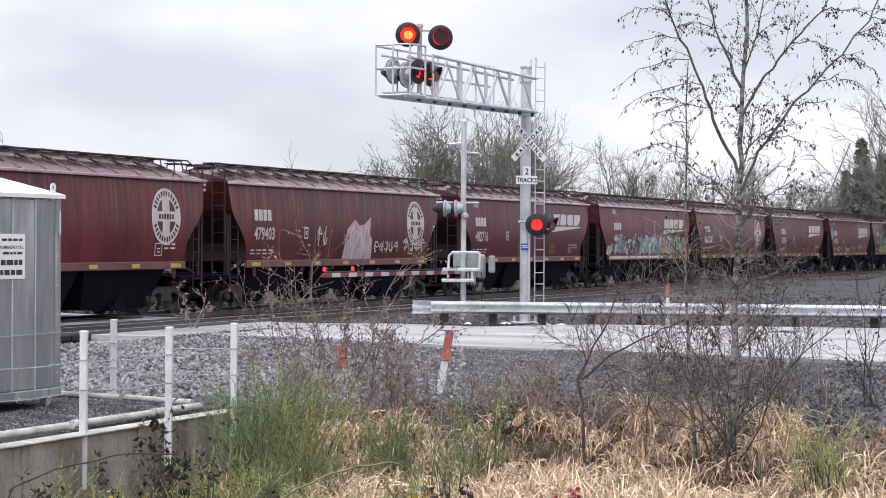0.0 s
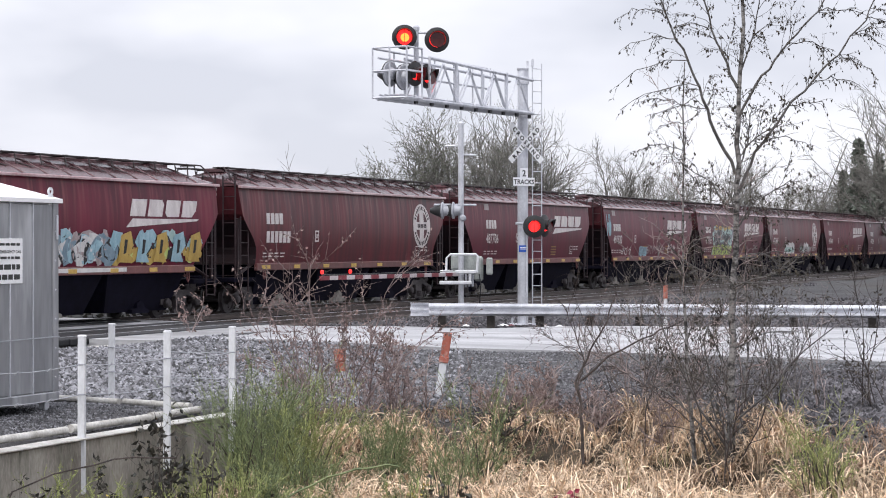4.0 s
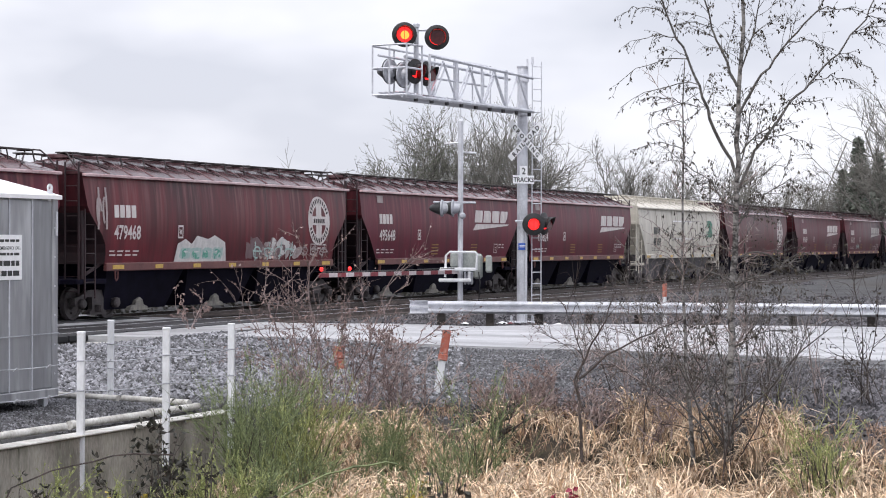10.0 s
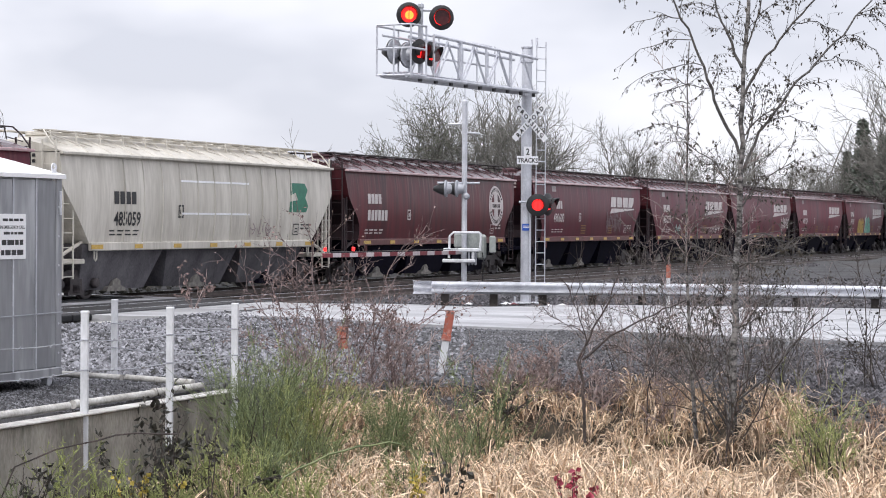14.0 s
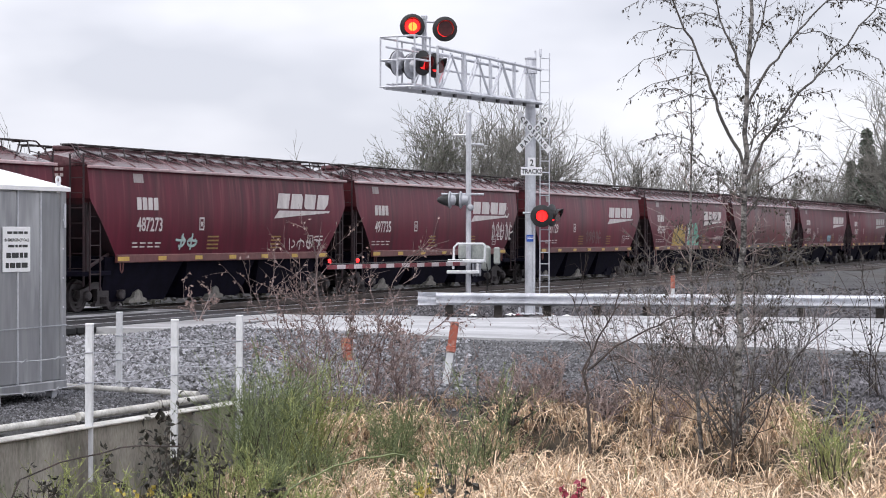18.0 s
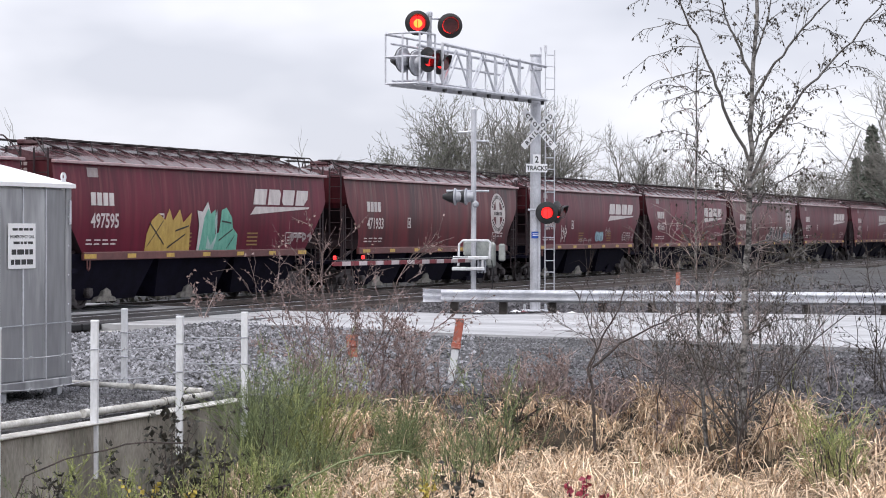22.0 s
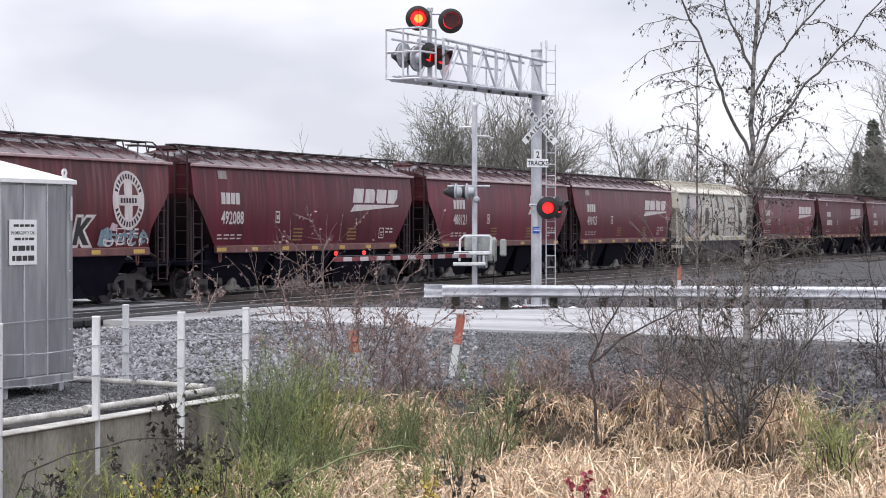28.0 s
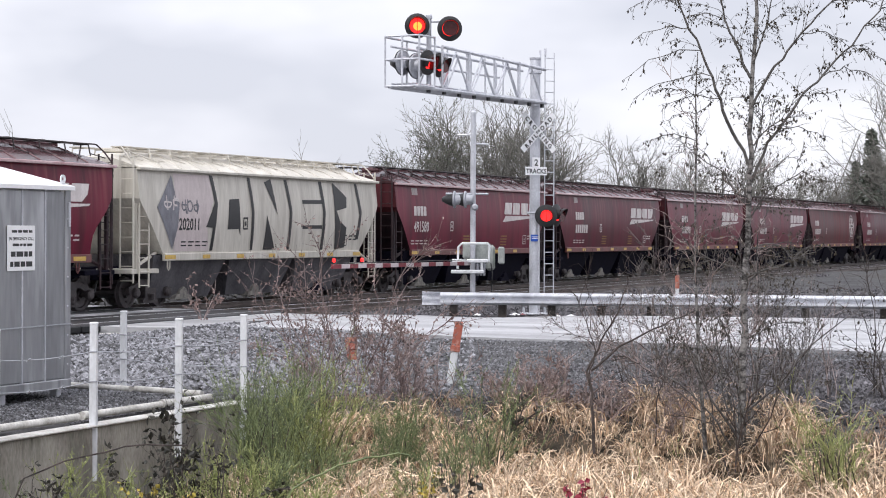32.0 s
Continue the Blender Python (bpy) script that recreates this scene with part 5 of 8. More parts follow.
def cantilever():
    g = thing("cantilever_signal", Matrix.Translation(MAST), "galvanised cantilever crossing signal with red flashing lamps over the road", "crossing signal")
    part("mast", Buf().turned([(0.14, 0.05), (0.14, 5.5), (0.135, 6.78), (0.12, 6.84)], pose(0, 0, 0), 24), GALV, g, smooth=True)
    part("base_plate", Buf().box(-0.36, 0.36, -0.36, 0.36, -0.02, 0.05, 0.01), GALV, g)
    for i in range(4):
        a = radians(45 + 90 * i)
        part("anchor_bolt", Buf().tube((0.4 * math.cos(a), 0.4 * math.sin(a), 0.0), (0.4 * math.cos(a), 0.4 * math.sin(a), 0.2), 0.025, n=6), GALV, g)
    part("mast_cap", Buf().turned([(0.14, 6.80), (0.155, 6.82), (0.155, 6.86), (0.02, 6.88)], pose(0, 0, 0), 20), GALV, g, smooth=True)
    w = 0.34
    pt = lambda q, side, z: ARM * q + OUT * side + UP * z
    L1, L2 = 5.85, 7.2
    for side in (-w, w):
        part("truss_chord", Buf().tube(pt(0.1, side, 5.64), pt(L2, side, 5.60), 0.045, n=8), GALV, g)
        part("truss_chord", Buf().tube(pt(0.1, side, 6.52), pt(L1, side, 6.64), 0.042, n=8), GALV, g)
        bays = 4
        for i in range(bays):
            q0, q1 = 0.3 + (L1 - 0.3) * i / bays, 0.3 + (L1 - 0.3) * (i + 1) / bays
            part("truss_post", Buf().tube(pt(q1, side, 5.62), pt(q1, side, 6.6), 0.034 if i % 2 else 0.05, n=6), GALV, g)
            part("truss_brace", Buf().tube(pt(q0, side, 5.64), pt((q0 + q1) / 2, side, 6.55), 0.026, n=6), GALV, g)
            part("truss_brace", Buf().tube(pt((q0 + q1) / 2, side, 6.55), pt(q1, side, 5.64), 0.026, n=6), GALV, g)
        part("mast_clamp", Buf().tube(pt(0.0, side * 0.9, 5.64), pt(0.45, side, 5.64), 0.05, n=6), GALV, g)
    for z in (5.64, 6.53):
        part("mast_collar", Buf().turned([(0.15, z - 0.1), (0.17, z - 0.09), (0.17, z + 0.09), (0.15, z + 0.1)], pose(0, 0, 0), 20), GALV, g)
    for k in range(5):   # open deck of bars on cross bearers
        side = -0.28 + 0.14 * k
        part("deck_bar", Buf().tube(pt(0.25, side, 5.68), pt(L2, side, 5.68), 0.02, n=4), GALV, g)
    for i in range(9):
        q0 = 0.25 + i * 0.78
        part("deck_bearer", Buf().tube(pt(q0, -w, 5.66), pt(q0, w, 5.66), 0.04, n=4), GALV, g)
        part("bearer_clip", Buf().tube(pt(q0, w - 0.02, 5.60), pt(q0, w - 0.02, 5.50), 0.05, n=4), BLACK, g)
    part("deck_tread", Buf().slab([(0.25, -0.3), (L2, -0.3), (L2, 0.3), (0.25, 0.3)], 5.60, 5.62, Matrix((ARM, UP.cross(ARM), UP)).transposed().to_4x4()), LENS_GREY, g, "dark open tread seen from below")
    # handrail of the walkway and the cage at its outer end
    hw = 0.46
    for z in (6.25, 6.78):
        part("handrail", Buf().tube(pt(1.2, -hw, z), pt(L2, -hw, z), 0.026, n=6), GALV, g)
    for i in range(7):
        q = 1.0 + (L2 - 1.0) * i / 6
        part("handrail_post", Buf().tube(pt(q, -hw, 5.6), pt(q, -hw, 6.8), 0.024, n=6), GALV, g)
        part("handrail_bracket", Buf().tube(pt(q, -hw, 5.62), pt(q, -w, 5.62), 0.022, n=5), GALV, g)
    for z in (5.62, 6.25, 6.80):
        part("cage_rail", Buf().path([pt(L2, -hw, z), pt(L2, hw, z), pt(L1 + 0.6, hw, z)], 0.026, 6), GALV, g)
    for q, s in ((L2, hw), (L1 + 0.6, hw), (L2, 0.0)):
        part("cage_post", Buf().tube(pt(q, s, 5.6), pt(q, s, 6.82), 0.026, n=6), GALV, g)
    # lamp post on the arm with its cross arms
    q = 5.9
    part("lamp_post", Buf().tube(pt(q, 0, 5.6), pt(q, 0, 7.36), 0.06, n=12).turned([(0.08, 7.32), (0.08, 7.40), (0.05, 7.43)], Matrix.Translation(ARM * q), 12), GALV, g, smooth=True)
    eye_way = Vector((-0.05, -1, -0.06))
    cx = Vector((1, 0.05, 0))
    base = pt(q, 0, 0)
    part("lamp_crossarm", Buf().tube(base + cx * -0.32 + UP * 7.26, base + cx * 0.55 + UP * 7.26, 0.03, n=8), GALV, g)
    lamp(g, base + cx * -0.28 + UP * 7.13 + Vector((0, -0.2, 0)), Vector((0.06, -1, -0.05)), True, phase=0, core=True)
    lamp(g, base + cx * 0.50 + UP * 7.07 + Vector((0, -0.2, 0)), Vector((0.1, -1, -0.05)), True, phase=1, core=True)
    # lower lamps: one pair down the road, one pair turned the other way
    side_way = Vector((0.93, -0.55, -0.05))
    part("lamp_crossarm", Buf().tube(base + ARM * -0.45 + UP * 6.48 + OUT * 0.1, base + ARM * 2.0 + UP * 6.48 + OUT * 0.1, 0.028, n=8), GALV, g)
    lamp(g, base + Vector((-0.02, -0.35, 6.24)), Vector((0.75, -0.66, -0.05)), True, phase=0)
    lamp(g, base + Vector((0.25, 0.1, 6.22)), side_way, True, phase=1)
    for dx, dz in ((-0.62, 6.24), (-0.30, 6.16)):
        at = base + Vector((dx, -0.3, dz))
        m = facing(at, Vector((-0.82, 0.57, 0)))
        pl = part("backing_plate", Buf().turned([(0.29, 0.012), (0.30, 0.0), (0.29, -0.03), (0.20, -0.05), (0.02, -0.06)], m, 26), LENS_GREY, g, "grey back of a lamp turned away", True)
        part("plate_face", Buf().turned([(0.31, 0.014), (0.305, 0.03), (0.02, 0.034)], m, 26), BLACK, pl, smooth=True)
        part("lamp_housing", Buf().turned([(0.03, -0.17), (0.11, -0.15), (0.16, -0.05)], m, 16), LENS_GREY, pl, smooth=True)
        part("hood", Buf().turned([(0.20, 0.03), (0.17, 0.16), (0.06, 0.34), (0.02, 0.36)], m, 16), BLACK, pl, smooth=True)
    # crossbuck, track count plate, blue notice
    sg = Vector((0.02, -0.23, 0))
    face = Vector((0.55, -1, 0))
    for k, (text, lean, off) in enumerate((("RAILROAD", 45, 0.0), ("CROSSING", -45, 0.016))):
        m = facing(sg + UP * 4.86, face) @ pose(0.06, 0, off, 0, 0, lean)
        bl = part("crossbuck_blade", Buf().box(-0.69, 0.69, -0.088, 0.088, 0, 0.012, 0.003, m), SIGN_WHITE, g, "white crossbuck blade with black letters")
        letters(" ".join(text), 0.165, m @ pose(0, -0.06, 0.018), "sign_lettering", BLACK, bl, 0, 0.006)
    for text, w2, h2, z, size in (("2", 0.24, 0.26, 4.06, 0.24), ("TRACKS", 0.66, 0.22, 3.83, 0.17)):
        m = facing(sg + UP * z, face)
        pl = part("sign_plate", Buf().box(-w2 / 2, w2 / 2, -h2 / 2, h2 / 2, 0, 0.01, 0.003, m), SIGN_WHITE, g)
        letters(text, size, m @ pose(0, -size * 0.36, 0.015), "sign_lettering", BLACK, pl, 0, 0.004)
    m = facing(sg + UP * 2.05 + Vector((-0.02, 0.03, 0)), face)
    pl = part("notice_plate", Buf().box(-0.13, 0.13, -0.09, 0.09, 0, 0.008, 0.003, m), BLUE_SIGN, g, "small blue notice plate")
    part("notice_lines", Buf().box(-0.1, 0.1, 0.02, 0.04, 0.009, 0.011, 0.0005, m).box(-0.1, 0.1, -0.02, 0.0, 0.009, 0.011, 0.0005, m), SIGN_WHITE, pl)
    # lamps low on the mast
    part("lamp_crossarm", Buf().tube((-0.2, -0.25, 2.72), (0.75, -0.1, 2.72), 0.03, n=8), GALV, g)
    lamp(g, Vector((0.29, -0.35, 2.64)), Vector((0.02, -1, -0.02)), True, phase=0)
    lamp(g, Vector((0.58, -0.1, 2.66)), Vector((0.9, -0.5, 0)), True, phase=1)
    # ladder on the far side of the mast
    ld = part("ladder", Buf().box(0.245, 0.275, -0.02, 0.02, 0.3, 6.95, 0.006).box(0.495, 0.525, 0.08, 0.12, 0.3, 7.0, 0.006), GALV, g, "steel climbing ladder")
    for i in range(22):
        part("rung", Buf().tube((0.26, 0, 0.45 + i * 0.305), (0.51, 0.1, 0.45 + i * 0.305), 0.015, n=6), GALV, ld)
    part("ladder_top", Buf().tube((0.13, 0, 6.5), (0.13, 0, 7.05), 0.03, n=6).tube((0.26, 0, 6.9), (0.26, 0, 7.1), 0.04, n=6), GALV, g)
    part("conduit", Buf().tube((0.1, -0.19, 0.0), (0.1, -0.17, 2.6), 0.025, n=6), GALV, g)
    return g


GATE = Vector((0.5, 55.0, 0.0))


def crossing_gate():
    g = thing("crossing_gate", Matrix.Translation(GATE), "lowered crossing gate with red and white arm and galvanised post", "crossing gate")
    part("post", Buf().tube((0, 0, 0), (0, 0, 5.55), 0.075, n=16).turned([(0.085, 5.5), (0.085, 5.58), (0.03, 5.64)], pose(0, 0, 0), 14), GALV, g, smooth=True)
    part("finial_rod", Buf().tube((0, 0, 5.6), (0, 0, 6.05), 0.02, n=6), GALV, g)
    part("base_plate", Buf().box(-0.3, 0.3, -0.3, 0.3, -0.02, 0.05, 0.01), GALV, g)
    part("cross_arm", Buf().tube((-0.45, 0.1, 4.95), (0.1, 0, 4.98), 0.03, n=6), GALV, g)
    part("cross_arm", Buf().tube((-0.1, 0.0, 4.72), (0.42, 0.1, 4.70), 0.03, n=6), GALV, g)
    part("lamp_crossarm", Buf().tube((-0.75, -0.2, 3.32), (0.42, 0.1, 3.32), 0.03, n=8), GALV, g)
    for dx in (-0.52, -0.22):
        m = facing(Vector((dx, -0.1, 3.16)), Vector((-0.98, 0.18, 0)))
        pl = part("backing_plate", Buf().turned([(0.23, 0.012), (0.24, 0.0), (0.23, -0.03), (0.16, -0.05), (0.02, -0.06)], m, 24), LENS_GREY, g, "grey back of a gate lamp", True)
        part("lamp_housing", Buf().turned([(0.03, -0.24), (0.11, -0.22), (0.16, -0.05)], m, 16), LENS_GREY, pl, smooth=True)
        part("hood", Buf().turned([(0.24, 0.013), (0.19, 0.04), (0.15, 0.16), (0.06, 0.34), (0.02, 0.35)], m, 16), BLACK, pl, smooth=True)
    part("bell", Buf().turned([(0.02, 0.0), (0.08, 0.02), (0.095, 0.06), (0.05, 0.1)], pose(0.05, -0.14, 2.95, 90), 16), LENS_GREY, g, smooth=True)
    # mechanism box, pivot frame and counterweights
    part("mechanism", Buf().box(-0.04, 0.5, 0.08, 0.5, 1.40, 1.98, 0.07).box(0.36, 0.62, 0.1, 0.46, 1.2, 1.9, 0.06), GATE_GREY, g, "grey-green gate machine box")
    part("control_box", Buf().box(0.70, 0.88, -0.15, 0.15, 1.38, 1.86, 0.04), GATE_GREY, g)
    part("hanging_cable", Buf().path([(0.5, 0.0, 1.4), (0.55, -0.05, 1.1), (0.52, 0.0, 0.75), (0.5, 0.05, 0.4)], 0.018, 6), BLACK, g)
    part("cover", Buf().box(-0.28, 0.06, 0.08, 0.4, 1.5, 1.95, 0.06), GATE_GREY, g)
    fr = Buf().path([(-0.42, -0.2, 1.25), (-0.40, -0.2, 1.85), (-0.3, -0.2, 1.95), (0.4, -0.25, 1.95), (0.46, -0.25, 1.88), (0.44, -0.25, 1.45)], 0.032, 8)
    part("guard_frame", fr, POST_WHITE, g, "white tubular guard frame")
    part("support_bar", Buf().box(-0.58, 0.42, -0.32, -0.22, 1.42, 1.52, 0.02), POST_WHITE, g)
    part("support_post", Buf().box(0.22, 0.28, -0.3, -0.24, 1.2, 1.44, 0.01), POST_WHITE, g)
    part("support_bar", Buf().box(-0.6, 0.3, -0.32, -0.22, 1.12, 1.22, 0.02), POST_WHITE, g)
    for i in range(3):
        part("counterweight", Buf().box(0.1 + i * 0.09, 0.17 + i * 0.09, -0.2, 0.0, 1.05, 1.4, 0.02), LENS_GREY, g)
    # striped arm
    n = 18
    for i in range(n):
        q0, q1 = 0.15 + i * 0.405, 0.15 + (i + 1) * 0.405
        m = Matrix((ARM, UP.cross(ARM), UP)).transposed().to_4x4()
        m.translation = Vector((0, 0, 1.40))
        part("arm_section", Buf().box(q0, q1 - 0.002, -0.03, 0.03, -0.052, 0.052, 0.006, m), RED_STRIPE if i % 2 else STRIPE_DULL, g, "red reflective section" if i % 2 else "white section")
    for q in (6.0, 7.35):
        at = ARM * q + UP * 1.55
        part("arm_lamp", Buf().turned([(0.02, -0.05), (0.04, -0.035), (0.04, 0.03), (0.02, 0.05)], Matrix.Translation(at), 12), LENS_LIT, g, "small glowing red arm lamp", True)
    part("arm_cable", Buf().path([ARM * 0.3 + UP * 1.5, ARM * 4.9 + UP * 1.48, ARM * 7.35 + UP * 1.48], 0.012, 5), BLACK, g)
    return g


def guardrail():
    line = [Vector((-0.35, 50.35, 0)), Vector((2.0, 50.0, 0)), Vector((6.0, 49.35, 0)), Vector((10.8, 48.4, 0)), Vector((16.0, 46.9, 0)), Vector((26.0, 42.5, 0))]
    g = thing("guardrail", pose(0, 0, 0), "galvanised steel guardrail on posts along the road", "guardrail")
    prof = [(0.0, 0.0), (0.04, 0.008), (0.11, 0.055), (0.11, 0.085), (0.02, 0.14), (0.02, 0.17), (0.11, 0.225), (0.11, 0.25), (0.05, 0.30), (0.0, 0.31)]
    top = 0.42
    for k, (a, b) in enumerate(zip(line, line[1:])):
        d = (b - a).normalized()
        nrm = Vector((d.y, -d.x, 0))
        bf = Buf()
        for lift in (0, 0.004):
            for p in (a, b + d * 0.03):
                bf.v += [tuple(p + nrm * (y + lift) + UP * (top + z)) for y, z in prof]
        n = len(prof)
        bf.f = [(i, i + 1, n + i + 1, n + i) for i in range(n - 1)] + [(2 * n + i, 3 * n + i, 3 * n + i + 1, 2 * n + i + 1) for i in range(n - 1)]
        part("beam", bf, GALV, g, "corrugated steel beam")
    d = (line[0] - line[1]).normalized()
    nrm = Vector((-d.y, d.x, 0))
    e = Buf()
    n = len(prof)
    for p, gr in ((line[0], 1.0), (line[0] + d * 0.3 + nrm * 0.01, 1.03), (line[0] + d * 0.5 - nrm * 0.05, 1.06)):
        e.v += [tuple(p - nrm * y + UP * (top + 0.155 + (z - 0.155) * gr)) for y, z in prof]
    e.f = [(j * n + i, j * n + i + 1, (j + 1) * n + i + 1, (j + 1) * n + i) for j in range(2) for i in range(n - 1)]
    me = part("end_terminal", e, GALV, g, "worn flared end piece")
    me.modifiers.new("thickness", "SOLIDIFY").thickness = 0.008
    q = 0.3
    total = 0
    for a, b in zip(line, line[1:]):
        ln = (b - a).length
        d = (b - a).normalized()
        nrm = Vector((d.y, -d.x, 0))
        while q < ln:
            p = a + d * q
            m = Matrix.Translation(p - nrm * 0.02) @ pose(0, 0, 0, 0, 0, math.degrees(math.atan2(d.y, d.x)))
            part("post", Buf().box(-0.1, 0.1, 0.12, 0.30, -0.4, 0.72, 0.01, m), TIE, g, "dark timber post")
            part("block", Buf().box(-0.1, 0.1, 0.02, 0.12, 0.45, 0.72, 0.01, m), TIE, g)
            q += 1.25 if total < 4 else 1.9
            total += 1
        q -= ln


cantilever()
crossing_gate()
guardrail()


# ---- signal cabinet, retaining wall, fence ----
FILL = 0.13


def signal_cabinet():
    """Its far corner stands at the origin of the thing; x runs back along the tracks towards the eye, y away from the road."""
    g = thing("signal_cabinet", Matrix.Translation((-4.78, 24.6, FILL)) @ pose(0, 0, 0, 0, 0, TRACK_TURN + 180), "brushed aluminium railway signal cabinet with a pitched roof on short legs", "signal cabinet")
    w, d, z0, z1 = 2.5, 1.9, 0.2, 2.62
    part("body", Buf().box(0.03, w - 0.03, -d, -0.03, z0, z1, 0.02), ALU, g)
    for i in range(6):
        x = 0.04 + i * 0.48
        part("panel", Buf().box(x + 0.012, min(x + 0.468, w - 0.03), -0.03, -0.008, z0 + 0.08, z1 - 0.04, 0.006), ALU, g, "vertical aluminium panel")
        part("seam", Buf().box(x - 0.012, x + 0.012, -0.03, 0.004, z0 + 0.04, z1 - 0.02, 0.004), GALV, g)
    part("corner_trim", Buf().box(-0.02, 0.10, -0.10, 0.012, z0, z1 + 0.04, 0.012), ALU, g)
    part("corner_trim", Buf().box(w - 0.10, w + 0.02, -0.10, 0.012, z0, z1 + 0.04, 0.012), ALU, g)
    part("bottom_channel", Buf().box(-0.02, w + 0.02, -0.08, 0.02, z0 - 0.04, z0 + 0.07, 0.01), ALU, g)
    r = Buf()
    o = 0.05
    r.add([(-o, o, z1 + 0.03), (w + o, o, z1 + 0.03), (w + o, -d - o, z1 + 0.03), (-o, -d - o, z1 + 0.03), (0.75, -d / 2, z1 + 0.36), (w - 0.75, -d / 2, z1 + 0.36), (-o, o, z1 - 0.02), (w + o, o, z1 - 0.02), (w + o, -d - o, z1 - 0.02), (-o, -d - o, z1 - 0.02)],
          [(0, 1, 5, 4), (1, 2, 5), (2, 3, 4, 5), (3, 0, 4), (0, 6, 7, 1), (1, 7, 8, 2), (2, 8, 9, 3), (3, 9, 6, 0), (6, 9, 8, 7)])
    part("roof", r, SIGN_WHITE, g, "pale wet hipped roof")
    eye = Buf()
    eye.turned([(0.026, -0.008), (0.055, -0.008), (0.055, 0.008), (0.026, 0.008), (0.026, -0.008)], pose(0.12, -0.02, z1 + 0.12, 90), 14, False).box(0.07, 0.17, -0.03, -0.01, z1 - 0.1, z1 + 0.08, 0.005)
    part("lifting_eye", eye, POST_WHITE, g)
    part("hinge", Buf().box(0.01, 0.05, 0.0, 0.03, 2.15, 2.45, 0.006), GALV, g)
    for i in range(6):
        part("rivet", Buf().turned([(0.014, 0), (0.01, 0.008)], pose(0.06, 0.013, 0.45 + i * 0.36, -90), 6), GALV, g)
    for x in (0.08, w / 2, w - 0.2):
        for y in (-0.16, -d + 0.05):
            part("leg", Buf().box(x, x + 0.1, y, y + 0.1, -0.03, z0, 0.008), GALV, g)
    bd = part("notice_board", Buf().box(0.76, 1.32, 0.0, 0.012, 1.62, 2.16, 0.01), SIGN_WHITE, g, "white notice board with black lines of text")
    rng = random.Random(3)
    letters("IN EMERGENCY CALL", 0.052, Matrix(((-1, 0, 0, 1.04), (0, 0, 1, 0.0145), (0, 1, 0, 1.985), (0, 0, 0, 1))), "notice_lettering", BLACK, bd, 0, 0.001)
    for j in (0, 2, 3, 4):
        x, z, h = 0.82, (2.09, 0, 1.93, 1.82, 1.70)[j], 0.03 if j < 3 else 0.062
        while x < 1.22:
            k = rng.uniform(0.05, 0.14)
            part("text_bar", Buf().box(x, min(x + k, 1.27), 0.0125, 0.0145, z - h / 2, z + h / 2, 0.0005), BLACK, bd)
            x += k + 0.02
    part("wire_strap", Buf().path([(0.0, 0.03, 0.95), (w, 0.03, 0.93)], 0.008, 5), LENS_GREY, g)


def retaining_wall():
    g = thing("retaining_wall", pose(0, 0, 0), "stained grey concrete retaining wall with a pale top edge", "retaining wall", kind="structure")
    d = (WALL_A - WALL_B).normalized()
    turn = math.degrees(math.atan2(d.y, d.x))
    m = Matrix.Translation((WALL_B.x, WALL_B.y, 0)) @ pose(0, 0, 0, 0, 0, turn)
    for i in range(4):
        part("panel", Buf().box(i * 2.25 + 0.006, (i + 1) * 2.25 - 0.006, -0.16, 0.03, -1.2, 0.13, 0.015, m), CONCRETE, g)
    part("cap", Buf().box(-0.05, 9.05, -0.17, 0.075, 0.13, 0.15, 0.008, m), PIPE_WHITE, g, "pale wet top edge")
    part("end_block", Buf().box(-0.16, -0.01, -0.5, 0.05, -1.2, 0.06, 0.03, m), TIE, g, "dark timber end")
    for n, pts in enumerate((((0.25, -0.3), (1.3, -0.33)), ((1.45, -0.28), (3.0, -0.32)), ((3.2, -0.28), (5.4, -0.34)), ((5.5, -0.3), (8.0, -0.33)))):
        p = thing("foam_pipe", m @ Matrix.Translation((0, 0, 0.19)), "dirty white pipe section lying along the wall", "pipe", "pipes on the wall")
        b = Buf().tube((pts[0][0], pts[0][1], 0.02), (pts[1][0], pts[1][1], 0.02), 0.042, n=12)
        part("pipe", b, PIPE_WHITE, p, smooth=True)
        part("collar", Buf().tube((pts[1][0] - 0.05, pts[1][1], 0.02), (pts[1][0] + 0.05, pts[1][1], 0.02), 0.05, n=12), PIPE_WHITE, p)
    for a, b2 in (((-3.15, 24.75), (-4.1, 25.5)), ((-4.15, 25.45), (-5.5, 26.4))):
        p = thing("foam_pipe", pose(0, 0, 0), "dirty white pipe section on the gravel", "pipe", "pipes on the wall")
        part("pipe", Buf().tube((*a, FILL + 0.07), (*b2, FILL + 0.07), 0.042, n=12), PIPE_WHITE, p, smooth=True)


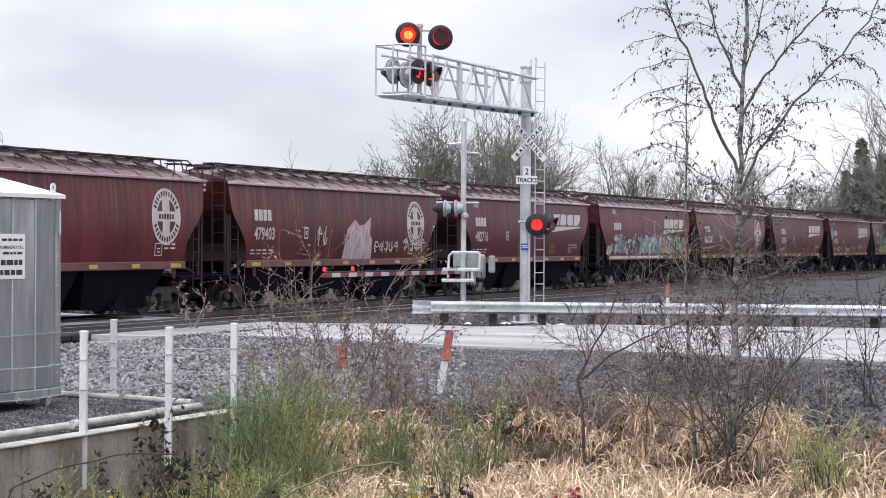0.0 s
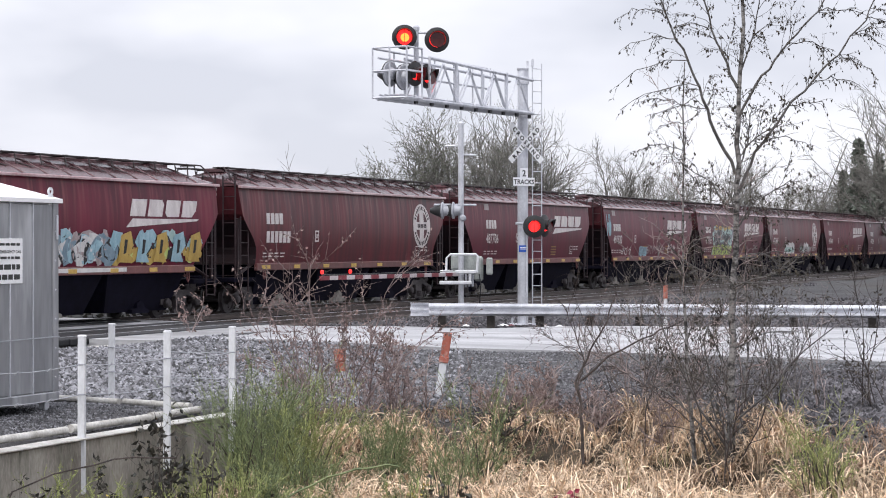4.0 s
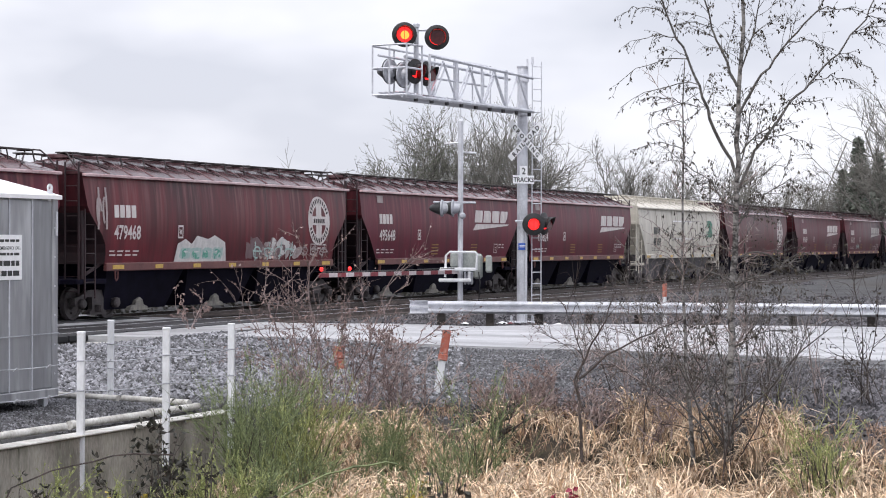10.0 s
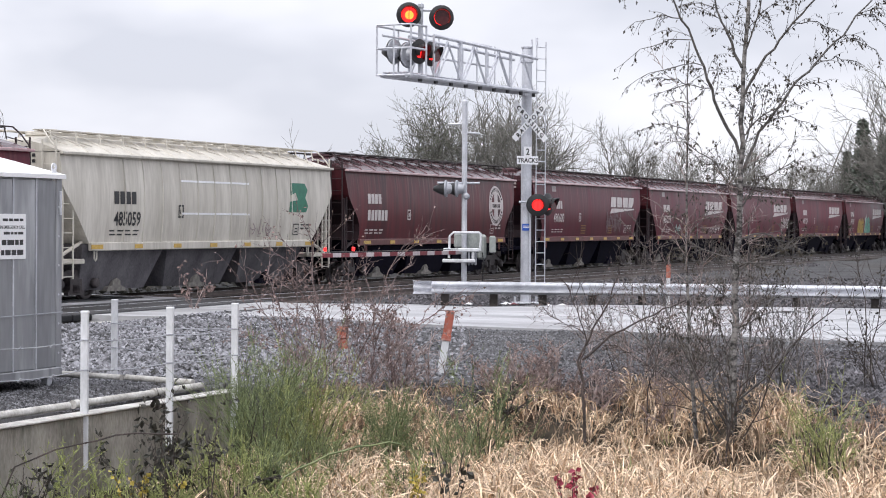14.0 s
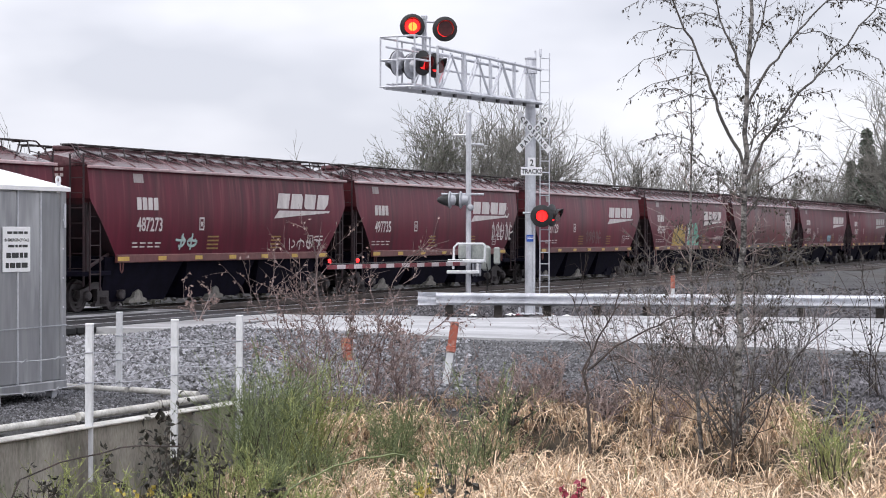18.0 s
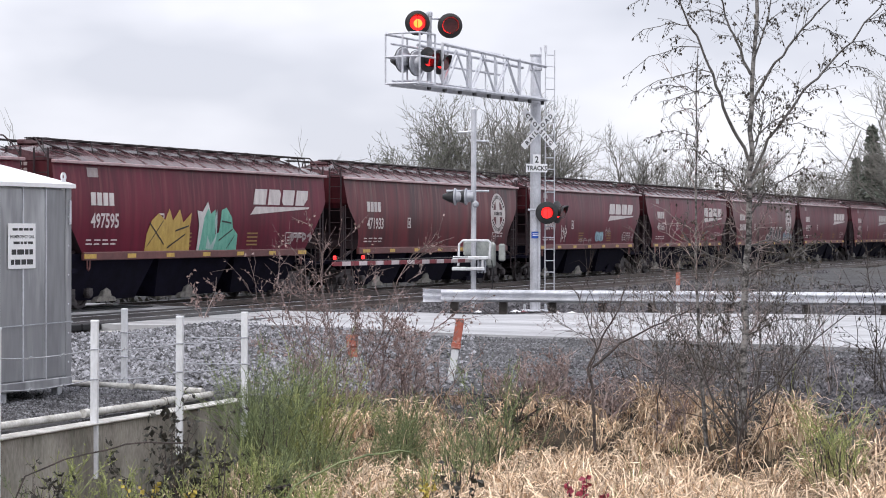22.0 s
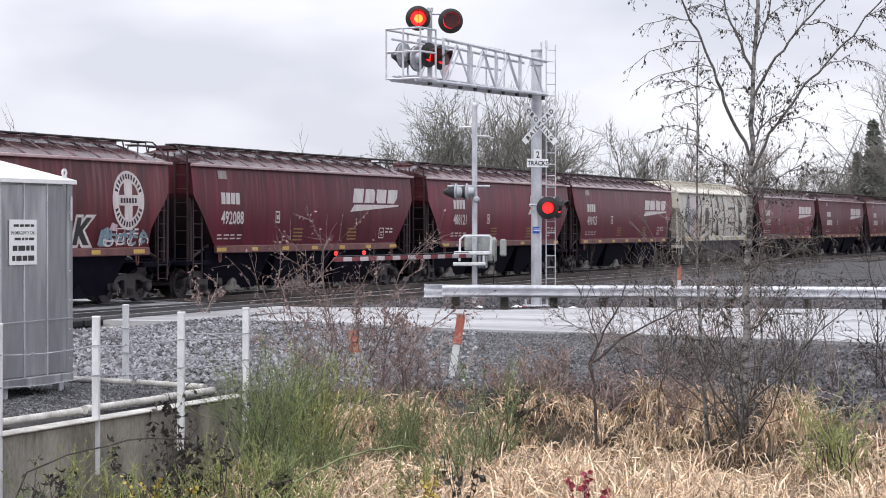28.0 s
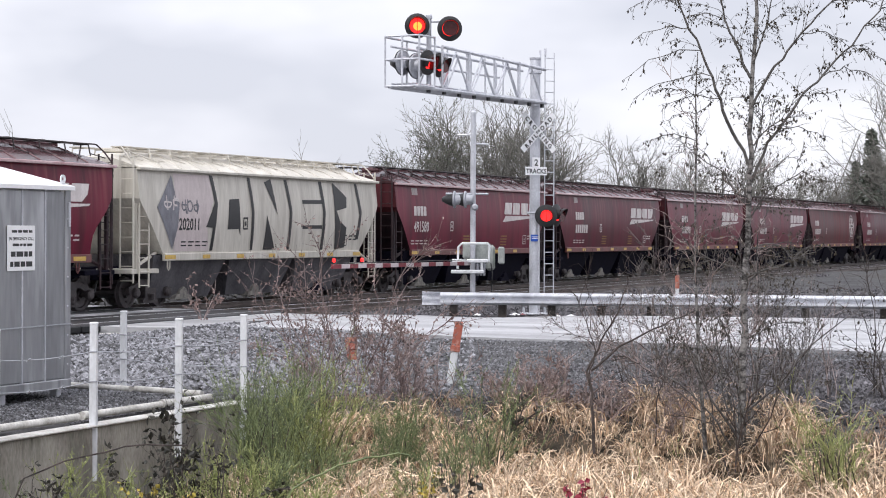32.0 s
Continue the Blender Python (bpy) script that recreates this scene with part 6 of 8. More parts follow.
def fence():
    spots = [(-4.53, 19.55), (-3.86, 21.2), (-3.13, 22.5), (-2.57, 24.15), (-4.36, 26.1)]
    heights = [1.24, 1.24, 1.23, 1.21, 1.17]
    lows = [-0.5, -0.45, -0.35, -0.3, 0.05]
    tops = []
    for (x, y), h, lo in zip(spots, heights, lows):
        g = thing("fence_post", pose(x, y, 0, 0.4, 0.3), "white painted square fence post", "fence post", "white fence posts")
        part("post", Buf().box(-0.04, 0.04, -0.04, 0.04, lo, h, 0.008), POST_WHITE, g)
        part("cap", Buf().box(-0.043, 0.043, -0.043, 0.043, h - 0.015, h + 0.012, 0.006), POST_WHITE, g)
        for z in (h - 0.3, h - 0.62):
            part("wire_clip", Buf().box(-0.046, 0.046, -0.046, -0.036, z - 0.008, z + 0.008, 0.003), LENS_GREY, g)
        tops.append((Vector((x, y - 0.05, 0)), h))
    for i, j in ((0, 1), (1, 2), (2, 3), (3, 4)):
        for dz in (0.3, 0.62):
            (a, ha), (b, hb) = tops[i], tops[j]
            w = thing("fence_wire", pose(0, 0, 0), "thin grey fence wire between white posts", "wire", "fence wires")
            pts = [a.lerp(b, k / 6) + UP * (ha + (hb - ha) * k / 6 - dz - 0.03 * math.sin(math.pi * k / 6)) for k in range(7)]
            part("strand", Buf().path(pts, 0.006, 5), LENS_GREY, w)
            for k in (2, 4):
                part("barb", Buf().tube(pts[k] - Vector((0.02, 0, 0.02)), pts[k] + Vector((0.02, 0, 0.02)), 0.008, n=4), LENS_GREY, w)


def marker_posts():
    g = thing("utility_marker", pose(-0.07, 27.3, ground_z(-0.07, 27.3) - 0.02, 0, 9.0, 0), "leaning white utility marker with a dull orange top", "marker post")
    part("post", Buf().box(-0.05, 0.05, -0.012, 0.012, 0, 0.52, 0.006), POST_WHITE, g)
    part("orange_top", Buf().box(-0.058, 0.058, -0.02, 0.02, 0.49, 0.89, 0.012).box(-0.066, 0.066, -0.03, 0.03, 0.47, 0.56, 0.01), ORANGE, g, "faded orange plastic sleeve")
    g = thing("utility_marker", pose(-1.73, 33.5, ground_z(-1.73, 33.5) - 0.02, 0, -2, 0), "short orange marker half hidden by the shrub", "marker post")
    part("post", Buf().box(-0.08, 0.08, -0.03, 0.03, 0, 0.22, 0.01), ORANGE, g)
    part("orange_top", Buf().box(-0.1, 0.1, -0.05, 0.05, 0.2, 0.42, 0.02), ORANGE, g)
    g = thing("far_marker", pose(5.85, 52.2, 0.0), "white marker post with a red cap behind the guardrail", "marker post")
    part("post", Buf().tube((0, 0, 0), (0, 0, 0.8), 0.05, n=8), POST_WHITE, g)
    part("cap", Buf().tube((0, 0, 0.8), (0, 0, 1.15), 0.06, n=8), ORANGE, g)


signal_cabinet()
retaining_wall()
fence()
marker_posts()


def litter():
    """Scraps at the foot of the signal mast, and a broken block by the road."""
    rng = random.Random(17)
    for i, (x, y, paint, label) in enumerate(((1.55, 51.2, SIGN_WHITE, "scrap of white litter on gravel"), (2.6, 51.0, SIGN_WHITE, "scrap of white litter on gravel"), (1.75, 51.1, RED_STRIPE, "scrap of red litter on gravel"),
                                              (3.0, 51.0, SIGN_WHITE, "scrap of white litter on gravel"), (9.0, 49.6, SIGN_WHITE, "scrap of white litter on gravel"), (0.6, 51.3, SIGN_WHITE, "scrap of white litter on gravel"))):
        b = Buf()
        k = 9
        ringp = [(math.cos(2 * math.pi * j / k) * rng.uniform(0.08, 0.2), math.sin(2 * math.pi * j / k) * rng.uniform(0.06, 0.15)) for j in range(k)]
        b.add([(0, 0, 0.09)] + [(p[0], p[1], rng.uniform(0.0, 0.05)) for p in ringp], [(0, 1 + j, 1 + (j + 1) % k) for j in range(k)])
        g = part("litter", b, paint)
        g.matrix_basis = pose(x, y, max(ground_z(x, y), 0.06) + 0.01, 0, 0, i * 50)
        g.modifiers.new("thickness", "SOLIDIFY").thickness = 0.01
        tagged(g, label, "litter", "scraps by the mast")
    for x, y, turn in ((-7.75, 45.6, 20),):
        g = thing("concrete_block", pose(x, y, ground_z(x, y), 0, 0, turn), "pale broken concrete slab beside the road", "concrete block")
        part("slab", Buf().slab([(-0.42, -0.25), (0.3, -0.3), (0.42, 0.1), (0.15, 0.3), (-0.38, 0.25)], 0.0, 0.14, pose(0, 0, 0)), PIPE_WHITE, g)


litter()


# ---- plants ----
def leaf_mat(name, low, high, each=0.4):
    m = mat(name, low, high, 0.6, 0, 6.0, (1, 1, 1), 0, 30.0, each, 0.3, None, (0.3, 0.7), True)
    return m


STRAW = leaf_mat("dry_straw_grass", (0.37, 0.26, 0.175), (0.90, 0.715, 0.525), 0.6)
BROWN_STRAW = leaf_mat("brown_dead_grass", (0.17, 0.108, 0.078), (0.52, 0.365, 0.26), 0.5)
BROOM_PALE = leaf_mat("yellow_green_broom_stem", (0.15, 0.18, 0.06), (0.42, 0.445, 0.19), 0.5)
OLIVE = leaf_mat("green_grass", (0.14, 0.16, 0.06), (0.42, 0.43, 0.20), 0.5)
BROOM = leaf_mat("broom_stem_green", (0.075, 0.10, 0.048), (0.255, 0.30, 0.145), 0.5)
DEAD_LEAF = leaf_mat("withered_reddish_leaf", (0.15, 0.10, 0.092), (0.37, 0.27, 0.245), 0.4)
BARK_ROSE = mat("reddish_brown_twig", (0.095, 0.071, 0.069), (0.35, 0.27, 0.262), 0.8, 0, 6.0, (1, 1, 1), 0.1, 30.0, 0.2, 0.3, None, (0.35, 0.65), True)
TWIG = mat("brown_shrub_twig", (0.15, 0.115, 0.11), (0.46, 0.375, 0.355), 0.8, 0, 6.0, (1, 1, 1), 0.1, 30.0, 0.2, 0.3, None, (0.35, 0.65), True)
BARK_LIMB = mat("dark_grey_limb_bark", (0.045, 0.041, 0.039), (0.155, 0.146, 0.14), 0.8, 0, 5.0, (1, 1, 1.6), 0.2, 26.0, 0.1)
BARK_MID = mat("grey_brown_sapling_bark", (0.085, 0.074, 0.07), (0.26, 0.232, 0.22), 0.8, 0, 6.0, (1, 1, 1), 0.1, 30.0, 0.2, 0.3, None, (0.35, 0.65), True)
CATKIN = leaf_mat("dark_birch_leaf", (0.035, 0.03, 0.025), (0.10, 0.085, 0.065), 0.35)
BRAMBLE = leaf_mat("dark_bramble_leaf", (0.02, 0.022, 0.018), (0.06, 0.055, 0.045), 0.4)
YELLOW_LEAF = leaf_mat("yellow_leaf", (0.28, 0.22, 0.04), (0.48, 0.39, 0.09), 0.3)
RED_BERRY = leaf_mat("dark_red_leaf", (0.22, 0.028, 0.055), (0.42, 0.07, 0.11), 0.3)
# Distant trees: colours lightened in place of haze.
FAR_TWIG = mat("hazed_far_twigs", (0.12, 0.116, 0.105), (0.29, 0.28, 0.255), 0.85, 0, 0.6, (1, 1, 1), 0, 8.0, 0.25, 0.2, None, (0.35, 0.65), True)
FAR_GREEN = leaf_mat("hazed_grey_green_foliage", (0.09, 0.10, 0.075), (0.22, 0.235, 0.17), 0.35)
CONIFER = leaf_mat("hazed_conifer_needles", (0.065, 0.08, 0.066), (0.165, 0.185, 0.15), 0.3)


def jitter(rng, k):
    return Vector((rng.gauss(0, k), rng.gauss(0, k), rng.gauss(0, k)))


def limb(b, p, d, length, r, rng, bend=0.12, lift=0.0, segs=4, tip=0.25, n=4):
    """A wandering tapered limb; returns its points and directions."""
    pts = [(Vector(p), Vector(d).normalized(), r)]
    step = length / segs
    p, d = Vector(p), Vector(d).normalized()
    for i in range(segs):
        d = (d + jitter(rng, bend) + UP * lift).normalized()
        q = p + d * step
        r1 = r * (1 - (1 - tip) * (i + 1) / segs)
        b.tube(p, q, pts[-1][2], r1, n, False)
        p = q
        pts.append((p, d, r1))
    return pts


def twiggy(b, pts, rng, count, length, r, spread=0.9, lift=0.0, bend=0.18, segs=3, depth=0, lo=0.25, tips=None, n=3):
    """Side shoots along a limb, and shoots on those down to depth."""
    for _ in range(count):
        t = rng.uniform(lo, 1.0) * (len(pts) - 1)
        i = min(int(t), len(pts) - 2)
        f = t - i
        p = pts[i][0].lerp(pts[i + 1][0], f)
        side = jitter(rng, 1.0)
        side -= pts[i][1] * side.dot(pts[i][1])
        d = (pts[i + 1][1] + side.normalized() * rng.uniform(0.4, 1.0) * spread * 1.3).normalized()
        ln = length * rng.uniform(0.5, 1.15)
        sub = limb(b, p, d, ln, min(r, pts[i][2]), rng, bend, lift, segs, 0.35, n)
        if tips is not None:
            tips.append(sub)
        if depth:
            twiggy(b, sub, rng, max(2, count // 2), length * 0.5, r * 0.6, spread, lift, bend, max(2, segs - 1), depth - 1, 0.2, tips, n)


def leaves(b, tips, rng, per, size, hang=0.6, wide=0.55):
    """Small folded leaves near the ends of shoots."""
    for pts in tips:
        for _ in range(per):
            i = rng.randrange(1, len(pts))
            p = pts[i - 1][0].lerp(pts[i][0], rng.random())
            d = (jitter(rng, 0.7) - UP * hang).normalized()
            w = d.cross(jitter(rng, 1.0)).normalized()
            s = size * rng.uniform(0.6, 1.3)
            fold = d.cross(w) * (s * 0.15)
            b.add([p, p + d * s * 0.5 + w * s * wide * 0.5 + fold, p + d * s, p + d * s * 0.5 - w * s * wide * 0.5 + fold], [(0, 1, 2), (0, 2, 3)])


def blades(count, spot, rng, tall, width, droop=0.5, lean=0.35):
    """Grass: each blade a bent tapering strip. spot() gives a foot."""
    b = Buf()
    for _ in range(count):
        x, y, z = spot()
        h = tall * rng.uniform(0.45, 1.15) * (0.75 + 0.55 * noise.noise(Vector((x * 1.1, y * 1.1, 7.0))))
        a = rng.uniform(0, 2 * math.pi)
        d = Vector((math.cos(a), math.sin(a), 0))
        side = Vector((-d.y, d.x, 0)) if rng.random() < 0.4 else Vector((1, 0, 0))
        k = rng.uniform(0.1, 1.0) * lean
        bow = rng.uniform(0.2, 1.0) * droop
        w = width * rng.uniform(0.6, 1.3)
        base = Vector((x, y, z - 0.05))
        vs = []
        for t, ww in ((0.0, 1.0), (0.4, 0.9), (0.75, 0.6)):
            c = base + UP * h * (t - bow * 0.45 * t ** 3) + d * h * (k * t + bow * 0.6 * t ** 2.4)
            vs += [c - side * w * ww / 2, c + side * w * ww / 2]
        vs.append(base + UP * h * (1 - bow * 0.75) + d * h * (k + bow * 0.75))
        b.add(vs, [(0, 1, 3, 2), (2, 3, 5, 4), (4, 5, 6)])
    return b


def seen_x(px, y):
    return (px - 784) / 3514 * y


# the grass that stands in the hollow
def straw_edge(x, y):
    """How far below the rim the dry grass begins."""
    u = x / y * 3514 + 784
    return 0.25 + 0.45 * smooth01(1040, 960, u) + 0.75 * smooth01(1375, 1430, u) + 0.5 * noise.noise(Vector((x * 1.7, y * 1.7, 2.0)))


def tufts(count, spot, rng, per, tall, width, size=0.13, curl=1.0):
    """Tussocks: blades that fan out from a common foot and hang over."""
    b = Buf()
    for _ in range(count):
        x, y, z = spot()
        grow = rng.uniform(0.65, 1.2) * (1 - 0.35 * smooth01(20.5, 23.5, y)) * (1 + 0.35 * noise.noise(Vector((x * 0.8, y * 0.8, 7.0))))
        for _ in range(rng.randint(per // 2, per * 3 // 2)):
            a, k = rng.uniform(0, 2 * math.pi), rng.random()
            d = Vector((math.cos(a), math.sin(a), 0))
            h = tall * grow * rng.uniform(0.5, 1.2)
            bow = curl * rng.uniform(0.35, 1.35)
            side = (Vector((-d.y, d.x, 0)) + jitter(rng, 0.5)).normalized()
            w = width * rng.uniform(0.5, 1.35)
            base = Vector((x, y, z - 0.04)) + d * size * grow * k
            twist = jitter(rng, 0.06) * h
            vs = []
            for t, ww in ((0.0, 0.8), (0.3, 1.0), (0.55, 0.9), (0.8, 0.65)):
                c = base + UP * h * (t - bow * 0.62 * t ** 3) + d * h * (0.22 * k * t + bow * 0.5 * t ** 2.2) + twist * t * t
                vs += [c - side * w * ww / 2, c + side * w * ww / 2]
            vs.append(base + UP * h * (1 - bow * 0.8) + d * h * (0.22 * k + bow * 0.52) + twist)
            b.add(vs, [(0, 1, 3, 2), (2, 3, 5, 4), (4, 5, 7, 6), (6, 7, 8)])
    return b


def meadow():
    rng = random.Random(11)

    def tan_spot(loose=0.0, edge=1.0):
        while True:
            y = 15.5 + 10.0 * rng.random() ** 0.8
            x = rng.uniform(-3.2, 8.2)
            e, k = rim_distance(x, y)
            clump = noise.noise(Vector((x * 1.3, y * 1.3, 3.0)))
            green = smooth01(-0.9, -2.2, x / y * 23)
            if e < straw_edge(x, y) * edge or rng.random() > 0.50 + 2.0 * clump + loose or rng.random() < green * 0.88:
                continue
            if abs(x / y - 0.1435) < 0.014 and y > 21.2 and rng.random() > 0.4:   # thin round the birch
                continue
            return x, y, ground_z(x, y)
    tagged(part("dry_grass", tufts(1900, tan_spot, rng, 16, 0.70, 0.0150, 0.14, 1.25), STRAW), "tussocks of straw-coloured dead grass", "grass", kind="stuff")
    tagged(part("brown_grass", tufts(1700, lambda: tan_spot(0.5, 0.3), rng, 12, 0.42, 0.011, 0.18, 1.3), BROWN_STRAW), "matted brown dead grass between tussocks", "grass", kind="stuff")
    tagged(part("grass_stalks", tufts(110, tan_spot, rng, 2, 0.95, 0.011, 0.05, 0.3), STRAW), "long pale dead grass stalks", "grass", kind="stuff")

    def green_spot():
        while True:
            y = 16.5 + 9.0 * rng.random()
            x = rng.uniform(-5.6, 1.2)
            e, k = rim_distance(x, y)
            if e > 0.35 and rng.random() < 0.5 + noise.noise(Vector((x, y, 9.0))) * 0.9 and rng.random() < smooth01(1.2, -1.5, x / y * 23) + 0.08:
                return x, y, ground_z(x, y)
    tagged(part("green_grass", tufts(230, green_spot, rng, 8, 0.40, 0.012, 0.18, 1.0), OLIVE), "rough olive-green grass", "grass", kind="stuff")
    tagged(part("bramble_runners", tufts(230, green_spot, rng, 5, 0.55, 0.011, 0.14, 0.9), BRAMBLE), "dark dead stems under the green bushes", "brush", kind="stuff")
    tagged(part("yellow_green_tufts", tufts(70, lambda: tan_spot(0.2), rng, 6, 0.55, 0.011, 0.08, 0.5), OLIVE), "thin green blades among the straw", "grass", kind="stuff")


def broom_bush(px, y, wide, tall, stems, label, seed, paint=None):
    """An upright bush of many thin green rods that fan out and split."""
    rng = random.Random(seed)
    x = seen_x(px, y)
    g = thing("broom_bush", pose(x, y, ground_z(x, y) - 0.03), label, "bush", "green broom bushes")
    rods, wood, tips, fine = Buf(), Buf(), [], []
    for _ in range(7):
        pts = limb(wood, (rng.gauss(0, 0.06), rng.gauss(0, 0.06), 0), (rng.gauss(0, 0.75) * wide / tall, rng.gauss(0, 0.4) * wide / tall, 1), tall * 0.55, 0.012, rng, 0.15, 0.05, 4, 0.4, 5)
        tips.append(pts)
    for _ in range(stems):
        src = rng.choice(tips)
        i = rng.randrange(0, len(src))
        p = src[i][0] + jitter(rng, 0.02 + wide * 0.05)
        d = Vector((rng.gauss(0, 0.3) + p.x * 0.7 / max(wide, 0.2), rng.gauss(0, 0.3), 1))
        sub = limb(rods, p, d, tall * rng.uniform(0.25, 0.62), 0.0046, rng, 0.14, 0.04, 4, 0.35, 3)
        for _ in range(8):
            k = rng.randrange(1, len(sub))
            fine.append(limb(rods, sub[k][0].lerp(sub[k - 1][0], rng.random()), sub[k][1] + jitter(rng, 0.42), tall * rng.uniform(0.08, 0.24), 0.0030, rng, 0.14, 0.06, 3, 0.4, 3))
    lv = Buf()
    leaves(lv, fine, rng, 3, 0.026, -0.3, 0.45)
    tagged(part("leafage", lv, paint or BROOM, g), kind="stuff")
    tagged(part("woody_base", wood, BARK_DARK, g), kind="stuff")
    tagged(part("foliage", rods, paint or BROOM, g, "thin upright green rods"), kind="stuff")
    return g


def bare_shrub(name, px, y, z, wide, tall, stems, twigs, leaf, label, seed, bark=None, leaf_paint=None, lift=0.02, r=0.018, lean=0.0, per=3, leaf_size=0.035):
    rng = random.Random(seed)
    x = seen_x(px, y)
    g = thing(name, pose(x, y, z), label, "shrub")
    b, tips = Buf(), []
    for _ in range(stems):
        rod = Buf()
        d = Vector((rng.gauss(lean, wide / tall * 0.55), rng.gauss(0, wide / tall * 0.45), 1))
        pts = limb(Buf(), (rng.gauss(0, wide * 0.12), rng.gauss(0, wide * 0.12), 0), d, tall * rng.uniform(0.65, 1.08), r * rng.uniform(0.6, 1.1), rng, 0.14, lift, 6, 0.3, 4)
        part("stem", rod.path([q[0] for q in pts], [q[2] for q in pts], 5), bark or TWIG, g)
        tips.append(pts)
        twiggy(b, pts, rng, twigs, tall * 0.27, r * 0.5, 0.9, 0.02, 0.22, 3, 1, 0.2, tips)
    tagged(part("branchwork", b, bark or TWIG, g), kind="stuff")
    if leaf:
        lv = Buf()
        leaves(lv, tips, rng, per, leaf_size, 0.4, 0.6)
        tagged(part("foliage", lv, leaf_paint or DEAD_LEAF, g), kind="stuff")
    return g


def birch():
    """A young birch: leaning trunk, steep limbs, drooping ends with a few dark leaves still on."""
    rng = random.Random(21)
    g = thing("birch_tree", pose(3.244, 22.6, -0.386) @ Matrix.Scale(0.824, 4), "young bare birch with a few dark withered leaves", "tree")
    wood, fine, pale, tips = Buf(), Buf(), Buf(), []

    def spine(pts, r0, r1, buf=wood, n=7):
        out = []
        pts = [Vector(p) for p in pts]
        fine_pts = []
        for a, c in zip(pts, pts[1:]):
            for k in range(4):
                fine_pts.append(a.lerp(c, k / 4) + jitter(rng, 0.012))
        fine_pts.append(pts[-1])
        m = len(fine_pts) - 1
        for i in range(m):
            ra, rb = r0 + (r1 - r0) * i / m, r0 + (r1 - r0) * (i + 1) / m
            buf.tube(fine_pts[i], fine_pts[i + 1], ra, rb, n, False)
            out.append((fine_pts[i], (fine_pts[i + 1] - fine_pts[i]).normalized(), ra))
        out.append((fine_pts[-1], out[-1][1], r1))
        return out
    trunk = spine([(0, 0, -0.1), (0.05, 0, 1.2), (0.07, 0.02, 2.4), (0.12, 0, 3.7), (0.14, 0, 4.85), (0.22, 0.05, 6.2), (0.3, 0, 7.6)], 0.058, 0.02)
    limbs = []
    for way, r0, r1 in (
            ([(0.10, 0, 4.15), (-0.2, -0.1, 4.70), (-0.42, -0.2, 5.29), (-0.65, -0.25, 5.80), (-0.96, -0.3, 6.46), (-1.12, -0.3, 7.0)], 0.0250, 0.0095),
            ([(0.14, 0, 5.30), (-0.06, 0.1, 5.78), (-0.2, 0.2, 6.15), (-0.36, 0.25, 6.85)], 0.0210, 0.0095),
            ([(0.10, 0, 3.80), (0.40, 0.1, 4.43), (0.79, 0.15, 4.98), (1.18, 0.2, 5.4), (1.57, 0.25, 5.8), (1.96, 0.3, 6.3), (2.2, 0.3, 6.8)], 0.0225, 0.0085),
            ([(0.14, 0, 4.92), (0.44, -0.15, 5.45), (0.79, -0.3, 5.91), (1.18, -0.4, 6.34), (1.45, -0.4, 6.8)], 0.0200, 0.0085),
            ([(0.12, 0, 4.1), (0.3, 0.2, 4.6), (0.40, 0.3, 5.1)], 0.0130, 0.0065),
            ([(0.12, 0, 4.35), (0.36, -0.1, 4.62), (0.72, -0.2, 4.82)], 0.0125, 0.0060),
            ([(0.09, 0, 3.35), (0.38, -0.1, 3.75), (0.85, -0.2, 4.05)], 0.0130, 0.0060),
            ([(0.09, 0, 3.55), (-0.22, 0.1, 4.0), (-0.62, 0.2, 4.3)], 0.0120, 0.0060),
            ([(0.16, 0, 5.5), (0.38, 0.1, 6.1), (0.5, 0.2, 6.9)], 0.0140, 0.0070),
    ):
        arm = Buf()
        limbs.append(spine(way, r0, r1, arm, 6))
        part("limb", arm, BARK_LIMB, g, "slender dark limb", True)
    stem_a, stem_b = Buf(), Buf()
    second = spine([(-0.42, 0.3, -0.1), (-0.52, 0.3, 1.5), (-0.58, 0.3, 3.2), (-0.56, 0.3, 5.7)], 0.036, 0.008, stem_a, 6)
    third = spine([(0.2, 0.5, -0.1), (0.35, 0.5, 1.6), (0.3, 0.4, 3.2)], 0.026, 0.008, stem_b, 5)
    for q in limbs + [second, trunk]:
        twiggy(fine, q, rng, 12, 0.55, 0.0052, 0.9, -0.06, 0.14, 5, 1, 0.5 if q is trunk else 0.2, tips)
    low = [trunk[3:14], second[2:12], third]
    for q in low:   # low shoots
        twiggy(fine, q, rng, 10, 0.8, 0.007, 1.1, 0.03, 0.26, 6, 1, 0.05, tips)
        twiggy(pale, q, rng, 12, 0.85, 0.0075, 1.1, 0.03, 0.28, 6, 1, 0.1, None)
    for _ in range(7):   # crooked stems from the foot
        a = rng.uniform(-0.1, 0.9)
        d = Vector((rng.gauss(0, 0.55), rng.gauss(0, 0.4), rng.uniform(0.8, 1.4)))
        pts = limb(wood if rng.random() < 0.3 else fine, (rng.gauss(0.03, 0.14), rng.gauss(0, 0.1), a), d, rng.uniform(1.2, 2.4), rng.uniform(0.012, 0.024), rng, 0.17, 0.03, 8, 0.25, 5)
        twiggy(fine, pts, rng, 6, 0.55, 0.0065, 0.95, 0.0, 0.25, 4, 1, 0.2, tips if rng.random() < 0.4 else None)
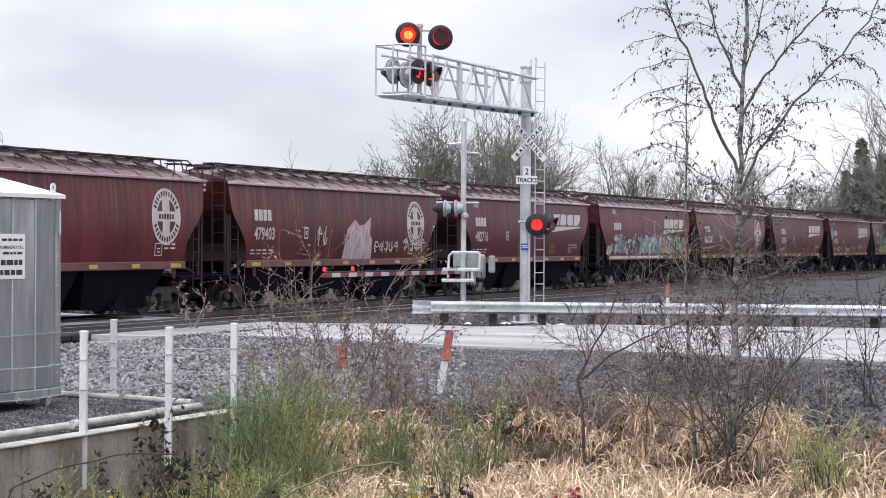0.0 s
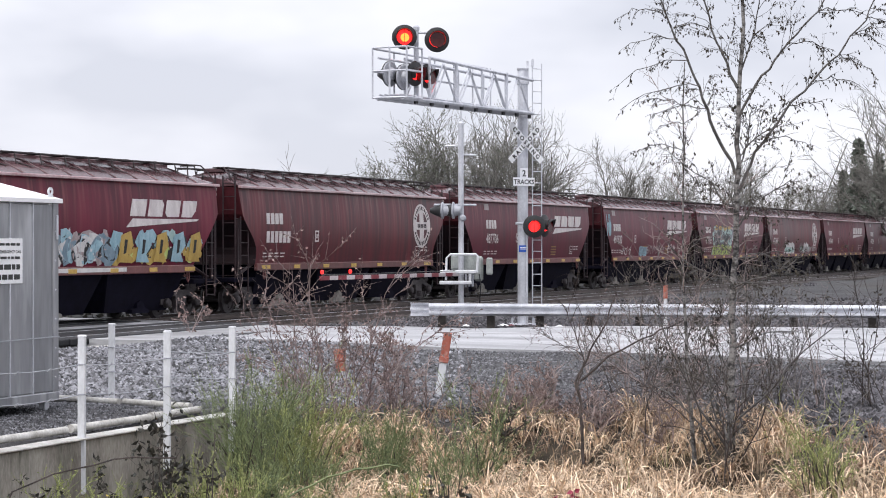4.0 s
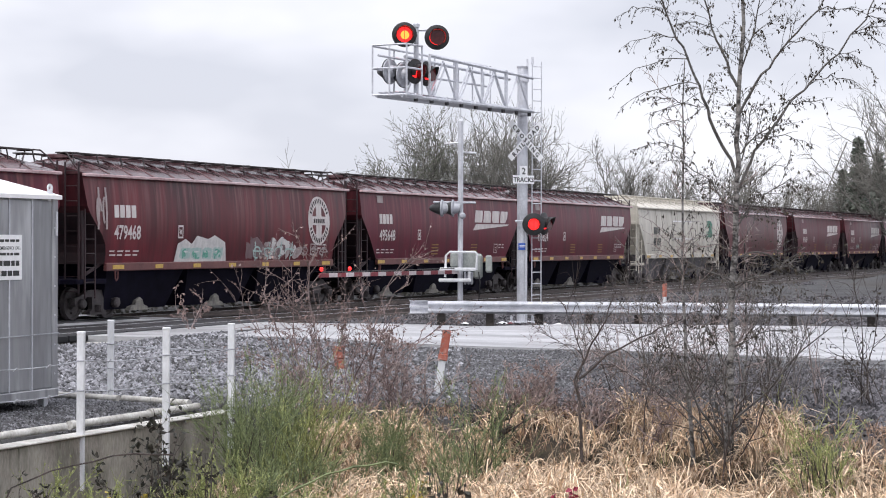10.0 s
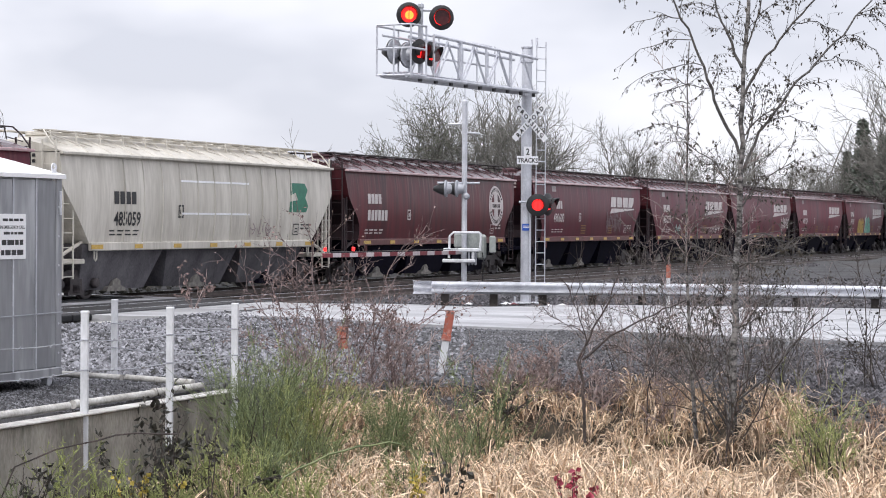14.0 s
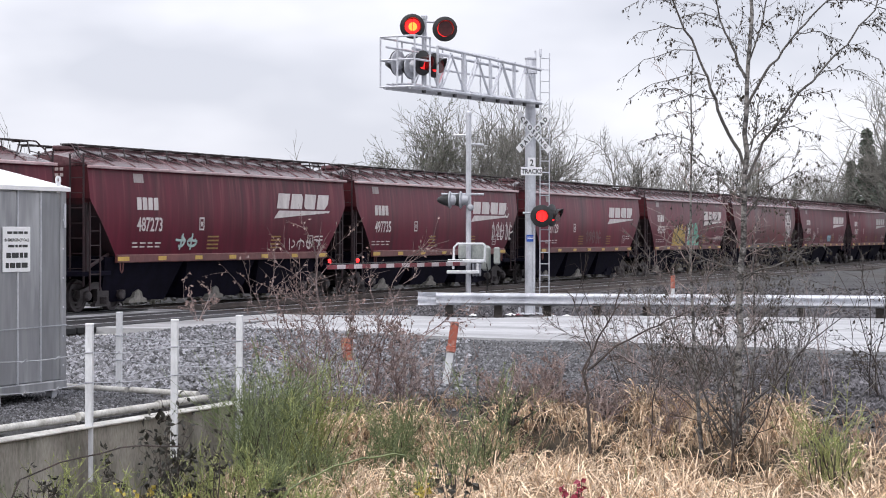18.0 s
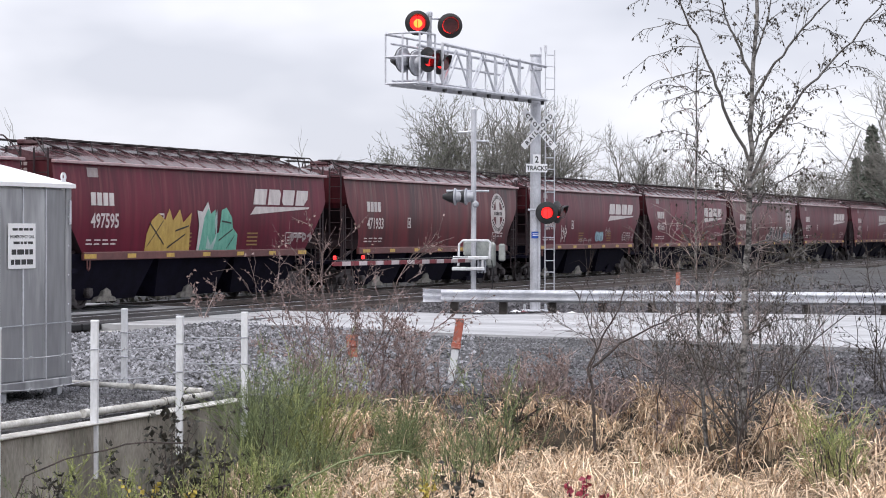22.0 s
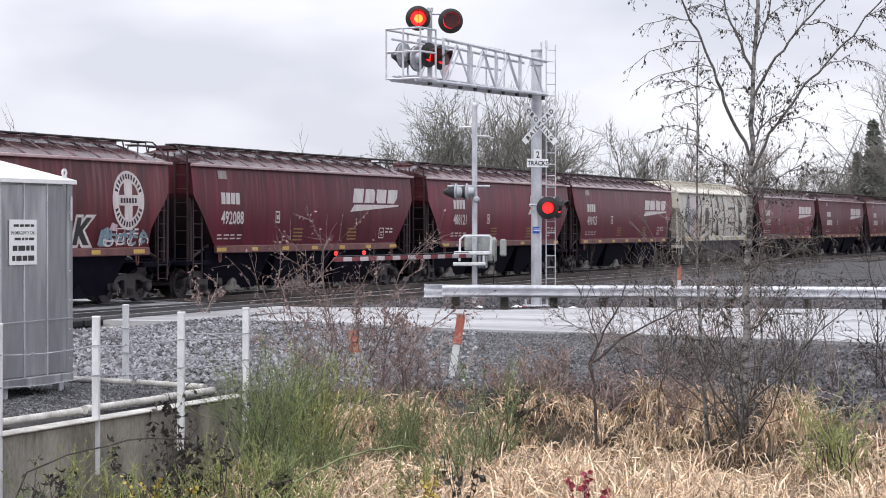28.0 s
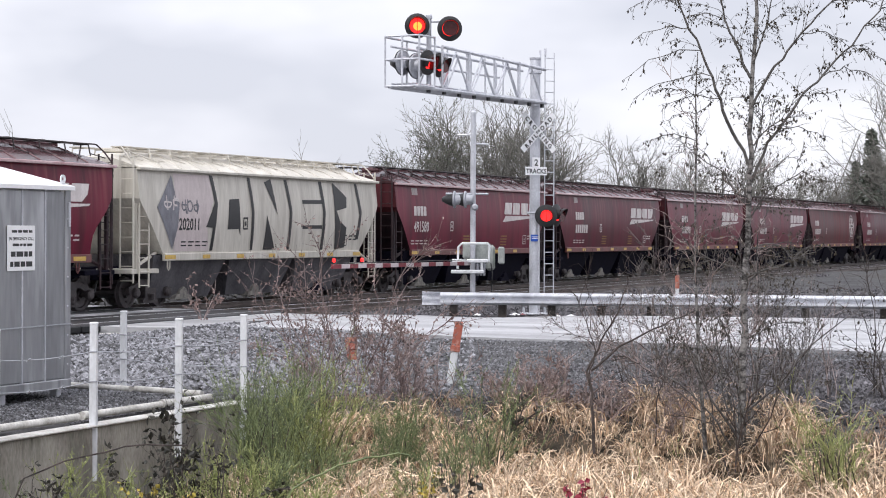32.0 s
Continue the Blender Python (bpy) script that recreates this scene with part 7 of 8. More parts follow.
    for _ in range(16):    # thin shoots that spread lower down
        d = Vector((rng.choice((-1, 1)) * rng.uniform(0.6, 1.2), rng.gauss(0, 0.4), rng.uniform(0.35, 0.8)))
        pts = limb(fine, (0.06, 0, rng.uniform(0.6, 3.3)), d, rng.uniform(0.9, 1.7), 0.011, rng, 0.2, -0.02, 7, 0.3, 4)
        twiggy(fine, pts, rng, 6, 0.42, 0.006, 0.9, -0.04, 0.25, 3, 1, 0.2, tips)
    # long drooping sprays: where each leaves its limb, how far out it hangs, how it rises first
    for x, z, out, rise in ((-0.57, 5.62, -1.0, 0.05), (-0.40, 5.25, -1.1, 0.1), (-0.30, 4.95, -0.85, 0.2), (-0.75, 6.0, -0.75, 0.2), (-0.9, 6.3, -0.65, 0.3), (-0.56, 4.6, -0.75, 0.35), (-0.56, 5.1, -0.6, 0.4),
                            (1.57, 5.8, 0.55, -0.1), (1.75, 6.0, 0.6, 0.1), (1.2, 5.4, 0.7, 0.35), (0.8, 5.9, 0.75, 0.1), (1.15, 6.3, 0.8, 0.2), (0.5, 4.5, 0.7, 0.3), (0.8, 5.0, 0.6, 0.5), (1.95, 6.3, 0.5, 0.2), (-0.2, 6.15, -0.5, 0.4)):
        src = min((p for q in limbs + [second] for p in q), key=lambda p: (p[0] - Vector((x, p[0].y, z))).length)
        pts, p = [], src[0].copy()
        for k in range(8):
            t = k / 7
            q = src[0] + Vector((out * t, 0.25 * out * t * rng.uniform(0.5, 1.5), abs(out) * (rise * t * 1.6 - 0.42 * t * t * (1 + rise)))) + jitter(rng, 0.018)
            if k:
                fine.tube(p, q, 0.0075 * (1 - 0.6 * (t - 1 / 7)), 0.0075 * (1 - 0.6 * t), 4, False)
            pts.append((q, (q - p).normalized() if k else Vector((out, 0, rise)).normalized(), 0.007 * (1 - 0.6 * t)))
            p = q
        tips.append(pts)
        twiggy(fine, pts, rng, 11, 0.24, 0.0046, 0.7, -0.22, 0.12, 4, 0, 0.12, tips)
    part("trunk", wood, BARK_BIRCH, g, "pale grey trunk and limbs", True)
    tagged(part("undergrowth", pale, TWIG, g, "pale tangled low shoots"), kind="stuff")
    part("stem", stem_a, BARK_BIRCH, g, smooth=True)
    part("stem", stem_b, BARK_BIRCH, g, smooth=True)
    tagged(part("crown", fine, BARK_LIMB, g, "dark drooping twigs"), kind="stuff")
    lv = Buf()
    leaves(lv, [t for t in tips if rng.random() < 0.85], rng, 3, 0.049, 1.5, 0.5)
    tagged(part("foliage", lv, CATKIN, g, "dark withered leaves"), kind="stuff")


def far_tree(px, y, top_px, wide_px, seed, label, stems=5, depth=2, green=0.0, name="bare_tree", count=9):
    rng = random.Random(seed)
    x, tall = seen_x(px, y), 2.21 + (424 - top_px) / 3514 * y + 0.3
    wide = wide_px / 3514 * y
    g = thing(name, pose(x, y, -0.35), label, "tree", "bare trees behind the railway")
    b, tw, tips = Buf(), Buf(), []
    for i in range(stems):
        d = Vector((rng.gauss(0, 0.5) * wide / tall, rng.gauss(0, 0.4) * wide / tall, 1))
        pts = limb(b, (rng.gauss(0, wide * 0.05), rng.gauss(0, wide * 0.05), 0), d, tall * rng.uniform(0.62, 0.86), 0.011 * tall, rng, 0.10, 0.04, 6, 0.3, 5)
        twiggy(tw, pts, rng, count, tall * 0.28, 0.0034 * tall, 0.8, 0.06, 0.16, 4, depth, 0.3, tips)
    part("trunk", b, BARK_GREY, g, smooth=True)
    tagged(part("crown", tw, FAR_TWIG, g, "bare grey twigs"), kind="stuff")
    if green:
        lv = Buf()
        leaves(lv, tips, rng, max(1, int(green * 6)), 0.0085 * tall, 0.2, 0.8)
        tagged(part("foliage", lv, FAR_GREEN, g, "sparse grey-green leaves"), kind="stuff")


def conifer(px, y, top_px, wide_px, seed):
    rng = random.Random(seed)
    x, tall = seen_x(px, y), 2.21 + (424 - top_px) / 3514 * y + 0.3
    wide = wide_px / 3514 * y / 2
    g = thing("conifer_tree", pose(x, y, -0.35), "dark green conifer in the distance", "tree", "conifers behind the railway")
    part("trunk", Buf().tube((0, 0, 0), (0, 0, tall), 0.02 * tall, 0.003 * tall, 6), BARK_DARK, g)
    b = Buf()
    for i in range(260):
        t = rng.random() ** 0.8
        z = tall * (0.12 + 0.86 * t)
        ln = wide * (1 - t) ** 0.85 * rng.uniform(0.6, 1.15) + 0.15
        a = rng.uniform(0, 2 * math.pi)
        d = Vector((math.cos(a), math.sin(a), -0.12))
        for k in range(7):
            c = Vector((0, 0, z)) + d * ln * (0.15 + 0.85 * k / 6) + jitter(rng, 0.04 * wide)
            s = 0.17 * wide * (1.15 - 0.1 * k)
            w = jitter(rng, 1.0).normalized()
            b.add([c - d * s, c + w * s * 0.5 - UP * s * 0.2, c + d * s * 0.9 - UP * s * 0.35, c - w * s * 0.5 - UP * s * 0.2], [(0, 1, 2), (0, 2, 3)])
    part("crown", b, CONIFER, g)


def far_brush():
    """The thicket behind the tracks, one tangled mass."""
    rng = random.Random(8)
    b, lv, tips = Buf(), Buf(), []
    for i in range(420):
        s = 22 + 260 * (i / 420) + rng.uniform(-1, 1)
        c = 35.6 + rng.uniform(0, 4.5) + s * 0.01
        p = on_track(s, c, -0.35)
        pts = limb(b, p, (rng.gauss(0, 0.3), rng.gauss(0, 0.3), 1), rng.uniform(1.2, 2.6), 0.03, rng, 0.18, 0.0, 4, 0.3, 3)
        twiggy(b, pts, rng, 7, 0.9, 0.014, 1.0, 0.0, 0.2, 2, 1, 0.05, tips)
    leaves(lv, tips, rng, 5, 0.26, 0.2, 0.9)
    for _ in range(9000):   # low dark leaves, added to darken the bright gap under the cars
        p = on_track(24 + 230 * rng.random() ** 1.4, 35.4 + rng.uniform(0, 2.0), rng.uniform(-0.35, 1.25))
        d, w, k = jitter(rng, 1).normalized(), jitter(rng, 1).normalized(), rng.uniform(0.10, 0.24)
        lv.add([p, p + d * k + w * k * 0.6, p + d * k * 1.8, p + d * k - w * k * 0.6], [(0, 1, 2), (0, 2, 3)])
    tagged(part("thicket", b, BARK_DARK), "dark brush behind the tracks", "brush", kind="stuff")
    tagged(part("thicket_leaves", lv, BRAMBLE), "dark leaves of the brush behind the tracks", "brush", kind="stuff")


# loose stones
def stones(count, spot, rng, size, name, label, paint=BALLAST):
    """Loose stones, each an uneven eight-sided lump."""
    v, f = [], []
    tri = ((0, 2, 4), (2, 1, 4), (1, 3, 4), (3, 0, 4), (2, 0, 5), (1, 2, 5), (3, 1, 5), (0, 3, 5))
    for _ in range(count):
        x, y, z = spot()
        s = size * rng.uniform(0.5, 1.4)
        a = rng.uniform(0, math.pi)
        ca, sa = math.cos(a) * s, math.sin(a) * s
        k, h = rng.uniform(0.6, 1.0), rng.uniform(0.5, 1.0) * s
        o = len(v)
        v += [(x + ca, y + sa, z + 0.1 * h), (x - ca * 0.9, y - sa * 0.9, z), (x - sa * k, y + ca * k, z + 0.2 * h), (x + sa * k, y - ca * k, z - 0.1 * h), (x + ca * 0.25, y + sa * 0.3, z + h), (x, y, z - h)]
        f += [(p + o, q + o, r + o) for p, q, r in tri]
    b = Buf()
    b.v, b.f = v, f
    tagged(part(name, b, paint), label, "gravel", kind="stuff")


def gravel():
    rng = random.Random(31)

    def pad():
        while True:
            y = rng.uniform(24.5, 47)
            x = rng.uniform(-0.30, 0.01) * y
            e, k = rim_distance(x, y)
            near_cab = y < 26.6 and x > -5.5 and x < -2.7
            if e < -0.1 and sc(x, y)[1] < 25.8 and not near_cab and (y < 43.5 or rng.random() < 0.5):
                if rng.random() < 1 - 0.8 * smooth01(-2.6, -0.3, x):
                    return x, y, ground_z(x, y) + 0.01
    stones(21000, pad, rng, 0.044, "gravel", "coarse wet grey gravel")

    def by_cabinet():
        while True:
            y = rng.uniform(21.5, 26.6)
            x = rng.uniform(-5.9, -2.4)
            e, k = rim_distance(x, y)
            if e < -0.32:
                return x, y, ground_z(x, y) + 0.004
    stones(9000, by_cabinet, rng, 0.017, "fine_gravel", "fine dark gravel round the cabinet", FINE_STONE)

    def bank():
        while True:
            y = rng.uniform(20, 42)
            x = rng.uniform(-0.08, 0.24) * y
            e, k = rim_distance(x, y)
            if e < 0.9 and y < 40.8 - 0.64 * x and rng.random() > 0.8 * smooth01(0.13, 0.17, x / y) * smooth01(34, 31, y):
                return x, y, ground_z(x, y) + 0.002
    stones(20000, bank, rng, 0.026, "fine_gravel", "fine dark wet gravel along the road", FINE_STONE)

    def clods():
        while True:
            y = rng.uniform(22, 36)
            x = rng.uniform(0.05, 0.24) * y
            e, k = rim_distance(x, y)
            if -9 < e < 0.5 and rng.random() < 0.35 + noise.noise(Vector((x * 0.7, y * 0.7, 4.0))) + 0.5 * smooth01(0.12, 0.18, x / y):
                return x, y, ground_z(x, y) + 0.005
    stones(9000, clods, rng, 0.042, "clods", "dark clods of wet earth and stone", DARK_STONE)

    def verge():
        y = rng.uniform(50.2, 58) if rng.random() < 0.4 else rng.uniform(51.5, 80)
        x = rng.uniform(-0.03, 0.24) * y
        s, c = sc(x, y)
        while c > 26.0:
            y, x = rng.uniform(51.5, 70), rng.uniform(8, 17)
            s, c = sc(x, y)
        return x, y, ground_z(x, y) + 0.01
    stones(14000, verge, rng, 0.055, "verge_gravel", "dark gravel between road and tracks", DARK_STONE)

    def bed():
        s = 34 + 95 * rng.random() ** 1.3
        c = rng.choice((rng.uniform(24.6, 34.5), rng.uniform(24.6, 26.2)))
        while 36.8 < s < 50.6:
            s = 34 + 95 * rng.random() ** 1.3
        p = on_track(s, c)
        return p.x, p.y, -0.22 + rng.uniform(-0.03, 0.03)
    stones(14000, bed, rng, 0.06, "ballast", "dark ballast stones round the tracks", DARK_STONE)


meadow()
gravel()
far_brush()
birch()
BROOMS = (   # bearing, distance, width, height, rods
    (485, 22.6, 0.42, 1.6, 105, BROOM), (455, 21.6, 0.3, 1.7, 85, BROOM), (520, 22.2, 0.4, 1.5, 85, BROOM_PALE), (555, 20.8, 0.4, 0.9, 55, BROOM), (695, 23.0, 0.30, 1.05, 95, BROOM), (668, 22.4, 0.2, 0.8, 30, BROOM),
    (480, 19.8, 0.45, 0.85, 60, BROOM), (420, 19.6, 0.4, 0.9, 50, BROOM_PALE), (530, 18.8, 0.4, 0.65, 45, BROOM_PALE), (360, 20.2, 0.4, 0.9, 36, BROOM_PALE), (450, 18.4, 0.5, 0.6, 40, BROOM_PALE),
    (765, 21.8, 0.25, 0.95, 22, BROOM), (705, 19.6, 0.3, 0.65, 24, BROOM_PALE), (795, 20.8, 0.2, 1.05, 20, BROOM), (850, 22.0, 0.18, 1.45, 30, BROOM), (735, 20.2, 0.25, 0.8, 20, BROOM),
    (822, 22.4, 0.16, 1.35, 18, BROOM), (1440, 20.5, 0.09, 1.25, 24, BROOM_PALE), (1474, 20.3, 0.10, 1.2, 28, BROOM_PALE), (1455, 20.7, 0.08, 1.15, 10, BROOM),
    (310, 18.6, 0.4, 0.6, 36, BROOM_PALE), (90, 18.4, 0.5, 0.85, 36, BROOM_PALE), (180, 18.8, 0.4, 0.8, 26, BROOM_PALE), (25, 17.6, 0.4, 0.7, 36, BROOM), (240, 18.2, 0.4, 0.55, 30, BROOM_PALE))
for i, (px, y, wide, tall, rods, paint) in enumerate(BROOMS):
    broom_bush(px, y, wide, tall, rods, "yellow-green broom bush with thin rods" if paint is BROOM_PALE else "dark green broom bush with thin upright rods", 301 + i, paint)
bare_shrub("rose_shrub", 560, 24.9, -0.45, 1.7, 2.5, 10, 11, True, "bare brown shrub with withered reddish leaves", 41, BARK_ROSE, None, 0.02, 0.013, 0.0, 2, 0.042)
bare_shrub("rose_shrub", 655, 25.2, -0.4, 1.3, 1.9, 9, 10, True, "bare brown shrub with withered reddish leaves", 42, BARK_ROSE, None, 0.02, 0.012, 0.0, 2, 0.036)
bare_shrub("rose_shrub", 725, 25.4, -0.35, 0.8, 1.4, 8, 9, True, "bare brown shrub with withered reddish leaves", 47, per=1, leaf_size=0.035)
bare_shrub("rose_shrub", 600, 24.3, -0.55, 1.0, 1.25, 5, 9, True, "bare brown shrub with withered reddish leaves", 49, per=1, leaf_size=0.035)
bare_shrub("low_shrub", 915, 24.7, -0.02, 1.0, 0.72, 16, 9, True, "low dark reddish-brown shrub", 43, per=2, leaf_size=0.035)
bare_shrub("low_shrub", 985, 24.6, -0.05, 0.9, 0.8, 14, 9, True, "low dark reddish-brown shrub", 44, per=1, leaf_size=0.035)
bare_shrub("low_shrub", 1060, 24.2, -0.15, 0.7, 0.62, 10, 8, True, "low dark reddish-brown shrub", 54, per=1, leaf_size=0.03)
bare_shrub("low_shrub", 1175, 23.6, -0.2, 0.7, 0.7, 9, 7, False, "low tangle of brown bare stems", 55)
bare_shrub("low_shrub", 880, 23.8, -0.3, 0.6, 0.6, 7, 6, True, "low dark reddish-brown shrub", 56, BARK_DARK, BRAMBLE, per=2, leaf_size=0.05)
bare_shrub("bare_sapling", 1130, 24.6, -0.65, 1.0, 1.3, 5, 7, False, "bare dark sapling with slanting stems", 46, BARK_DARK, None, 0.0, 0.012, 0.1)
bare_shrub("bare_sapling", 1370, 25.2, -0.62, 1.3, 1.9, 5, 7, False, "bare dark sapling with slanting stems", 48, BARK_DARK, None, 0.0, 0.012, 0.1)
bare_shrub("bare_sapling", 1552, 25.6, -0.3, 0.9, 2.2, 5, 7, True, "bare dark sapling with slanting stems", 50, BARK_DARK, CATKIN, 0.0, 0.012, 0.0, 1, 0.05)
bare_shrub("bare_sapling", 1150, 25.6, -0.4, 1.2, 2.2, 6, 8, False, "bare dark sapling with slanting stems", 53, BARK_DARK, None, 0.0, 0.012, 0.0)
bare_shrub("bare_sapling", 1115, 24.3, -0.2, 1.3, 1.9, 7, 11, False, "thin pale bare sapling with tangled twigs", 57, TWIG, None, 0.0, 0.009, 0.0)
bare_shrub("bare_sapling", 1450, 25.4, 0.0, 1.2, 1.5, 4, 7, False, "thin pale bare sapling with tangled twigs", 58, TWIG, None, 0.0, 0.009, 0.0)
bare_shrub("bare_sapling", 1345, 24.2, -0.1, 1.3, 2.1, 5, 9, True, "dark bare sapling with dense fine twigs", 61, BARK_LIMB, CATKIN, 0.0, 0.010, 0.1, 1, 0.03)
bare_shrub("bare_sapling", 1298, 22.3, -0.5, 0.7, 1.9, 5, 4, False, "dark bare stems round the foot of the birch", 60, BARK_DARK, None, 0.02, 0.016, 0.0)
bare_shrub("bare_sapling", 1180, 24.2, -0.2, 1.4, 2.3, 6, 12, True, "thin grey sapling with dense fine twigs", 62, BARK_MID, CATKIN, 0.0, 0.009, -0.05, 1, 0.028)
bare_shrub("bare_sapling", 1390, 24.0, -0.1, 1.3, 2.2, 5, 12, True, "thin grey sapling with dense fine twigs", 63, BARK_MID, CATKIN, 0.0, 0.009, 0.05, 1, 0.028)
bare_shrub("bare_sapling", 1270, 24.6, 0.1, 1.6, 2.2, 4, 8, True, "thin grey sapling with dense fine twigs", 64, BARK_MID, CATKIN, 0.0, 0.008, 0.0, 1, 0.026)
bare_shrub("bare_sapling", 1100, 24.8, 0.1, 1.2, 1.7, 5, 11, True, "thin grey sapling with dense fine twigs", 65, BARK_MID, DEAD_LEAF, 0.0, 0.008, 0.0, 1, 0.026)
bare_shrub("bare_sapling", 1240, 23.9, -0.2, 1.2, 1.9, 4, 11, False, "thin pale bare sapling with tangled twigs", 59, TWIG, None, 0.0, 0.009, 0.0)
bare_shrub("bramble", 325, 18.9, -0.72, 1.0, 1.35, 7, 5, True, "dark leafy bramble before the wall", 51, BARK_DARK, BRAMBLE, -0.02, 0.009, 0.1, 2, 0.065)
bare_shrub("bramble", 300, 19.2, -0.72, 0.35, 1.25, 5, 5, True, "dark leafy bramble before the wall", 66, BARK_DARK, BRAMBLE, -0.02, 0.009, 0.0, 3, 0.085)
bare_shrub("bramble", 30, 17.6, -0.72, 0.9, 0.7, 8, 5, True, "dark leafy bramble before the wall", 52, BARK_DARK, BRAMBLE, -0.02, 0.01, 0.0, 2, 0.06)
for i, (px, y, top, wide, stems, green) in enumerate((
        (715, 128, 228, 90, 6, 0.6), (760, 130, 205, 120, 7, 0.5), (820, 132, 188, 150, 9, 0.0), (880, 130, 184, 170, 10, 0.0), (940, 128, 204, 100, 8, 0.3), (975, 126, 245, 40, 4, 0.3),
        (1075, 150, 245, 70, 4, 0.0), (1130, 155, 262, 90, 4, 0.0), (1210, 160, 280, 110, 4, 0.1), (1300, 170, 290, 120, 4, 0.1),
        (1385, 180, 288, 110, 4, 0.3), (1440, 175, 296, 100, 6, 0.3), (1628, 165, 150, 110, 9, 0.0), (1650, 170, 190, 190, 5, 0.0), (1480, 200, 292, 100, 6, 0.2), (1250, 190, 268, 120, 5, 0.0), (1350, 200, 285, 120, 5, 0.2), (1170, 185, 265, 100, 5, 0.0), (1560, 200, 262, 90, 6, 0.2),
        (525, 110, 268, 24, 3, 0.0), (570, 112, 282, 22, 3, 0.0), (14, 90, 232, 16, 3, 0.0))):
    far_tree(px, y, top, wide, 100 + i, "bare grey broadleaf tree behind the railway", stems, 2 if wide > 60 else 1, green, count=13 if wide > 60 else 6)
conifer(1520, 185, 232, 100, 201)
conifer(1556, 195, 262, 90, 203)
conifer(1492, 190, 290, 70, 204)


def arching_cane(px0, py0, px1, py1, y, seed, label, paint, r=0.008):
    """A long bent cane that leans over the grass."""
    rng = random.Random(seed)
    a = Vector((seen_x(px0, y), y, 2.21 - (py0 - 424) / 3514 * y))
    b = Vector((seen_x(px1, y), y + 0.3, 2.21 - (py1 - 424) / 3514 * y))
    g = thing("bramble_cane", pose(0, 0, 0), label, "bramble")
    foot = Vector((a.x - 0.3, a.y, ground_z(a.x - 0.3, a.y)))
    pts = [foot] + [a.lerp(b, k / 8) + UP * (0.10 * math.sin(math.pi * k / 8)) + jitter(rng, 0.008) for k in range(9)]
    part("cane", Buf().path(pts, r, 5), paint, g)
    return g


def leaf_cluster(px, py, y, n, size, paint, label, seed):
    rng = random.Random(seed)
    at = Vector((seen_x(px, y), y, 2.21 - (py - 424) / 3514 * y))
    g = thing("leaf_cluster", Matrix.Translation((at.x, at.y, ground_z(at.x, at.y))), label, "leaves")
    top = at.z - ground_z(at.x, at.y)
    st = Buf()
    tips = []
    for _ in range(5):
        tips.append(limb(st, (rng.gauss(0, 0.03), rng.gauss(0, 0.03), 0), (rng.gauss(0, 0.26), rng.gauss(0, 0.2), 1), top * rng.uniform(0.8, 1.1), 0.006, rng, 0.05, 0, 4, 0.5, 4)[2:])
    part("stalk", st, BARK_DARK, g)
    lv = Buf()
    leaves(lv, tips, rng, n, size, 0.2, 0.8)
    tagged(part("foliage", lv, paint, g), kind="stuff")


arching_cane(500, 878, 705, 822, 18.6, 61, "long green bramble cane bent over grass", BROOM, 0.010)
arching_cane(20, 862, 300, 806, 17.8, 62, "long dark bramble cane before the wall", BARK_DARK)
leaf_cluster(240, 858, 18.0, 16, 0.05, YELLOW_LEAF, "yellowed leaves low in the grass", 71)
leaf_cluster(725, 855, 18.5, 14, 0.05, YELLOW_LEAF, "yellowed leaves low in the grass", 72)
leaf_cluster(1012, 862, 18.5, 16, 0.065, RED_BERRY, "dark red leaves low in the dry grass", 73)
leaf_cluster(790, 828, 19.0, 5, 0.08, BRAMBLE, "curled dark dead leaves on stalks", 74)
bare_shrub("weed_stalk", 341, 51.0, -0.1, 0.4, 1.15, 4, 4, True, "withered weed stalk by the track", 81, TWIG, DEAD_LEAF, 0.0, 0.014, 0.0, 3, 0.09)
bare_shrub("weed_stalk", 700, 38.0, 0.08, 0.5, 0.6, 5, 4, True, "dark withered weed stalk by the road", 82, BARK_DARK, DEAD_LEAF, 0.0, 0.012, 0.0, 2, 0.08)


def leaning_trunk():
    y = 150
    a, b = Vector((seen_x(1416, y), y, 0)), Vector((seen_x(1500, y), y, 2.21 + (424 - 244) / 3514 * y))
    g = thing("leaning_trunk", pose(0, 0, 0), "bare leaning tree trunk against the sky", "tree trunk")
    pts = [a.lerp(b, k / 6) + UP * 0.5 * math.sin(math.pi * k / 6) for k in range(7)]
    pts[0].z = -0.4
    part("trunk", Buf().path(pts, 0.045, 6), BARK_GREY, g)


leaning_trunk()


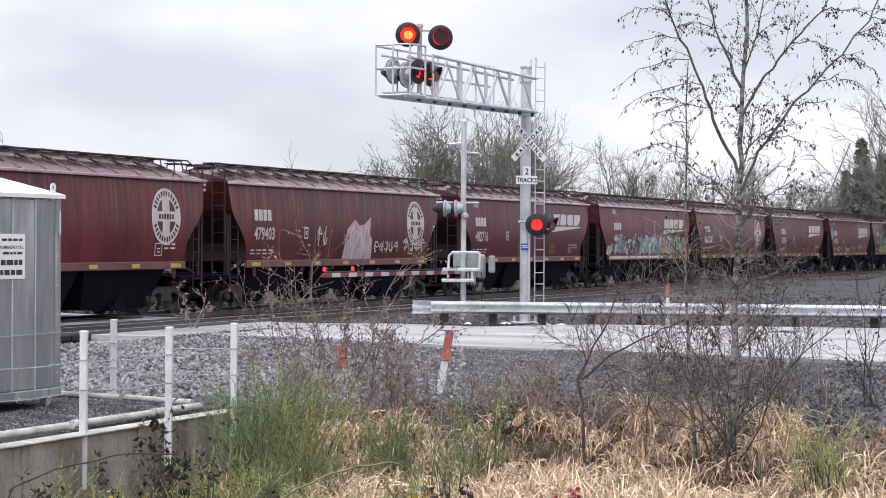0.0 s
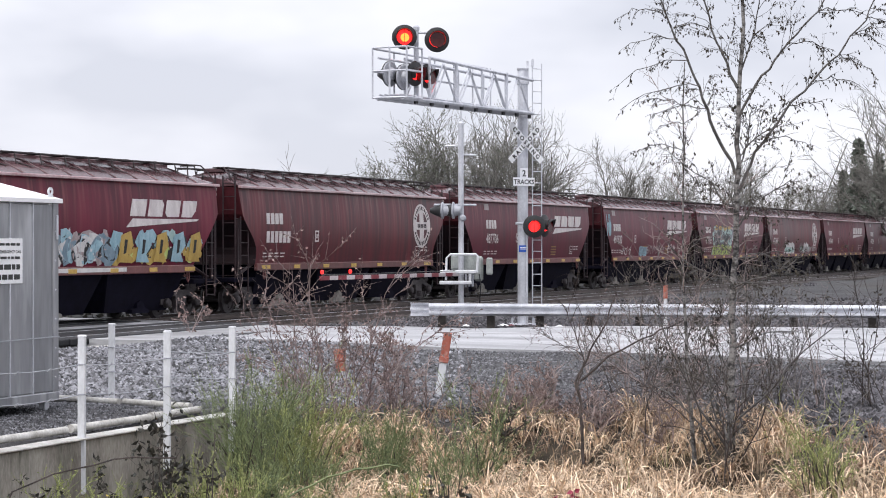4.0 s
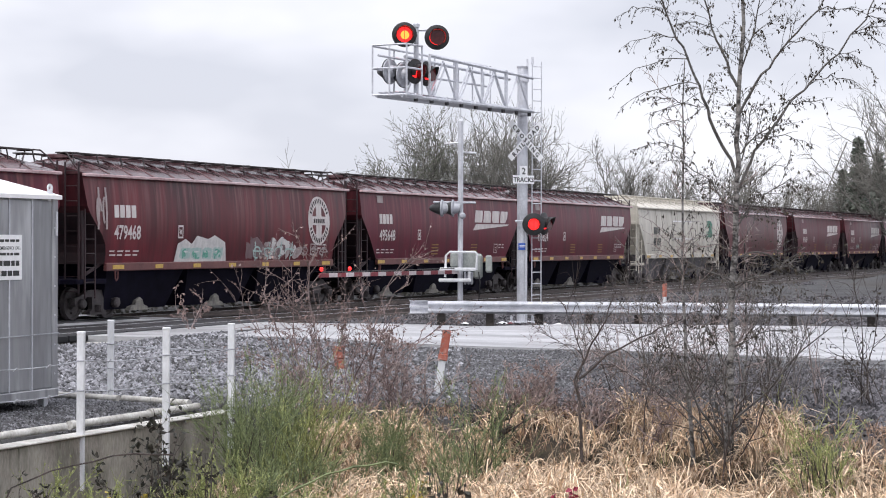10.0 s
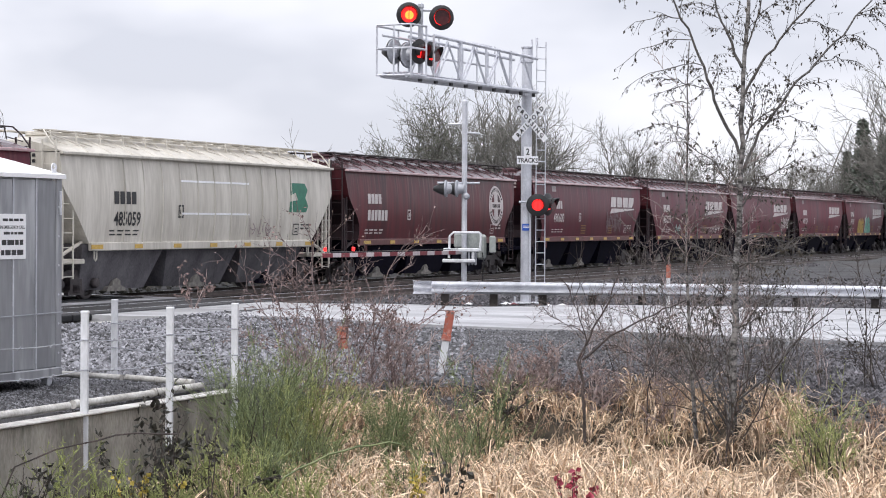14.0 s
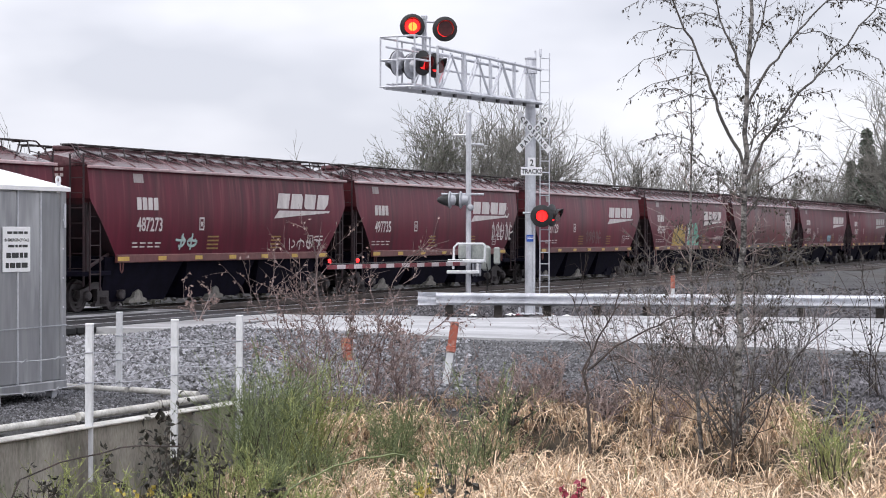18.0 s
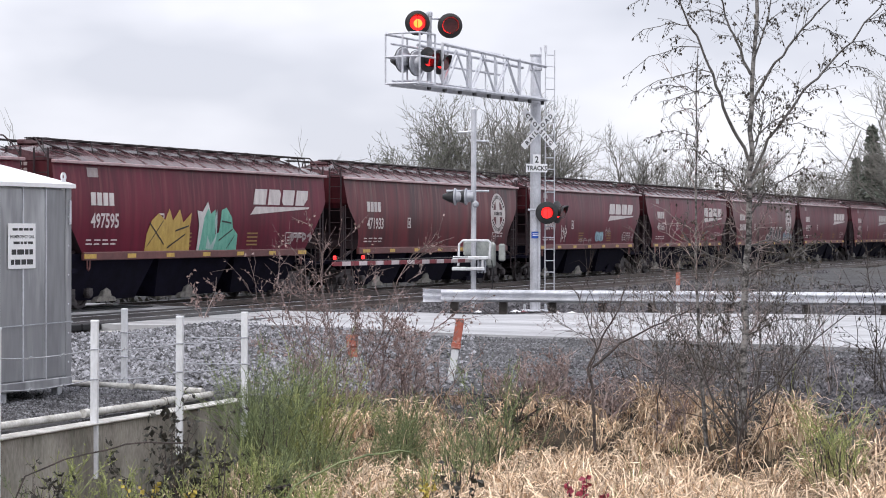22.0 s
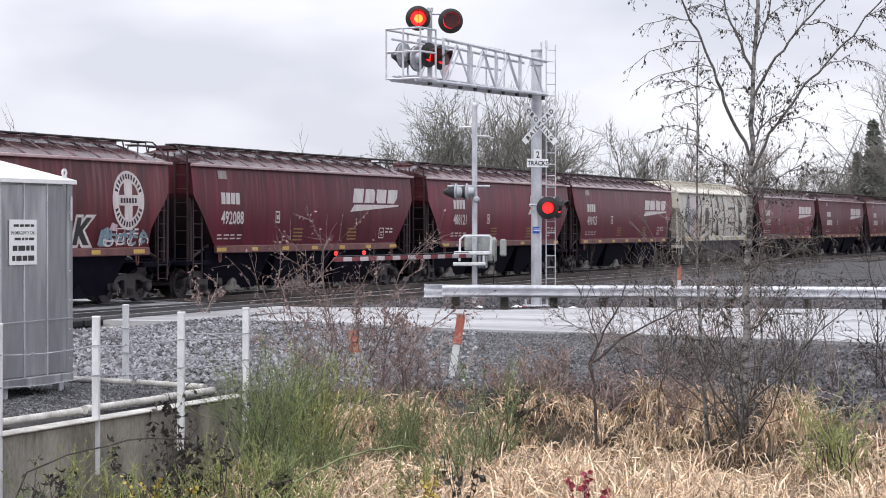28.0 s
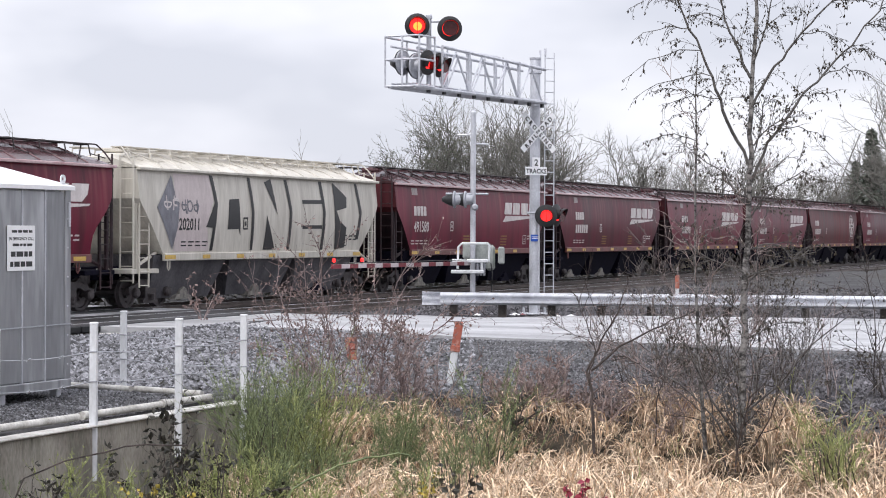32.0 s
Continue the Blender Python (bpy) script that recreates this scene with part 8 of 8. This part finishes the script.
def crooked_sapling():
    """A dark forked sapling that leans over the bank."""
    rng = random.Random(91)
    y = 23.2
    at = lambda px, py, dy=0.0: Vector((seen_x(px, y), y + dy, 2.21 - (py - 424) / 3514 * y))
    g = thing("bare_sapling", pose(0, 0, 0), "dark forked bare sapling leaning over the bank", "sapling")
    tw = Buf()
    ways = (((1032, 812), (1030, 720), (1021, 668), (1046, 612), (1076, 560), (1092, 520)), ((1026, 664), (1078, 622), (1122, 600), (1188, 570), (1230, 548)), ((1023, 672), (1035, 630), (1012, 565), (1000, 535)),
            ((1140, 800), (1144, 720), (1162, 660), (1168, 600)), ((1255, 770), (1205, 722), (1165, 690), (1120, 660), (1085, 640)))
    for k, way in enumerate(ways):
        r = (0.022, 0.016, 0.010, 0.010, 0.008)[k]
        raw = [at(px, py, 0.05 * i) for i, (px, py) in enumerate(way)]
        pts = []
        for p, q in zip(raw, raw[1:]):
            pts += [p.lerp(q, j / 4) + jitter(rng, 0.008) for j in range(4)]
        pts.append(raw[-1])
        b = Buf()
        n = len(pts) - 1
        b.path(pts, [r * (1 - 0.7 * i / n) for i in range(n + 1)], 6)
        lim = [(pts[i], (pts[min(i + 1, n)] - pts[max(i - 1, 0)]).normalized(), r) for i in range(n + 1)]
        twiggy(tw, lim, rng, 7, 0.38, 0.006, 0.9, 0.02, 0.22, 4, 1, 0.35)
        part("stem", b, BARK_DARK, g)
    tagged(part("branchwork", tw, BARK_DARK, g), kind="stuff")


crooked_sapling()


# ---- movement ----
def gone(t):
    for (t0, a), (t1, b) in zip(GONE, GONE[1:]):
        if t <= t1:
            return a + (b - a) * (t - t0) / (t1 - t0)
    return GONE[-1][1]


def motions():
    for leaf, at, phase in FLASH_LEAVES:   # the added leaf closes over one lamp of a pair while the other shows
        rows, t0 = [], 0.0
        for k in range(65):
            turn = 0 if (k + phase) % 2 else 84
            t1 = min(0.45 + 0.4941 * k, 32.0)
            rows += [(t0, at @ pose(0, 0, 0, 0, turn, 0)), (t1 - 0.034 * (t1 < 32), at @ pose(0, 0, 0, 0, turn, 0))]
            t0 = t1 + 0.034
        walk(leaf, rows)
    for car, kind, far in TRAIN:
        s0 = UNIT * far - 12.44 - HALF[kind]
        rows = [(t, Matrix.Translation(on_track(s0 - UNIT * g, FAR_TRACK)) @ pose(0, 0, 0, 0, 0, TRACK_TURN)) for t, g in GONE]
        walk(car, rows)
        seen = [t for t in range(33) if 3.6 < far - gone(t) < 15.5]
        if not seen:
            continue
        f0, f1 = max(0, (seen[0] - 1) * 30), min(960, (seen[-1] + 1) * 30)
        times = [0.0] * (f0 > 0) + [f / 30 for f in range(f0, f1 + 1)] + [32.0] * (f1 < 960)
        base = UNIT * gone(f0 / 30)
        for truck in [o for o in car.children if o.name.startswith("truck")]:
            for w in [o for o in truck.children if o.name.startswith("wheelset")]:
                at = w.matrix_basis.translation.copy()
                wr = []
                for t in times:
                    far_t = min(max(t, f0 / 30), f1 / 30)
                    wr.append((t, pose(at.x, at.y, at.z, 0, -math.degrees((UNIT * gone(far_t) - base) / 0.457), 0)))
                walk(w, wr)


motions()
